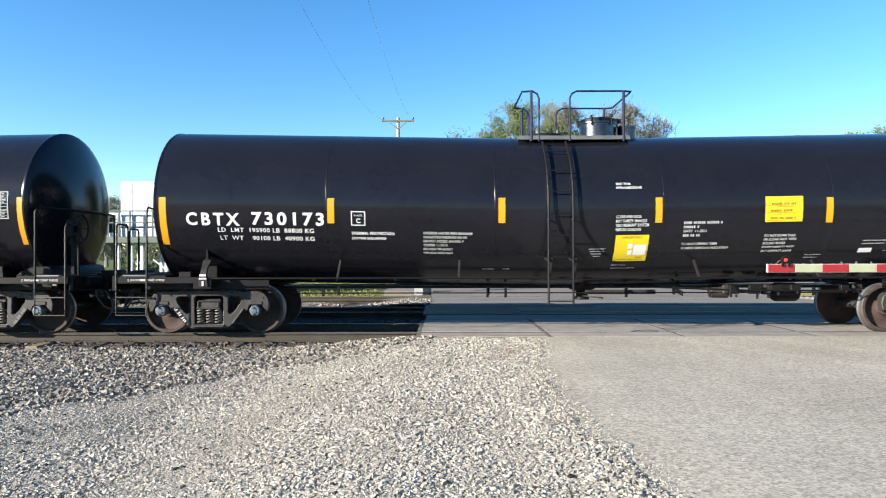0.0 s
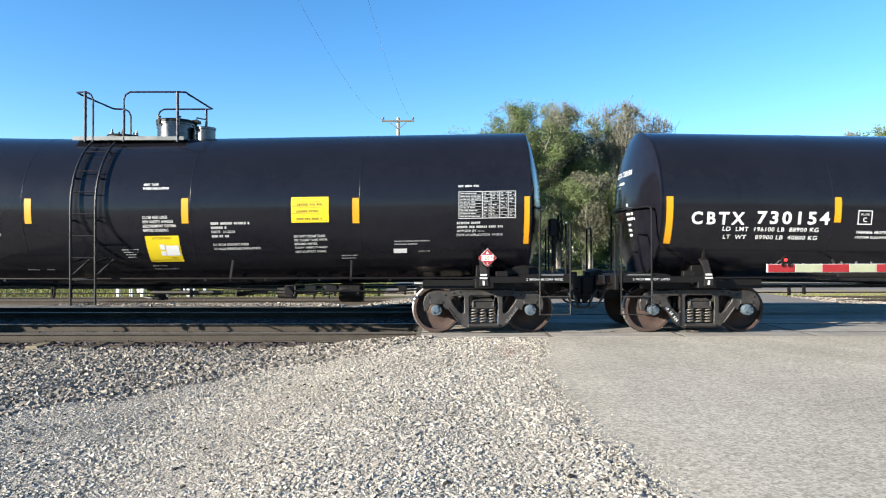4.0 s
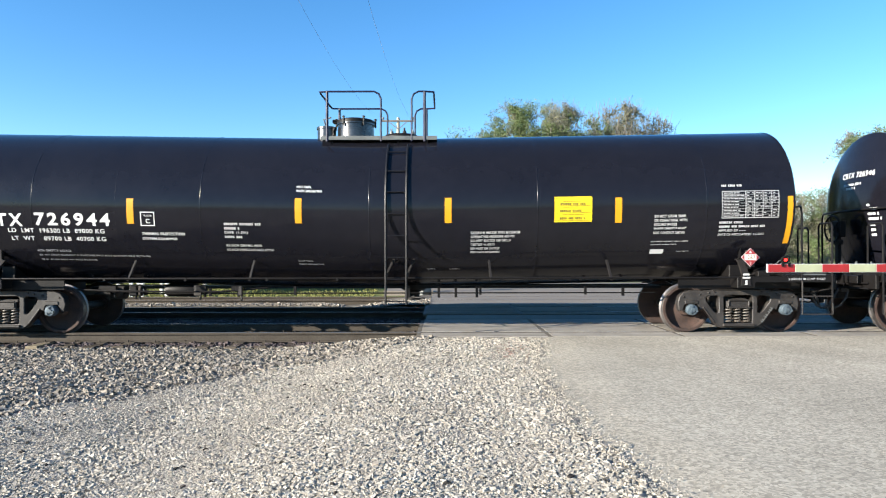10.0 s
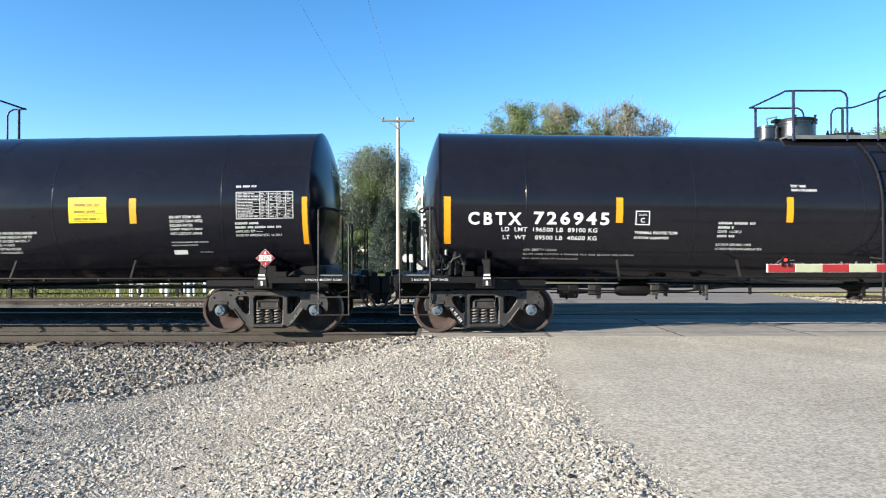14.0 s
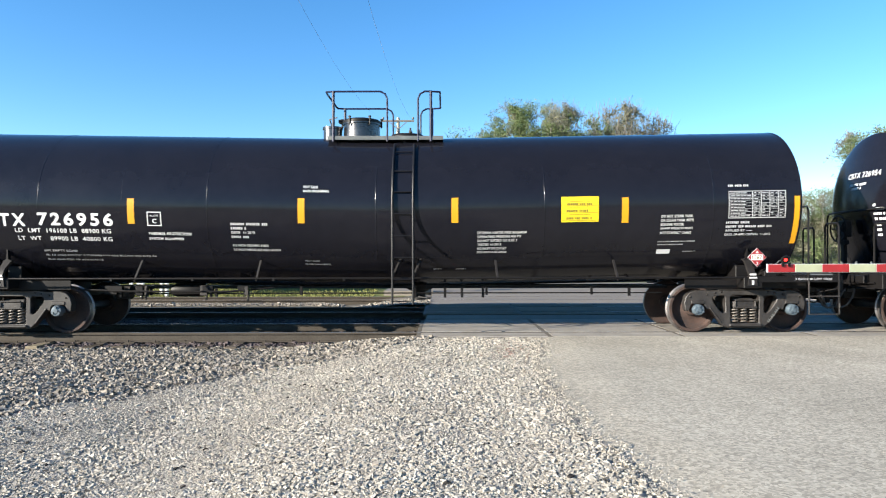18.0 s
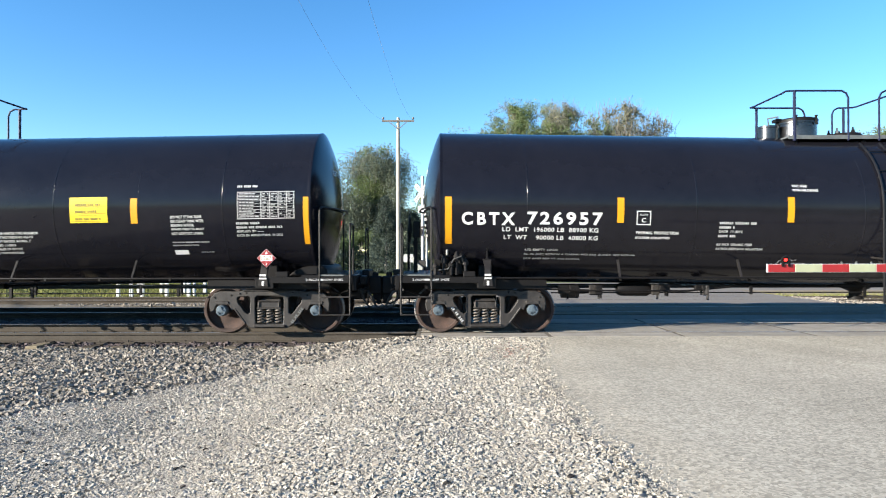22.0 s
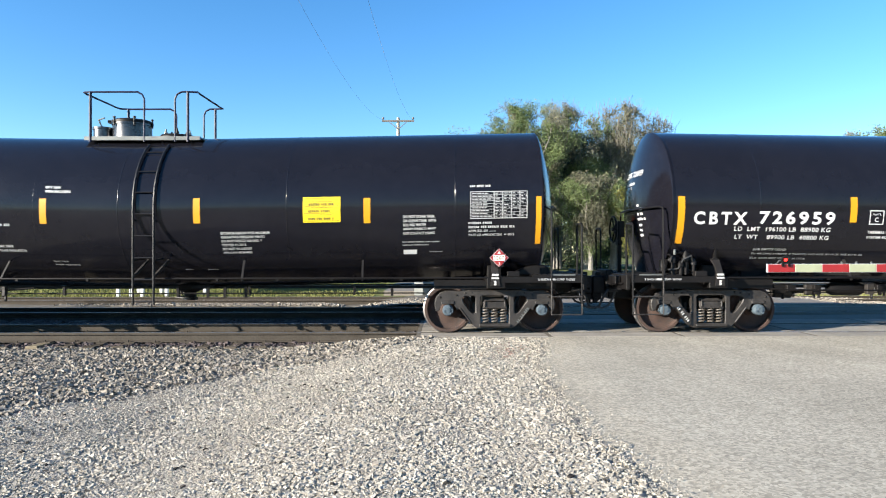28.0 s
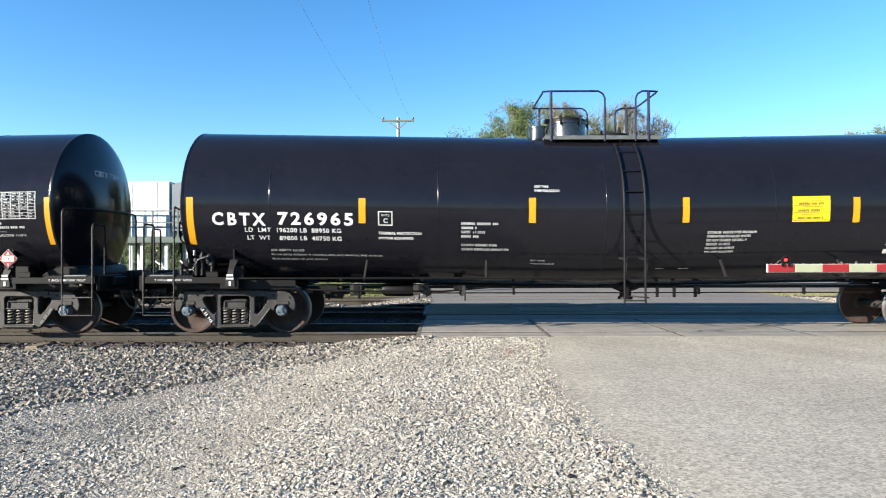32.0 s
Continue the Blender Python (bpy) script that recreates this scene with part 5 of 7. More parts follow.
def build_tracks():
    rail = rail_mesh(900)
    tie = Geo().box((0, 0, -0.265), (0.23, 2.74, 0.17)).mesh("tie", M_TIE, 0.012)
    tie_pale = Geo().box((0, 0, -0.265), (0.23, 2.74, 0.17)).mesh("tie", M_TIE_PALE, 0.012)
    plate_me = Geo().box((0, 0, -0.175), (0.19, 0.36, 0.02)).box((0.05, 0.11, -0.155), (0.02, 0.03, 0.05)).box((-0.05, -0.11, -0.155), (0.02, 0.03, 0.05)).mesh("tie_plate", M_RAIL, 0.003)
    rng = random.Random(3)
    for yc, which in TRACKS:
        tr = thing("railway_track", "weathered steel rails on timber ties in ballast" if which != "far" else "old siding rails on timber ties", "railway track", kind="structure", at=(0, yc, 0))
        for s in (-1, 1):
            part("rail", rail, M_RAIL, tr, at=(0, s * 0.7525, 0))
        x, k = -14.0, 0
        while x < (-0.6 if which != "far" else -3.0):
            bare = which == "near" and any(abs(x - q) < 0.265 for q in BARE_TIES)
            t = part("tie", tie_pale if bare else tie, M_TIE, tr, at=(x + rng.uniform(-0.03, 0.03), -0.01 if bare else rng.uniform(-0.06, 0.06), 0.01 if bare else rng.uniform(-0.015, 0.0)), label="bleached timber tie" if bare else "")
            t.rotation_euler = (0, 0, rng.uniform(-0.012, 0.012))
            for s in (-1, 1) if which == "near" else ():
                part("tie_plate", plate_me, M_RAIL, t, at=(0, s * 0.7525, 0.0))
            x += 0.53
    # crossing panels: between and beside the rails
    for yc in (TRACKS[0][0], TRACKS[1][0]):
        cr = thing("crossing_surface", "concrete panels flush with the rails" if yc < 15 else "panels flush with the rails, coloured darker for the train's shade", "level crossing", kind="structure", at=(0, yc, 0))
        wide = {}
        for y0, y1, nm in ((-1.415, -0.85, "a"), (-0.62, 0.62, "b"), (0.85, 1.60, "c")):
            wide[nm] = (Geo().box((0, (y0 + y1) / 2, -0.10), (2.362, y1 - y0, 0.2)).mesh("panel", M_CONC if yc < 15 else M_PANEL_SHADED))
        for k in range(7):
            for nm in "abc":
                part("panel", wide[nm], M_CONC, cr, at=(-0.47 + 1.225 + 2.455 * k, 0, rng.uniform(-0.004, 0.004)))
        for k in range(8):
            part("joint_filler", Geo().box((-0.47 + 2.455 * k, 0.0, -0.027), (0.075, 2.86, 0.05)).mesh("joint_filler", M_FILLER), M_FILLER, cr)
        part("edge_filler", Geo().box((-0.44 + 8.6, -1.443, -0.118), (17.2, 0.05, 0.2)), M_FILLER, cr, "dark rubber joint strip")


build_tracks()


# ballast beds
def bed_z(x, y):
    d = np.abs(y - TRACKS[0][0])
    return -0.215 - 0.0 * x + 0.012 * np.sin(x * 2.3) * np.sin(y * 3.1)


sheet("ballast_bed", np.linspace(-40, -0.42, 160), np.linspace(11.9, 19.4, 30), bed_z, M_BALLASTBED, "grey crushed stone ballast under the tracks", "ballast")
sheet("siding_bed", np.linspace(-40, -0.42, 120), np.linspace(19.4, 23.4, 16), lambda x, y: -0.20 + 0.09 * np.exp(-((y - 20.75) / 0.3) ** 2) * smooth01(-2.4, -4.0, x) + 0.19 * smooth01(-3.5, -0.8, x) + 0.012 * np.sin(x * 3.3 + y * 2), M_DIRT, "grey-brown dirt and old ballast along the siding", "dirt")


def line_beyond():
    """The railway goes on to both sides of the crossing: bed and ties out to where the train comes from."""
    def z(x, y):
        return -0.215 - 0.3 * smooth01(11.9, 11.1, y) - 0.25 * smooth01(23.4, 24.2, y) + 0.0 * x
    ys = np.array([11.0, 11.4, 11.9, 15.4, 19.4, 23.4, 23.8, 24.3])
    sheet("ballast_bed", np.linspace(17.4, 450, 80), ys, z, M_BALLASTBED, "grey ballast bed of the railway going on beyond the crossing", "ballast")
    sheet("ballast_bed", np.linspace(-450, -40.2, 80), ys, z, M_BALLASTBED, "grey ballast bed of the railway going on into the distance", "ballast")
    for yc, which in TRACKS:
        g = Geo()
        for a, b in ((-120.0, -14.4), (17.6, 120.0)):
            x = a
            while x < b:
                g.box((x, yc, -0.265), (0.23, 2.6, 0.17))
                x += 0.53
        me = bpy.data.meshes.new("timber_ties")
        me.from_pydata(g.v, [], g.f)
        me.materials.append(M_TIE)
        tagged(new("timber_ties", me), "dark timber ties of the railway in its ballast", "ties", kind="stuff")


line_beyond()


def stones(name, pts, sizes, material, seed, label, flat=0.7):
    """Angular broken stones lying on the ground, all in one piece."""
    rng = np.random.default_rng(seed)
    k = len(pts)
    base = np.array([(-1, -1, -1), (1, -1, -1), (1, 1, -1), (-1, 1, -1), (-1, -1, 1), (1, -1, 1), (1, 1, 1), (-1, 1, 1)], float) * 0.5
    quad = np.array([(0, 3, 2, 1), (4, 5, 6, 7), (0, 1, 5, 4), (1, 2, 6, 5), (2, 3, 7, 6), (3, 0, 4, 7)])
    v = base[None] * rng.uniform(0.65, 1.25, (k, 1, 3)) + rng.normal(0, 0.16, (k, 8, 3))
    v[:, 4:, :2] *= rng.uniform(0.45, 0.9, (k, 1, 1))
    q = rng.normal(size=(k, 4)) * (1, 0.45, 0.45, 1)
    q /= np.linalg.norm(q, axis=1, keepdims=True)
    w, x, y, z = q.T
    rot = np.stack([1 - 2 * (y * y + z * z), 2 * (x * y - z * w), 2 * (x * z + y * w), 2 * (x * y + z * w), 1 - 2 * (x * x + z * z), 2 * (y * z - x * w), 2 * (x * z - y * w), 2 * (y * z + x * w), 1 - 2 * (x * x + y * y)], 1).reshape(k, 3, 3)
    v = np.einsum("kij,knj->kni", rot, v) * sizes[:, None, None]
    v[:, :, 2] *= flat
    v += pts[:, None, :]
    f = quad[None] + (np.arange(k) * 8)[:, None, None]
    f = f[:, 1:].reshape(-1, 4)
    tri = np.concatenate([f[:, (0, 1, 2)], f[:, (0, 2, 3)]])
    return tagged(new(name, bulk(name, v.reshape(-1, 3), tri, material)), label, name.replace("_", " "), kind="stuff")


def ballast_line(x):
    """Where the dark ballast ends against the pale gravel."""
    return np.interp(x, [-16, -7.5, -5.05, -4.8, -4.0, -3.55, -2.95, -2.05, -1.2, -0.8, -0.4], [1.5, 5.9, 7.45, 8.1, 8.6, 9.35, 10.0, 10.2, 10.6, 11.35, 11.8])


def waves(x, y, seed, scale):
    """A soft uneven field between 0 and 1."""
    r = np.random.default_rng(seed)
    total = np.zeros_like(x)
    for k in range(9):
        a, f = r.random() * math.pi, scale * (1.0 + 0.55 * k)
        total += np.sin((x * math.cos(a) + y * math.sin(a)) * f + r.random() * 6.28) / (1 + 0.35 * k)
    return 1 / (1 + np.exp(-1.6 * total))


def looseness(x, y):
    """How loose the gravel lies: rolled flat in the wheel paths beside the ballast, heaped along the road and towards the verge's corner."""
    d = ballast_line(x) - y + 0.25 * (waves(x, y, 3, 1.1) - 0.5)
    path = smooth01(-0.6, -2.4, x) * np.exp(-((d - 0.55) / 0.42) ** 2) + 0.6 * np.exp(-((d - 2.05) / 0.36) ** 2) + 0.4 * np.exp(-((d - 3.6) / 0.4) ** 2)
    heap = np.exp(-((edge_of_road(y) - 0.28 - x) / 0.42) ** 2) + 0.8 * np.exp(-((x + 0.2) / 1.0) ** 2 - ((y - 4.3) / 0.9) ** 2)
    return np.clip(0.42 + 0.75 * (waves(x, y, 4, 2.6) - 0.45) + 0.42 * heap - 0.26 * path, 0, 1)


def scatter():
    rng = np.random.default_rng(5)
    # pale gravel near the camera
    n = 235000
    y = 3.3 + (11.9 - 3.3) * rng.random(n) ** 1.35
    x = (rng.random(n) * 2 - 1) * (0.72 * y + 0.4)
    e = edge_of_road(y)
    ok = (x < e - 0.12 + 0.11 * rng.normal(size=n)) & ((y < ballast_line(x) + 0.16 * rng.normal(size=n)) | (x > -0.6))
    x, y = x[ok], y[ok]
    loose = looseness(x, y)
    keep = rng.random(len(x)) < 0.82 + 0.3 * loose
    x, y, loose = x[keep], y[keep], loose[keep]
    s = np.clip(rng.lognormal(0, 0.34, len(x)) * (0.0110 + 0.0070 * loose), 0.0065, 0.036) * (0.72 + 0.062 * y)
    z = ground_z(x, y) - 0.012 + s * (0.06 + 0.22 * loose)
    stones("gravel_stones", np.stack([x, y, z], 1), s, M_STONE, 8, "loose pale crushed gravel stones", 0.52)
    # grey stones among the pale ones, gathered in the streaks that wheels have left
    # their darker colour also stands in for shadow specks between the pale stones
    n = 9000
    y = 3.4 + 8.1 * rng.random(n) ** 1.2
    x = (rng.random(n) * 2 - 1) * 0.71 * y
    d = ballast_line(x) - y
    streak = waves(d * 2.2 + 0.15 * x, x * 0.35, 12, 1.5) ** 2 * (0.4 + 0.6 * waves(x, y, 13, 1.6))
    ok = (x < edge_of_road(y) - 0.05) & (d > 0.1) & (rng.random(n) < 0.12 + 0.9 * streak)
    x, y = x[ok], y[ok]
    s = np.clip(rng.lognormal(math.log(0.0165), 0.36, len(x)), 0.008, 0.045)
    stones("ballast_stones", np.stack([x, y, ground_z(x, y) - 0.012 + s * 0.18], 1), s, M_BALLAST, 23, "grey stones streaked through the pale gravel", 0.65)
    # single dark and reddish stones strayed from the ballast
    n = 900
    y = 3.6 + 7.9 * rng.random(n)
    x = (rng.random(n) * 2 - 1) * 0.7 * y
    ok = (x < edge_of_road(y) - 0.05) & (y < ballast_line(x) + 0.3) & (rng.random(n) < 0.25 + 0.75 * waves(x, y, 9, 1.3) ** 2)
    x, y = x[ok], y[ok]
    s = np.clip(rng.lognormal(math.log(0.021), 0.38, len(x)), 0.012, 0.048)
    stones("ballast_stones", np.stack([x, y, ground_z(x, y) - 0.012 + s * 0.2], 1), s, M_STONE_DARK, 21, "single dark stones strayed over the gravel")
    n = 240
    x, y = np.concatenate([1.1 + 0.22 * rng.normal(size=n // 2), -5.3 + 0.7 * rng.normal(size=n // 2)]), np.concatenate([10.3 + 0.5 * rng.normal(size=n // 2), 7.6 + 0.35 * rng.normal(size=n // 2)])
    ok = (x < edge_of_road(y) + 0.05) & (y < 11.8)
    x, y = x[ok], y[ok]
    s = np.clip(rng.lognormal(math.log(0.022), 0.35, len(x)), 0.012, 0.05)
    stones("ballast_stones", np.stack([x, y, ground_z(x, y) - 0.012 + s * 0.2], 1), s, M_BALLAST_RED, 22, "reddish broken stones in the pale gravel")
    n = 9000
    y = -2.5 + 5.8 * rng.random(n)
    x = -6 + 7.2 * rng.random(n)
    s = np.clip(rng.lognormal(math.log(0.02), 0.36, n), 0.01, 0.05)
    stones("gravel_stones", np.stack([x, y, ground_z(x, y) - 0.012 + s * 0.16], 1), s, M_STONE, 14, "loose pale crushed gravel stones beside the road", 0.65)
    # coarse dark ballast on the shoulder
    n = 84000
    x = -13 + 12.8 * rng.random(n)
    y = 4.5 + 7.55 * rng.random(n)
    ok = (y > ballast_line(x) + 0.17 * rng.normal(size=n)) & (x > -0.78 * y - 0.5)
    # some tie ends stay bare
    for q in BARE_TIES:
        k = round((q + 14.0) / 0.53)
        ok &= ~((y > 11.66) & (np.abs(x + 14.0 - 0.53 * k) < 0.17))
    x, y = x[ok], y[ok]
    s = np.clip(rng.lognormal(math.log(0.033), 0.3, len(x)), 0.016, 0.068)
    z = np.maximum(ground_z(x, y), np.where(y > 11.9, -0.215, -9)) - 0.012 + s * 0.28
    stones("ballast_stones", np.stack([x, y, z], 1), s, M_BALLAST, 9, "coarse grey-brown crushed ballast stones")
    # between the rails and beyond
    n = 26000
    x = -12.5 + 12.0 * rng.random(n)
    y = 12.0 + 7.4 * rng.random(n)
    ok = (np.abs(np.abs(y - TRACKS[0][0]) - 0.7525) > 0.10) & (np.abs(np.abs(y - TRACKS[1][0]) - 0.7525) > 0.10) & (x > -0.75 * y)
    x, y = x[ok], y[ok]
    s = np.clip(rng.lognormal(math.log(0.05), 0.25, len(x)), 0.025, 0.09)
    stones("ballast_stones", np.stack([x, y, bed_z(x, y) + s * 0.2], 1), s, M_BALLAST_DARK, 10, "dark ballast stones between the rails")
    n = 8000
    x = -12.5 + 12.1 * rng.random(n)
    x = x[(x > -9.9 + 0.5 * rng.normal(size=n)) | (rng.random(n) < 0.03)]
    n = len(x)
    y = np.where(x > -3.2, 18.75 + 0.95 * rng.random(n) + 2.2 * rng.random(n) * smooth01(-3.6, -1.0, x), 20.5 + 0.42 * rng.random(n))
    s = np.clip(rng.lognormal(math.log(0.042), 0.3, n), 0.02, 0.09)
    z = np.where(y < 19.4, -0.205, -0.20 + 0.09 * np.exp(-((y - 20.75) / 0.3) ** 2) * smooth01(-2.4, -4.0, x) + 0.19 * smooth01(-3.5, -0.8, x)) + s * 0.25
    stones("gravel_stones", np.stack([x, y, z], 1), s, M_BALLAST, 11, "pale crushed stones beside the old siding")
    n = 1600
    x = 11.9 + 6.5 * rng.random(n)
    y = 19.6 + 3.0 * rng.random(n)
    s = np.clip(rng.lognormal(math.log(0.05), 0.3, n), 0.02, 0.1)
    stones("gravel_stones", np.stack([x, y, -0.03 - 0.12 * smooth01(12.0, 16, x) + s * 0.2], 1), s, M_BALLAST, 12, "pale crushed stones beside the crossing")
    # loose chips strewn over the asphalt beside the verge, fewer and smaller further out
    n = 5200
    y = 3.4 + 8.3 * rng.random(n)
    out = np.where(rng.random(n) < 0.36, rng.exponential(0.11, n) - 0.12, rng.exponential(0.62, n))
    x = edge_of_road(y) + out
    s = np.clip(rng.lognormal(math.log(0.0078), 0.36, n) * np.where(out > 0.15, 0.62, 1.0), 0.003, 0.018) * (0.8 + 0.035 * y)
    stones("loose_chips", np.stack([x, y, 0.004 + s * 0.2], 1), s, M_STONE, 13, "loose stone chips strewn over the asphalt")
    # rough grass beyond the siding
    n = 37000
    y = 22.75 + 14.5 * rng.random(n) ** 1.6
    x = -0.75 * y + (0.75 * y - 2.8) * rng.random(n)
    # and on the strip between the far track and the street
    k = n // 5
    y[:k] = 22.5 + 3.3 * rng.random(k)
    x[:k] = 12.15 + 16 * rng.random(k)
    h = rng.uniform(0.06, 0.22, n)
    a = rng.random(n) * math.pi
    z = np.maximum(base_z(x, y), np.where(y < 23.4, -0.2, -9.0))
    w = 0.012
    p0 = np.stack([x - np.cos(a) * w, y - np.sin(a) * w, z], 1)
    p1 = np.stack([x + np.cos(a) * w, y + np.sin(a) * w, z], 1)
    p2 = np.stack([x + rng.normal(0, 0.05, n), y + rng.normal(0, 0.05, n), z + h], 1)
    v = np.stack([p0, p1, p2], 1).reshape(-1, 3)
    tagged(new("grass", bulk("grass", v, np.arange(3 * n).reshape(-1, 3), M_BLADE)), "rough yellow-green grass beyond the siding", "grass", kind="stuff")


scatter()


# ---------------------------------------------------------------- crossing gate in front of the train
def crossing_gate():
    gx, gy, gz = 4.85, 9.65, 1.305
    gt = thing("crossing_gate", "lowered red and white striped crossing gate arm with lit lamp", "crossing gate", at=(12.6, gy, 0))
    L = 12.6 - gx
    core = part("gate_arm", Geo().box((-L / 2, 0, gz), (L, 0.035, 0.127)), M_BUILD, gt, bevel=0.004)
    n = int(L / 0.4064) + 1
    red = Geo().box((0.2, 0, 0), (0.402, 0.041, 0.118)).mesh("stripe", M_RED, 0.002)
    pale = Geo().box((0.2, 0, 0), (0.402, 0.041, 0.118)).mesh("stripe", M_PALE, 0.002)
    for k in range(n - 1):
        part("stripe", red if k % 2 == 0 else pale, M_RED, core, at=(-L + 0.012 + 0.4064 * k, 0, gz), label="red reflective stripe" if k % 2 == 0 else "pale reflective stripe")
    for k, lit in ((0, True), (8, False), (14, False)):
        x = -L + 0.27 + 0.4064 * k
        lamp = part("gate_lamp", Geo().box((x, 0, gz + 0.085), (0.08, 0.05, 0.035)).lathe([(0.045, -0.03), (0.05, 0.0), (0.045, 0.03)], 16, "y", (x, 0, gz + 0.125)), M_STEEL_BLACK, gt, "small red gate arm lamp", bevel=0.004)
        part("lens", Geo().lathe([(0.025, -0.031), (0.022, -0.038), (0.0, -0.043)], 16, "y", (x, 0, gz + 0.125), caps=False), M_LAMP_RED if lit else M_LAMP_OFF, lamp)
        part("lamp_hood", Geo().tube([(x - 0.06, -0.01, gz + 0.10), (x - 0.05, -0.05, gz + 0.165), (x, -0.06, gz + 0.185), (x + 0.05, -0.05, gz + 0.165), (x + 0.06, -0.01, gz + 0.10)], 0.012, 6), M_STEEL_BLACK, lamp)
        part("lamp_foot", Geo().box((x - 0.045, -0.03, gz + 0.06), (0.03, 0.03, 0.07)).box((x + 0.05, -0.03, gz + 0.055), (0.03, 0.03, 0.06)), M_STEEL_BLACK, lamp)
        part("cable_clip", Geo().tube([(x - 0.12, 0, gz + 0.07), (x - 0.09, 0, gz + 0.11), (x - 0.03, 0, gz + 0.12)], 0.008, 6), M_GALV, lamp)
    for k in (3, 4, 5):
        part("bolt", Geo().lathe([(0.012, 0), (0.012, 0.03), (0.0, 0.03)], 8, "z", (-L + 0.4064 * k * 0.55 + 0.45, 0, gz + 0.067)), M_GALV, core)
    part("gate_mast", Geo().lathe([(0.065, -0.1), (0.065, 4.6), (0.0, 4.62)], 16, "z", (0.35, 0.0, 0)), M_GALV, gt)
    part("gate_drive", Geo().box((0.22, 0, gz), (0.42, 0.4, 0.6)), M_GALV, gt, bevel=0.02)
    part("mast_foot", Geo().box((0.35, 0.0, 0.02), (0.45, 0.45, 0.12)), M_CONC, gt, bevel=0.01)


crossing_gate()


# ---------------------------------------------------------------- beyond the train
def crossing_signal():
    sx, sy = -0.80, 25.4
    sg = thing("crossing_signal", "white crossing signal mast with crossbucks and a lit red lamp", "crossing signal", at=(sx, sy, 0), rz=-42.0)
    part("mast", Geo().lathe([(0.065, -0.3), (0.065, 4.55), (0.0, 4.58)], 14, "z"), M_SIGN, sg)
    part("base", Geo().box((0, 0, 0.12), (0.5, 0.5, 0.55)), M_GALV, sg, bevel=0.02)
    for a, y in ((45, -0.085), (-45, -0.10), (45, 0.30), (-45, 0.315)):
        g = Geo().box((0, 0, 0), (0.92, 0.012, 0.17))
        b = part("crossbuck_blade", g, M_SIGN, sg, "white crossbuck blade", bevel=0.003, at=(0.02, y, 3.9))
        b.rotation_euler = (0, radians(a), 0)
        part("worn_print", Geo().box((-0.25, -0.0075, 0), (0.3, 0.002, 0.08)).box((0.25, -0.0075, 0), (0.3, 0.002, 0.08)), M_GALV, b)
    part("track_sign", Geo().box((0.03, -0.085, 3.25), (0.40, 0.015, 0.26)), M_SIGN, sg, bevel=0.003)
    part("lamp_bar", Geo().box((0.12, -0.08, 2.55), (1.0, 0.05, 0.06)), M_STEEL_BLACK, sg)
    for x, lit in ((-0.10, False), (0.48, True)):
        lm = part("signal_head", Geo().lathe([(0.17, -0.02), (0.17, 0.02)], 24, "y", (x, -0.10, 2.35)).lathe([(0.12, -0.1), (0.14, 0.1)], 16, "y", (x, -0.05, 2.35)), M_STEEL_BLACK, sg, "round black signal head")
        if lit:
            part("lens", Geo().lathe([(0.11, -0.11), (0.08, -0.14), (0.0, -0.15)], 16, "y", (x, -0.06, 2.35), caps=False), M_LAMP_RED, lm)
    part("gate_mechanism", Geo().box((0.10, 0.0, 1.0), (0.4, 0.34, 0.5)), M_STEEL_BLACK, sg, bevel=0.02)
    part("counterweight", Geo().prism([(0.25, 0.72), (-0.12, 0.98), (-0.32, 1.34), (-0.20, 1.42), (-0.04, 1.16), (0.32, 0.98)], -0.33, -0.25), M_GALV, sg, bevel=0.01)
    part("raised_bracket", Geo().tube([(0.3, -0.1, 1.0), (0.34, -0.1, 3.0)], 0.04), M_SIGN, sg)


crossing_signal()


def utility_pole():
    px, py = -3.05, 44.0
    up = thing("utility_pole", "tall bleached timber utility pole with one crossarm", "utility pole", at=(px, py, -0.08))
    part("shaft", Geo().lathe([(0.16, 0), (0.15, 3), (0.125, 8), (0.10, 10.85), (0.0, 10.87)], 14, "z", caps=False), M_POLE, up)
    arm = part("crossarm", Geo().box((0, -0.12, 10.60), (2.2, 0.1, 0.12)), M_ARM, up, bevel=0.01)
    for s in (-1, 1):
        part("brace", Geo().beam((s * 0.62, -0.13, 10.55), (0, -0.13, 10.03), 0.03, 0.045), M_ARM, up)
        part("insulator", Geo().lathe([(0.025, 10.66), (0.03, 10.71), (0.085, 10.73), (0.08, 10.80), (0.045, 10.86), (0.0, 10.87)], 12, "z", (s * 1.02, -0.12, 0)), M_ARM, arm)
    part("ground_wire", Geo().tube([(0.13, -0.1, 0.3), (0.09, -0.1, 10.4)], 0.012, 5), M_CABLE, up)
    for s in (-1, 1):
        pts = []
        for k in range(29):
            y = 44 - 2.2 * k
            u = (y - 17.0) / 27.0
            pts.append((px + s * 1.02 + (0.30 if s < 0 else 0.08) * (44 - y) / 27.0, y - 0.12, 8.15 + (10.60 - 8.15) * u * u))
        w = new("overhead_wire", Geo().tube(pts, 0.0038, 5).mesh("overhead_wire", M_WIRE))
        tagged(w, "thin dark overhead wire hanging from the pole", "wire", "overhead wires")
    back = thing("utility_pole", "bleached timber pole carrying the wires", "utility pole", at=(px + 0.38, 44 - 61.6, -0.1))
    part("shaft", Geo().lathe([(0.16, 0), (0.15, 3), (0.11, 12.2), (0.0, 12.22)], 14, "z", caps=False), M_POLE, back)
    part("crossarm", Geo().box((0, 0, 11.9), (2.4, 0.1, 0.12)), M_POLE, back, bevel=0.01)


utility_pole()


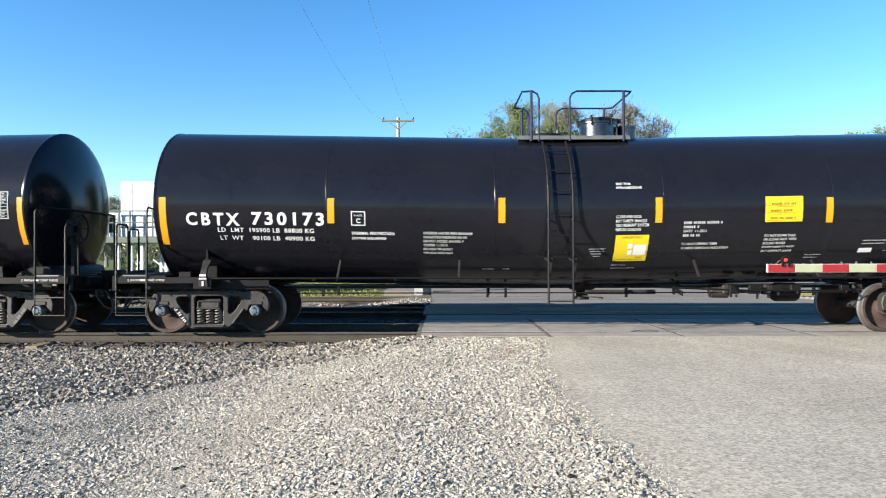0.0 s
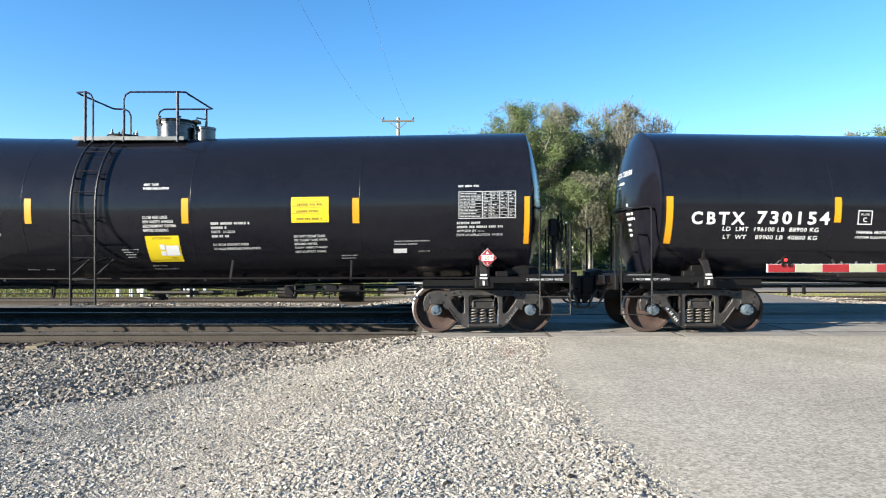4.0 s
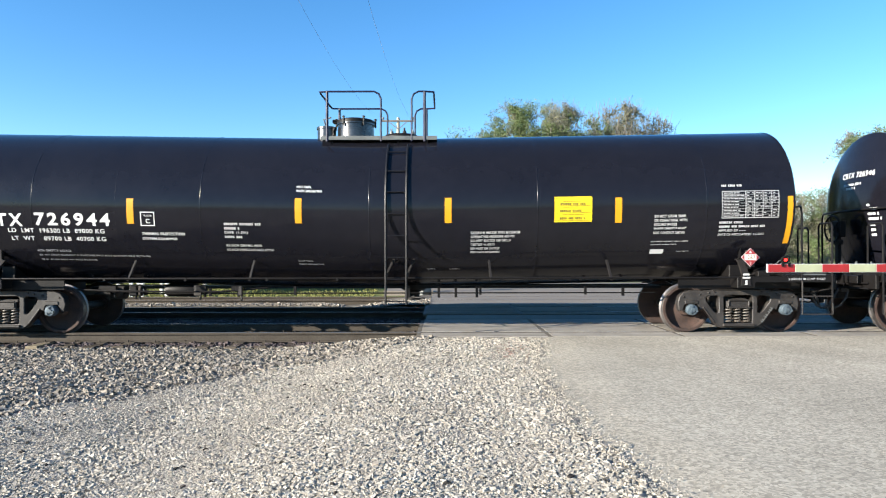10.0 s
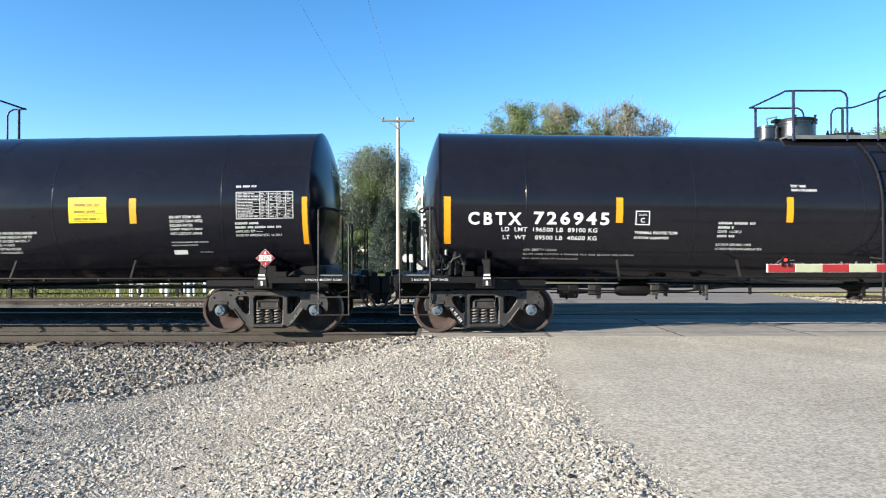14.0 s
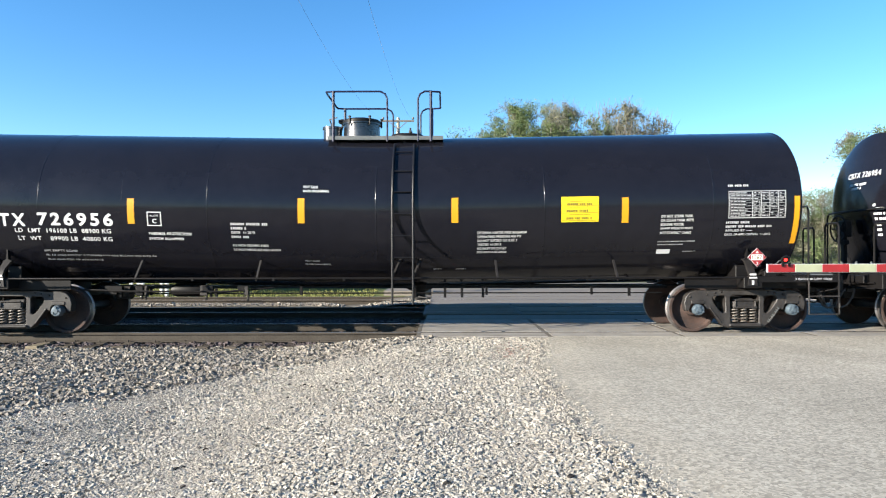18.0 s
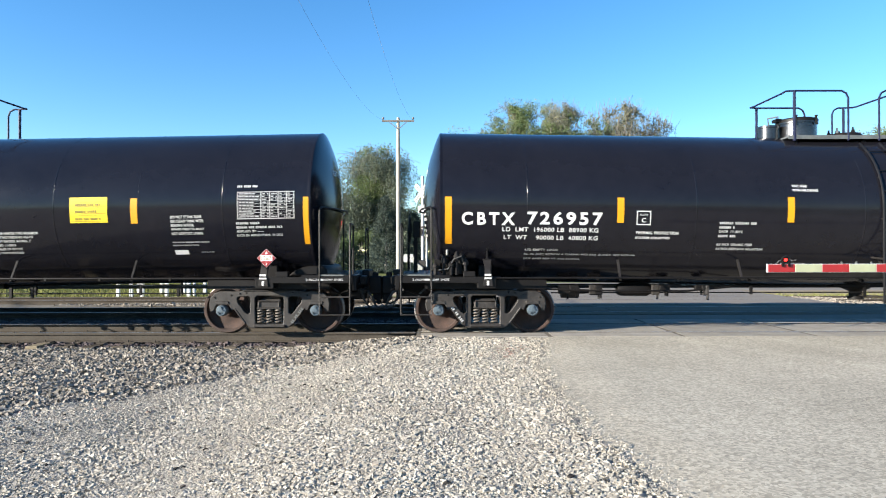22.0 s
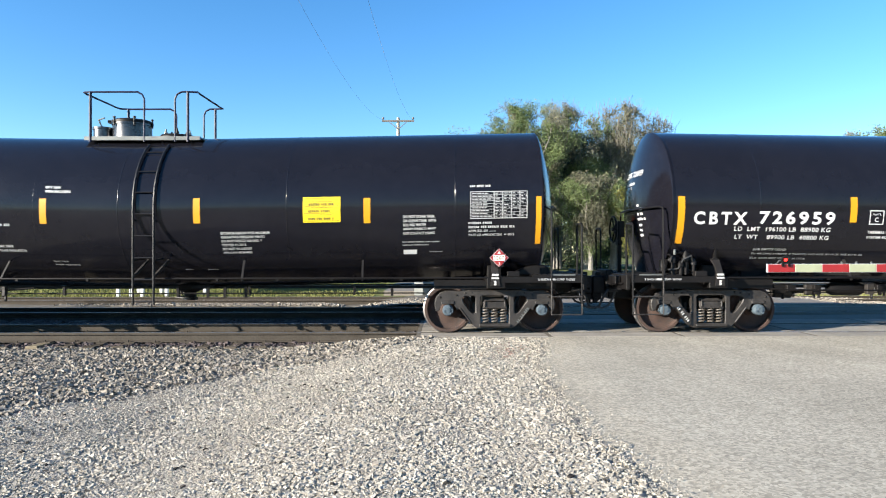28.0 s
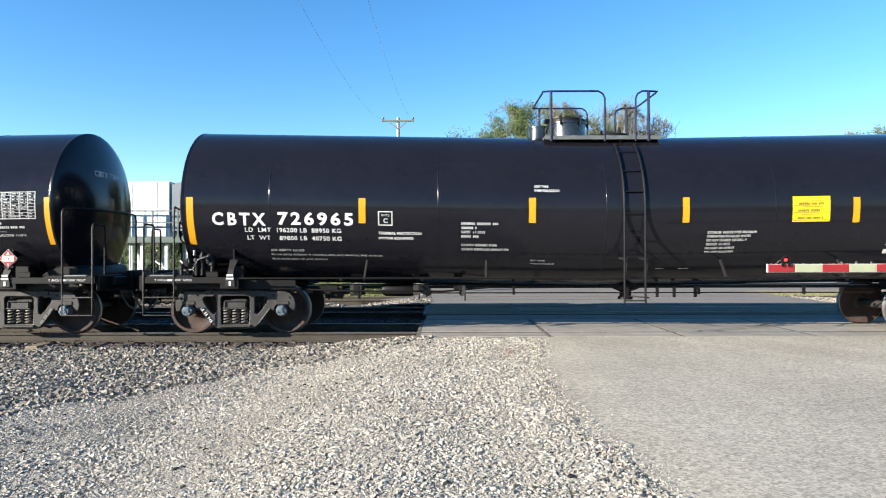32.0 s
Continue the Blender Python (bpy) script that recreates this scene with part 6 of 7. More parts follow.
# ---------------------------------------------------------------- trees
def leaves(centres, size, rng, droop=0.0):
    """Small folded leaf clumps turned every way."""
    k = len(centres)
    a = rng.normal(size=(k, 3))
    a[:, 2] -= droop
    a /= np.linalg.norm(a, axis=1, keepdims=True)
    b = np.cross(a, rng.normal(size=(k, 3)))
    b /= np.linalg.norm(b, axis=1, keepdims=True)
    s = size * rng.uniform(0.6, 1.4, (k, 1))
    c = np.cross(a, b)
    p0, p1 = centres - a * s, centres + a * s * 1.1
    m1, m2 = centres + b * s * 0.42 + c * s * 0.12, centres - b * s * 0.42 + c * s * 0.12
    v = np.stack([p0 + (m2 - centres) * 0.7, m1 * 1.6 - centres * 0.6, p1], 1).reshape(-1, 3)
    return v, np.arange(3 * k).reshape(-1, 3)


def limb_paths(rng, height, spread, n, up, droop):
    """Main limbs and their twigs as poly-lines: (points, radius)."""
    out, twigs = [], []
    for k in range(n):
        ang = 2 * math.pi * (k / n) + rng.uniform(-0.4, 0.4)
        h0 = height * rng.uniform(0.10, 0.42)
        top = height * (0.97 - 0.4 * rng.random() ** 1.7)
        rad = spread * rng.uniform(0.3, 1.0) * (1.1 - 0.35 * max(0.0, top / height - 0.6) / 0.35)
        pts = []
        for j in range(7):
            u = j / 6
            r = rad * u ** up
            pts.append(np.array((math.cos(ang) * r + rng.normal(0, 0.12), math.sin(ang) * r + rng.normal(0, 0.12), h0 + (top - h0) * u)))
        out.append((pts, height * 0.0085))
        for j in range(1, 7):
            for q in range(4 + j // 2):
                d = rng.normal(size=3)
                d[2] = abs(d[2]) * 0.8 + (0.5 if droop < 0.35 else 0.15)
                d /= np.linalg.norm(d)
                ln = spread * rng.uniform(0.16, 0.42)
                base = pts[j] + (pts[max(j - 1, 0)] - pts[j]) * rng.random()
                e = base + d * ln
                bend = np.array((d[0], d[1], -droop if droop >= 0.35 else d[2] * 0.8))
                e2 = e + bend * ln * 0.55
                for tip, drop in ((e, 0.5), (e2, 0.25)):
                    # the crown is rounded off towards its sides
                    roof = height * (1 - 0.26 * min(1.0, math.hypot(tip[0], tip[1]) / (spread * 1.25)) ** 2)
                    if tip[2] > roof:
                        tip[2] = roof - drop * rng.random()
                mid = (base + e) / 2 + rng.normal(0, 0.05, 3)
                out.append(([base, mid, e, e2], height * 0.0019))
                twigs.append((base, mid, e, e2))
    return out, np.array(twigs)


def tree(at, height, spread, leaf, seed, count=9000, size=0.16, limbs=11, up=0.8, droop=0.2, clump=0.55, bare=0.0, label="", cat="tree", squash=1.0, low=None, dense=0.45, brush=0, dome=0.0):
    """Trunk, limbs and a crown of small leaves along the twigs and in clumps round their tips."""
    rng = np.random.default_rng(seed)
    tr = thing("tree", label or "broad leafy tree with green and turning leaves", cat, "trees beyond the tracks", at=at)
    paths, twigs = limb_paths(rng, height, spread, limbs, up, droop)
    h = height
    trunk = Geo().tube([(0, 0, -0.4), (0.05 * h * 0.1, 0, h * 0.12), (rng.normal(0, 0.1), rng.normal(0, 0.1), h * 0.35), (rng.normal(0, 0.2), rng.normal(0, 0.2), h * 0.62), (rng.normal(0, 0.3), 0, h * 0.9)], [h * 0.03, h * 0.024, h * 0.018, h * 0.010, h * 0.003], 9)
    part("trunk", trunk, M_BARK, tr)
    g = Geo()
    for pts, r in paths:
        n = len(pts)
        thick = r > h * 0.005
        one = Geo() if thick else g
        one.tube([tuple(p) for p in pts], [r * (1 - 0.75 * j / (n - 1)) for j in range(n)], 5 if thick else 3)
        if thick:
            part("limb", one, M_BARK, tr)
    for q in rng.integers(0, len(twigs), brush):
        # fine upright shoots at the crown's rim
        a = twigs[q, rng.integers(1, 4)]
        d = np.array((rng.normal(0, 0.28) + 0.06 * a[0], rng.normal(0, 0.28), 1.0)) * rng.uniform(0.5, 1.3)
        if a[2] + d[2] > height * 1.03 or a[2] < height * 0.45:
            continue
        g.tube([tuple(a), tuple(a + d * 0.55 + rng.normal(0, 0.04, 3)), tuple(a + d)], [0.016, 0.012, 0.006], 3)
    me = bpy.data.meshes.new("twig_mass")
    me.from_pydata(g.v, [], g.f)
    twig_bark = M_TWIG_PALE if bare else M_TWIG
    me.materials.append(twig_bark)
    tagged(part("twig_mass", me, twig_bark, tr), kind="stuff")
    # leaves along the twigs
    nt = len(twigs)
    weight = rng.random(nt) + 0.25
    which = rng.choice(nt, count, p=weight / weight.sum())
    u = rng.random(count) ** 0.8 * 2.999
    k = u.astype(int)
    f = (u - k)[:, None]
    c = twigs[which, k] * (1 - f) + twigs[which, k + 1] * f + rng.normal(0, clump * 0.3, (count, 3))
    # and in rounded clumps that fill the crown
    bulk_ = rng.random(count) < dense
    nb = int(bulk_.sum())
    lumps = twigs[rng.integers(0, nt, 220), rng.integers(1, 3, 220)]
    size_of = rng.uniform(0.6, 1.3, 220) * clump * 1.7
    pick = rng.integers(0, 220, nb)
    way = rng.normal(size=(nb, 3))
    way /= np.linalg.norm(way, axis=1, keepdims=True)
    c[bulk_] = lumps[pick] + way * (size_of[pick] * rng.random(nb) ** 0.45)[:, None] * (1, 1, 0.85)
    if droop > 0.6:
        c[:, 2] -= rng.random(count) ** 2.0 * height * 0.24
    keep = (c[:, 2] > (0.6 if low is None else low)) & (c[:, 2] < height * 1.01)
    if dome:
        # the crown falls away to its sides in rounded lobes
        turn = np.arctan2(c[:, 1], c[:, 0])
        keep &= c[:, 2] < height * (1 - dome * (np.hypot(c[:, 0], c[:, 1]) / spread) ** 2 + 0.04 * np.sin(3 * turn + seed) - 0.05 * rng.random(count) ** 2)
    c = c[keep]
    c[:, 1] *= squash
    shades = leaf if isinstance(leaf, (list, tuple)) else [leaf]
    which = (noise_pick(c, seed, len(shades)))
    for k, m in enumerate(shades):
        v, f = leaves(c[which == k], size, rng, droop * 1.2)
        if len(v):
            part("crown", bulk("crown", v, f, m), m, tr)
    return tr


def mound(at, height, radius, leaf, seed, count, size, shape="dome", label="", cat="bush"):
    """Growth that is leafy down to the ground: a dome, a cone or a column of leaf clumps round a stem."""
    rng = np.random.default_rng(seed)
    tr = thing("tree" if cat == "tree" else "bush", label, cat, "trees beyond the tracks", at=at)
    part("trunk", Geo().tube([(0, 0, -0.3), (0.03, 0, height * 0.4), (-0.03, 0.02, height * 0.85)], [height * 0.022, height * 0.014, height * 0.004], 8), M_BARK, tr)
    n = 420 if shape == "poplar" else 130
    u = rng.random(n) ** (1.3 if shape == "cone" else 0.9)
    wide = {"dome": np.sqrt(np.clip(1 - u * u, 0, 1)), "cone": (1 - u) ** 0.8, "poplar": np.clip(1 - u ** 5, 0, 1) ** 0.6 * (0.85 + 0.15 * np.sin(7 * u)), "column": np.clip(np.sin(np.pi * (0.12 + 0.86 * u)), 0, 1) ** 0.6}[shape]
    a, q = rng.random(n) * 2 * math.pi, np.sqrt(rng.uniform(0.25, 1, n))
    wob = 1 + 0.25 * np.sin(3 * a + seed) * rng.random(n)
    lumps = np.stack([np.cos(a) * q * wide * radius * wob, np.sin(a) * q * wide * radius * wob, u * height * 0.95], 1)
    rad = rng.uniform(0.5, 1.1, n) * (0.16 * radius + 0.22)
    if shape == "poplar":
        # upright shoots round two leaders, each a string of small clumps
        shoots, per = 80, 22
        q, a = np.sqrt(rng.random(shoots)), rng.random(shoots) * 2 * math.pi
        lead = np.where(rng.random(shoots) < 0.5, -0.42, 0.42)
        sx, sy = radius * (lead + 0.62 * q * np.cos(a)), radius * 0.8 * q * np.sin(a)
        top = height * np.where(lead < 0, 0.97, 1.0) * (1 - 0.42 * q ** 1.6 * rng.uniform(0.3, 1.2, shoots))
        foot = top * rng.uniform(0.12, 0.72, shoots)
        u = np.linspace(0, 1, per)[None]
        lumps = np.stack([sx[:, None] * (0.72 + 0.28 * u), sy[:, None] * (0.72 + 0.28 * u), foot[:, None] + (top - foot)[:, None] * u], -1).reshape(-1, 3)
        rad = ((0.38 - 0.24 * u) * rng.uniform(0.7, 1.3, (shoots, 1))).ravel()
        n = len(lumps)
    for k in range(0, n, 9 if n < 200 else 90):
        part("limb", Geo().tube([(0, 0, lumps[k, 2] * 0.55), tuple(lumps[k] * (0.55, 0.55, 0.85)), tuple(lumps[k])], [height * 0.006, height * 0.004, height * 0.0015], 4), M_BARK, tr)
    which = rng.integers(0, n, count)
    way = rng.normal(size=(count, 3))
    way /= np.linalg.norm(way, axis=1, keepdims=True)
    c = lumps[which] + way * (rad[which] * rng.random(count) ** 0.5)[:, None] * (1, 1, 0.9)
    c = c[c[:, 2] > 0.02]
    pick = noise_pick(c, seed, len(leaf))
    for k, m in enumerate(leaf):
        v, f = leaves(c[pick == k], size, rng, 0.3 if shape != "poplar" else -1.2)
        if len(v):
            part("crown", bulk("crown", v, f, m), m, tr)
    return tr


def noise_pick(c, seed, n):
    u = np.sin(c[:, 0] * 1.1 + seed) + np.sin(c[:, 2] * 1.3 + seed * 2.0) + np.sin(c[:, 1] * 0.9 + seed * 0.7)
    return np.clip(((u + 2.2) / 4.4 * n).astype(int), 0, n - 1)


def at_view(px, dist, z=-0.4):
    """A spot on the ground that lies dist metres off, by its bearing."""
    return ((px - 784) / 1140 * dist, dist, z if z > -0.3 else -0.08)


G, O, Y, B, DK, W, L = M_LEAF_GREEN, M_LEAF_OLIVE, M_LEAF_YELLOW, M_LEAF_BROWN, M_LEAF_DARK, M_LEAF_GREY, M_LEAF_LIME
tree(at_view(852, 56), 12.7, 3.5, [G, G, G, W], 38, 66000, 0.085, 13, 0.8, 0.45, 0.6, low=0.3, dense=0.65, label="leafy green tree at the side of the crossing road")
tree(at_view(926, 58), 15.0, 5.1, [G, G, G, O, G], 11, 96000, 0.082, 16, 0.9, 0.2, 0.6, dense=0.62, label="tall green tree with small leaves beyond the crossing")
tree(at_view(986, 62), 16.1, 3.3, [O, O, G, O], 12, 50000, 0.08, 15, 1.2, 0.15, 0.5, label="tall upright tree with thin olive autumn leaves", dense=0.3, brush=1800)
tree(at_view(1086, 60), 15.7, 3.3, [O, G, O, O], 13, 40000, 0.078, 16, 1.2, 0.15, 0.5, label="tall tree with thinning grey-green leaves", dense=0.25, brush=2000)
# patches of dark leaves deepen the contrast between this tree's clumps
tree(at_view(1036, 59), 12.6, 3.6, [G, O, DK, G], 39, 46000, 0.095, 14, 0.9, 0.25, 0.75, low=0.4, label="green tree standing close among taller ones")
tree(at_view(1140, 63), 15.1, 3.7, [O, Y, O, B], 36, 18000, 0.075, 17, 1.0, 0.1, 0.4, label="thinly leaved tree with yellow patches", dense=0.3, brush=1300)
tree(at_view(1045, 57), 8.6, 4.2, [G, G, O], 14, 40000, 0.08, 13, 0.7, 0.5, 0.6, low=0.1, label="bushy green growth under the tall trees")
tree(at_view(925, 57), 7.6, 3.6, [G, O, G], 37, 30000, 0.08, 12, 0.7, 0.5, 0.6, low=0.1, label="bushy green growth under the tall trees")
tree(at_view(1128, 55), 7.4, 2.2, [L, L, G, L], 40, 24000, 0.08, 13, 0.8, 0.3, 0.55, low=0.2, dense=0.55, label="bushy tree with bright yellow-green leaves")
tree(at_view(1190, 66), 11.8, 3.6, [B, O], 15, 1500, 0.067, 15, 0.45, 0.1, 0.4, bare=1.0, label="nearly bare tree with fine pale twigs", brush=120)
tree(at_view(1556, 52), 11.9, 3.6, [G, O], 18, 44000, 0.08, 13, 0.8, 0.3, 0.5, label="green tree standing beside the road")
tree(at_view(662, 63), 12.5, 4.8, [W, W, W, G], 21, 80000, 0.085, 14, 0.9, 0.7, 0.5, low=2.6, dense=0.7, dome=0.27, label="willow with thin grey-green leaves behind the pole")
# the shade on these two trees is partly put into their dark leaves
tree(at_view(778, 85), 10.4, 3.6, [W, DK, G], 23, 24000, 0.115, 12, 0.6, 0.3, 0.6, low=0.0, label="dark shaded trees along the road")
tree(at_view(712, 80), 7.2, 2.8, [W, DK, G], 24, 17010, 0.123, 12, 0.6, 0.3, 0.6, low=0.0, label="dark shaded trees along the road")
tree(at_view(590, 72), 8.6, 3.4, [G, O, DK], 25, 30000, 0.09, 12, 0.6, 0.6, 0.5, low=1.8, label="tree with hanging green branches")
tree(at_view(530, 66), 8.4, 2.8, [Y, Y, B, Y, G], 26, 40000, 0.085, 12, 0.8, 0.2, 0.55, low=0.0, dense=0.6, label="brown and golden autumn tree")
tree(at_view(418, 64), 9.6, 3.0, [W, G, W], 28, 46000, 0.085, 12, 0.9, 0.3, 0.6, low=0.0, dense=0.45, label="dense green tree behind the tracks")
tree(at_view(188, 74), 8.2, 2.6, [G, O], 30, 17010, 0.095, 12, 0.6, 0.3, 0.5, label="green tree behind the white building")
tree(at_view(92, 78), 11.2, 3.2, [DK, O], 31, 24570, 0.101, 12, 0.6, 0.2, 0.5, label="round dark tree behind tall brush")
tree(at_view(5, 60), 9.2, 3.0, [G, DK], 33, 20790, 0.095, 12, 0.6, 0.3, 0.5, label="leafy tree with dark gaps")



mound(at_view(683, 50), 6.1, 1.9, [DK], 22, 20000, 0.07, "cone", "dark spruce standing beneath the willow", "tree")
mound(at_view(446, 68), 6.0, 2.6, [W, DK, G], 56, 12000, 0.11, "dome", "grey-green bushes behind the poplar")
mound(at_view(507, 72), 4.6, 3.0, [W, DK, G], 54, 14000, 0.11, "dome", "dark bushes behind the poplar")
mound(at_view(470, 58), 10.2, 1.2, [G, W, O, G], 27, 42000, 0.07, "poplar", "upright green poplar behind the tracks", "tree")
tree(at_view(1290, 66), 7.2, 4.6, [O, B], 51, 9000, 0.08, 15, 0.9, 0.15, 0.5, low=0.2, bare=0.5, label="thin scrub trees with many bare twigs")
tree(at_view(1385, 68), 7.8, 4.8, [O, G, B], 52, 13000, 0.08, 16, 0.9, 0.15, 0.5, low=0.2, bare=0.5, label="thin scrub trees with many bare twigs")
tree(at_view(1462, 66), 8.2, 4.4, [O, G, O], 53, 16000, 0.08, 15, 0.9, 0.15, 0.5, low=0.2, label="thin olive scrub trees beside the road")
mound(at_view(1268, 58), 4.6, 4.4, [O, B, G], 16, 12000, 0.10, "dome", "low scrub with bare twigs and olive leaves")
mound(at_view(1370, 60), 4.4, 4.2, [O, G, B], 17, 11000, 0.10, "dome", "low scrub with bare twigs and olive leaves")
mound(at_view(1470, 66), 5.6, 4.4, [O, G], 19, 11000, 0.11, "dome", "low olive bushes along the road")
mound(at_view(385, 60), 5.6, 3.4, [DK, G], 29, 18000, 0.10, "dome", "dark green bushes behind the tracks")
mound(at_view(430, 50), 2.2, 2.8, [B, O], 46, 7000, 0.09, "dome", "low brown weeds and brush")
mound(at_view(95, 50), 4.6, 3.4, [O, G, B], 32, 13000, 0.10, "dome", "tall brush with olive leaves")
mound(at_view(-60, 50), 5.0, 3.6, [O, G], 34, 9000, 0.10, "dome", "tall brush with olive leaves")
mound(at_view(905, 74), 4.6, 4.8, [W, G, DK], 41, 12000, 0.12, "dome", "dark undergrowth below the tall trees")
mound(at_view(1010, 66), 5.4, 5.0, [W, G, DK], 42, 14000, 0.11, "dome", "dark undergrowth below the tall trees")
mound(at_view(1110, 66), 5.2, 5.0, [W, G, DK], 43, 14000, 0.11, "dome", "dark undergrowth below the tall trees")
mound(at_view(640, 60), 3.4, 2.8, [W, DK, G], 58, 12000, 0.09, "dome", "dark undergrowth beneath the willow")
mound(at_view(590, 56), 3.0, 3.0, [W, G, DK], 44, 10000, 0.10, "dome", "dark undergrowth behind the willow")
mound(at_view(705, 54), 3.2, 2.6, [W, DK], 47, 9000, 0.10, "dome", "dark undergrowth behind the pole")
mound(at_view(828, 60), 7.4, 2.3, [G, DK, G], 55, 20000, 0.09, "dome", "dark green bushes at the side of the crossing road")
mound(at_view(748, 62), 3.2, 2.4, [W, DK, G], 48, 8000, 0.10, "dome", "dark undergrowth beside the road")
mound(at_view(530, 62), 2.6, 3.0, [O, W, B], 49, 9000, 0.10, "dome", "low brush beneath the autumn tree")
mound(at_view(290, 60), 4.8, 4.0, [G, O, DK], 45, 10000, 0.11, "dome", "olive bushes behind the loading rack")


def far_woods():
    """A distant belt of trees that closes the view all round."""
    rng = np.random.default_rng(77)
    k = 34000
    a = rng.random(k) * 2 * math.pi
    r = 150 + 60 * rng.random(k)
    top = 9.0 + 2.4 * np.sin(a * 9) + 1.4 * np.sin(a * 23 + 1) + 0.8 * np.sin(a * 57)
    c = np.stack([np.cos(a) * r, np.sin(a) * r + 10, -0.3 + top * rng.random(k) ** 0.8], 1)
    v, f = leaves(c, 1.1, rng, 0.2)
    tagged(new("far_woods", bulk("far_woods", v, f, M_LEAF_FAR)), "distant belt of autumn trees", "woods", kind="stuff")


far_woods()


# ---------------------------------------------------------------- white building and small things on the far side
def loading_rack():
    """A white bin and a grey hopper on a raised platform beside the siding."""
    d = 25.0
    lr = thing("loading_rack", "raised loading rack with white bin on white steel columns", "loading rack", at=(0, d, -0.22))
    up = lambda z: z + 0.22

    def X(px):
        return (px - 784) / 1140 * d
    bin_ = part("bin", Geo().box(((X(211) + X(298)) / 2, 1.2, up(3.26)), (X(298) - X(211), 2.2, 2.15)), M_BUILD, lr, "white sheet metal bin", bevel=0.02)
    for k in range(3):
        part("rib", Geo().box((X(211) + 0.45 + k * 0.48, 0.096, up(3.26)), (0.03, 0.012, 2.1)), M_BUILD, bin_)
    part("panel_seam", Geo().box(((X(211) + X(298)) / 2, 0.09, up(2.55)), (X(298) - X(211), 0.02, 0.03)), M_BUILD_GREY, bin_)
    a, b = X(299), X(331)
    part("hopper", Geo().prism([(a, up(2.40)), (b, up(2.40)), (b, up(4.18)), ((a + b) / 2, up(4.32)), (a, up(4.20))], 0.15, 0.95), M_BUILD_GREY, lr, "grey sheet metal hopper with pitched top", bevel=0.01)
    part("hopper_leg", Geo().tube([((a + b) / 2 - 0.1, 0.5, up(2.4)), ((a + b) / 2 - 0.06, 0.5, 0.0)], 0.06), M_STEEL_BLACK, lr)
    part("hose", Geo().tube([(b - 0.1, 0.3, up(2.4)), (b + 0.05, 0.2, up(1.7)), (b - 0.12, 0.1, up(1.0)), (b - 0.02, 0.0, up(0.5))], 0.04), M_CABLE, lr)
    part("mast", Geo().lathe([(0.06, 0), (0.06, up(4.45)), (0.0, up(4.47))], 12, "z", (X(337), 0.4, 0)), M_BUILD, lr)
    part("mast_box", Geo().box((X(343), 0.4, up(3.9)), (0.16, 0.2, 0.7)), M_GALV, lr, bevel=0.01)
    part("deck_beam", Geo().box(((X(150) + X(345)) / 2, 0.9, up(2.06)), (X(345) - X(150), 2.2, 0.24)), M_BEAM, lr, "dull green deck beam", bevel=0.01)
    for px in (208, 251, 294, 333):
        for y in (0.05, 1.75):
            c = part("column", Geo().box((X(px), y, up(1.0) - 0.13), (0.12, 0.12, 2.1)), M_BUILD, lr, "white steel column", bevel=0.008)
            part("foot_plate", Geo().box((X(px) + 0.03, y, 0.03), (0.42, 0.34, 0.06)), M_GALV, c)
    for px in (230, 234):
        part("downpipe", Geo().lathe([(0.035, 0), (0.035, up(1.95))], 10, "z", (X(px), 0.0, 0)), M_BUILD, lr)
    for (pa, za), (pb, zb) in (((233, 1.30), (252, 0.85)), ((252, 1.35), (240, 0.9)), ((270, 1.30), (292, 0.92)), ((318, 1.25), (333, 0.9))):
        part("brace", Geo().beam((X(pa), 0.05, up(za)), (X(pb), 0.05, up(zb)), 0.05, 0.05), M_BUILD, lr)
    for px in (152, 172, 195, 214, 233, 273, 318, 341):
        part("rail_post", Geo().box((X(px), -0.15, up(2.68)), (0.05, 0.05, 1.0)), M_BEAM, lr)
    for z in (2.72, 3.17):
        part("guard_rail", Geo().box(((X(150) + X(343)) / 2, -0.15, up(z)), (X(343) - X(150), 0.045, 0.045)), M_BEAM, lr)
    cab = part("cabinet", Geo().box(((X(163) + X(200)) / 2, 0.9, up(2.66)), (X(200) - X(163), 1.2, 0.95)), M_BUILD, lr, "white control cabinet", bevel=0.01)
    for px in (173, 190):
        part("window", Geo().box((X(px), 0.288, up(2.70)), (0.27, 0.02, 0.7)), M_GLASS, cab)


loading_rack()


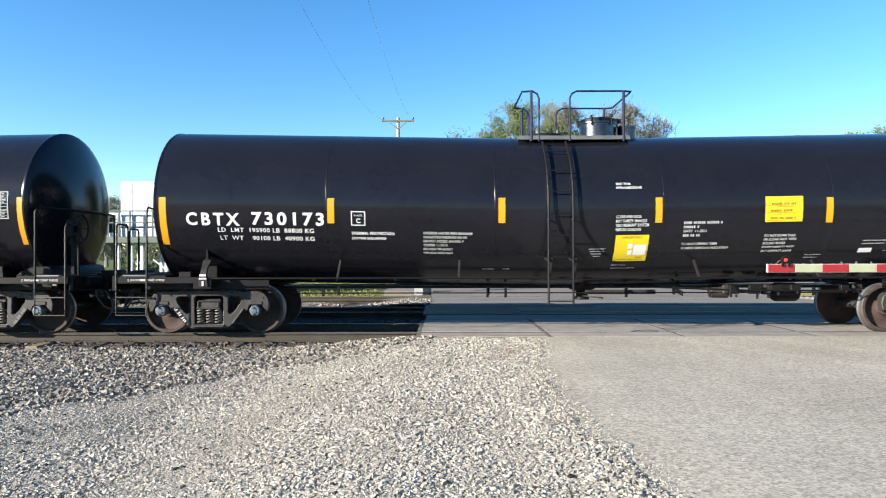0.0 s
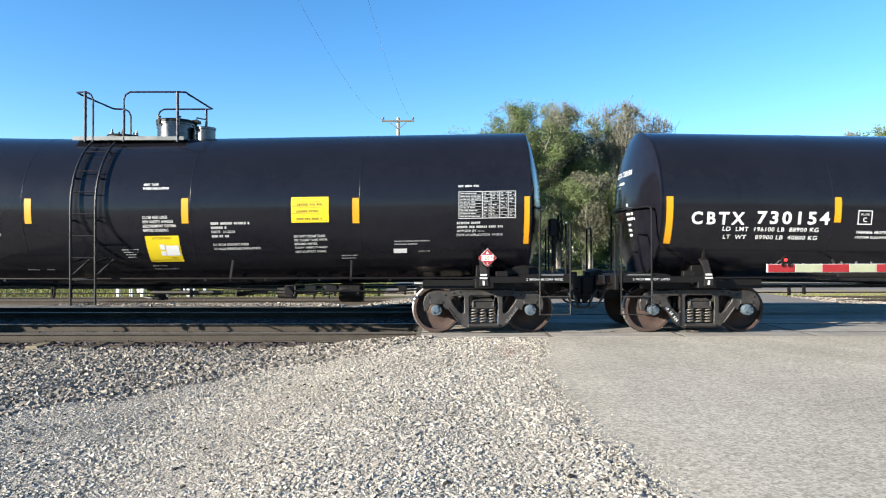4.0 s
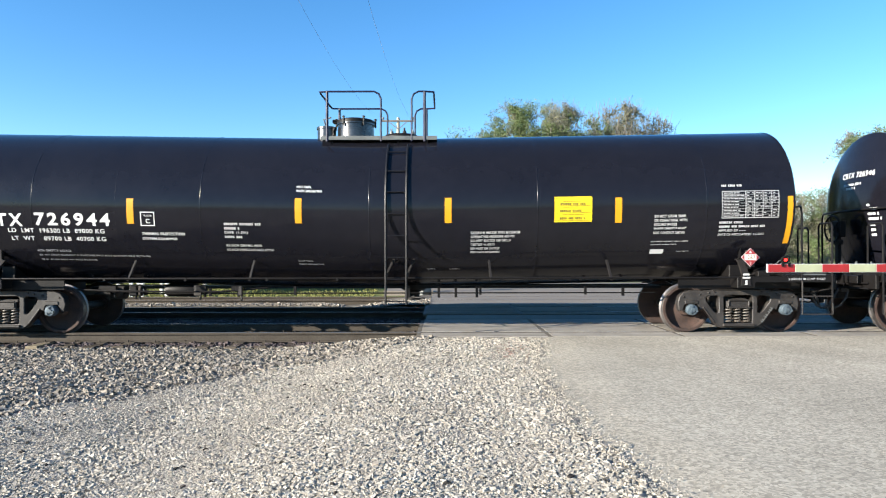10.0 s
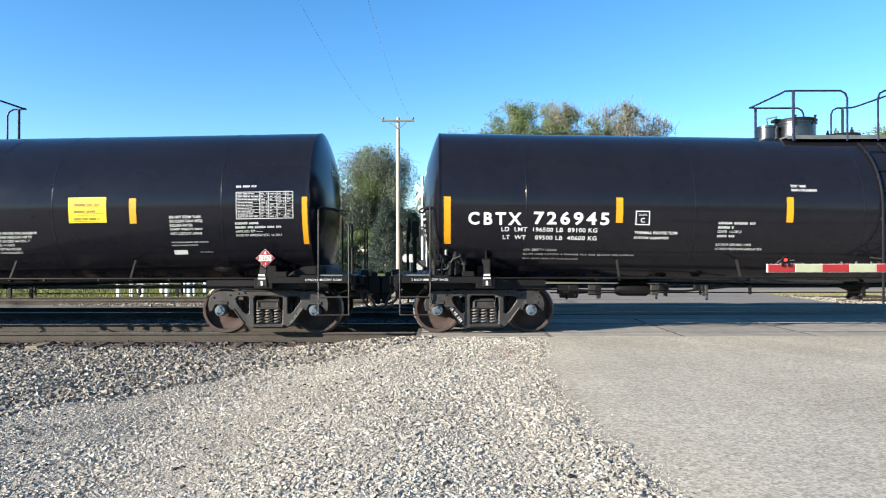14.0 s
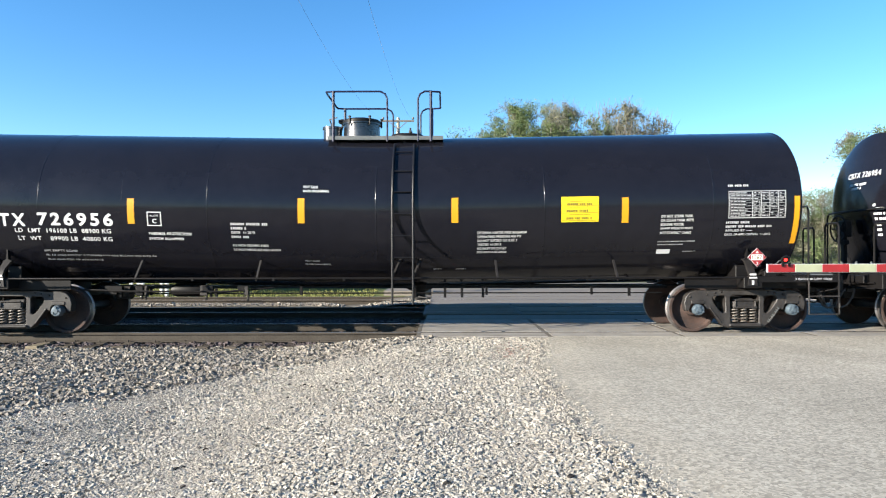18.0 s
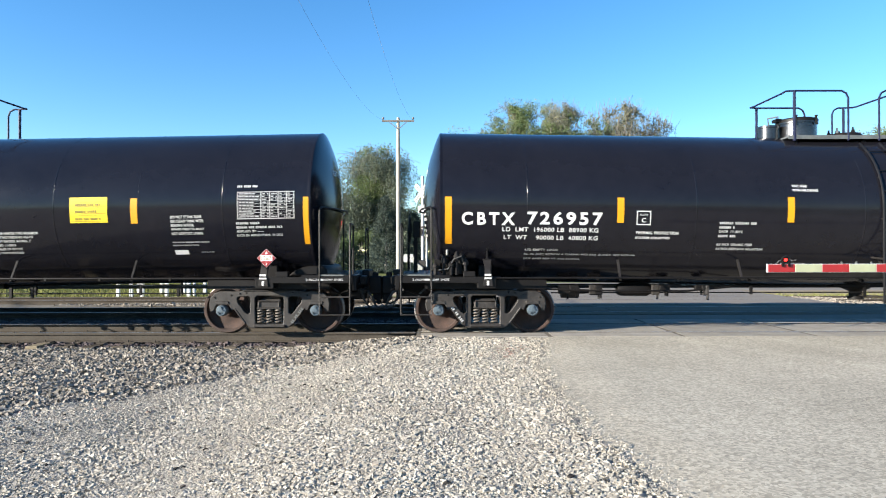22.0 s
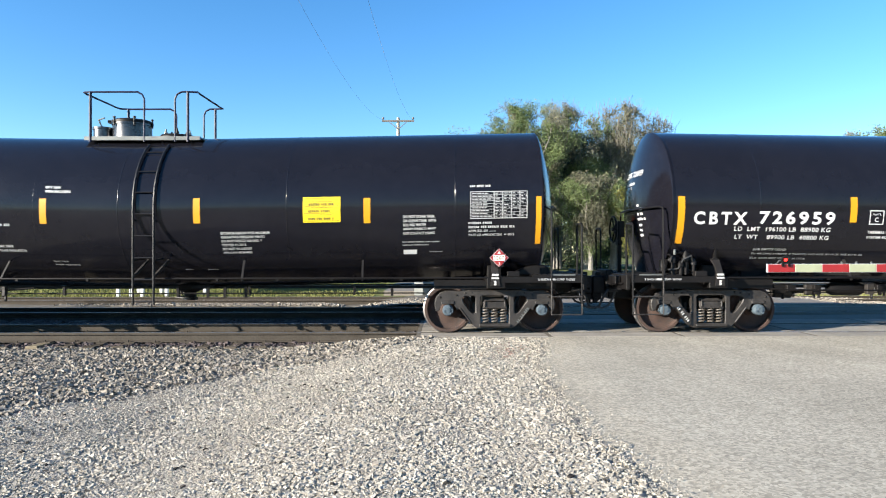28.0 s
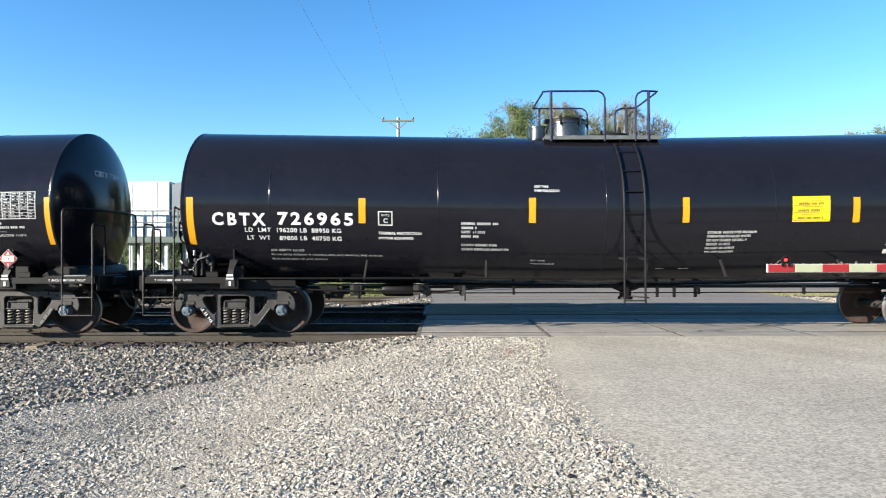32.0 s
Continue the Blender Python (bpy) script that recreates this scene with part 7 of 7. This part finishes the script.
def road_sign():
    x, y, _ = at_view(721, 47)
    rs = thing("road_sign", "small white arrow-shaped road sign seen on its post", "sign", at=(x, y, -0.08))
    part("post", Geo().box((0.2, 0, 0.7), (0.06, 0.06, 1.6)), M_GALV, rs)
    part("board", Geo().prism([(-0.45, 1.2), (-0.2, 0.92), (0.42, 0.92), (0.42, 1.5), (-0.2, 1.5)], -0.05, -0.03), M_SIGN, rs)


road_sign()


def parking_lot():
    """Pale kerbs and a low reddish rail at the end of the far road."""
    for x0, x1, y in ((5.2, 13.5, 74.0), (15.0, 24.0, 75.5), (3.6, 9.5, 66.0)):
        tagged(new("kerb", Geo().box(((x0 + x1) / 2, y, -0.02), (x1 - x0, 0.2, 0.3)).mesh("kerb", M_KERB, 0.02)), "pale concrete kerb along the far lot", "kerb", "kerbs of the far lot", "structure")
    rail = thing("timber_barrier", "low reddish timber rail at the far lot", "barrier", at=(9.5, 79.0, -0.1))
    part("rail", Geo().box((0, 0, 0.58), (11.0, 0.1, 0.22)), M_REDWOOD, rail, bevel=0.01)
    for k in range(6):
        part("post", Geo().box((-5.2 + 2.08 * k, 0.1, 0.32), (0.14, 0.12, 0.7)), M_REDWOOD, rail)


parking_lot()


def waiting_car(px, d, material, label, lit):
    x, y, _ = at_view(px, d)
    c = thing("car", label, "car", at=(x, y, 0))
    side = [(-0.9, 0.35), (0.9, 0.35), (0.92, 0.85), (0.78, 1.0), (0.62, 1.45), (-0.62, 1.45), (-0.78, 1.0), (-0.92, 0.85)]
    part("body", Geo().prism(side, 0.0, 4.3), material, c, bevel=0.05)
    part("rear_window", Geo().prism([(-0.66, 1.0), (0.66, 1.0), (0.54, 1.36), (-0.54, 1.36)], -0.012, -0.004), M_GLASS, c)
    for s in (-1, 1):
        part("tail_lamp", Geo().box((s * 0.76, -0.01, 0.82), (0.2, 0.03, 0.14)), M_TAIL if lit else M_LAMP_OFF, c, "red tail lamp")
        for yy in (0.8, 3.4):
            part("wheel", Geo().lathe([(0.2, -0.1), (0.32, -0.09), (0.32, 0.09), (0.2, 0.1)], 18, "x", (s * 0.8, yy, 0.32)), M_CABLE, c)


waiting_car(945, 74, M_BUILD, "white car standing on the far road", False)
waiting_car(885, 72, M_STEEL_BLACK, "dark car with lit tail lamps on the far road", True)


motions()
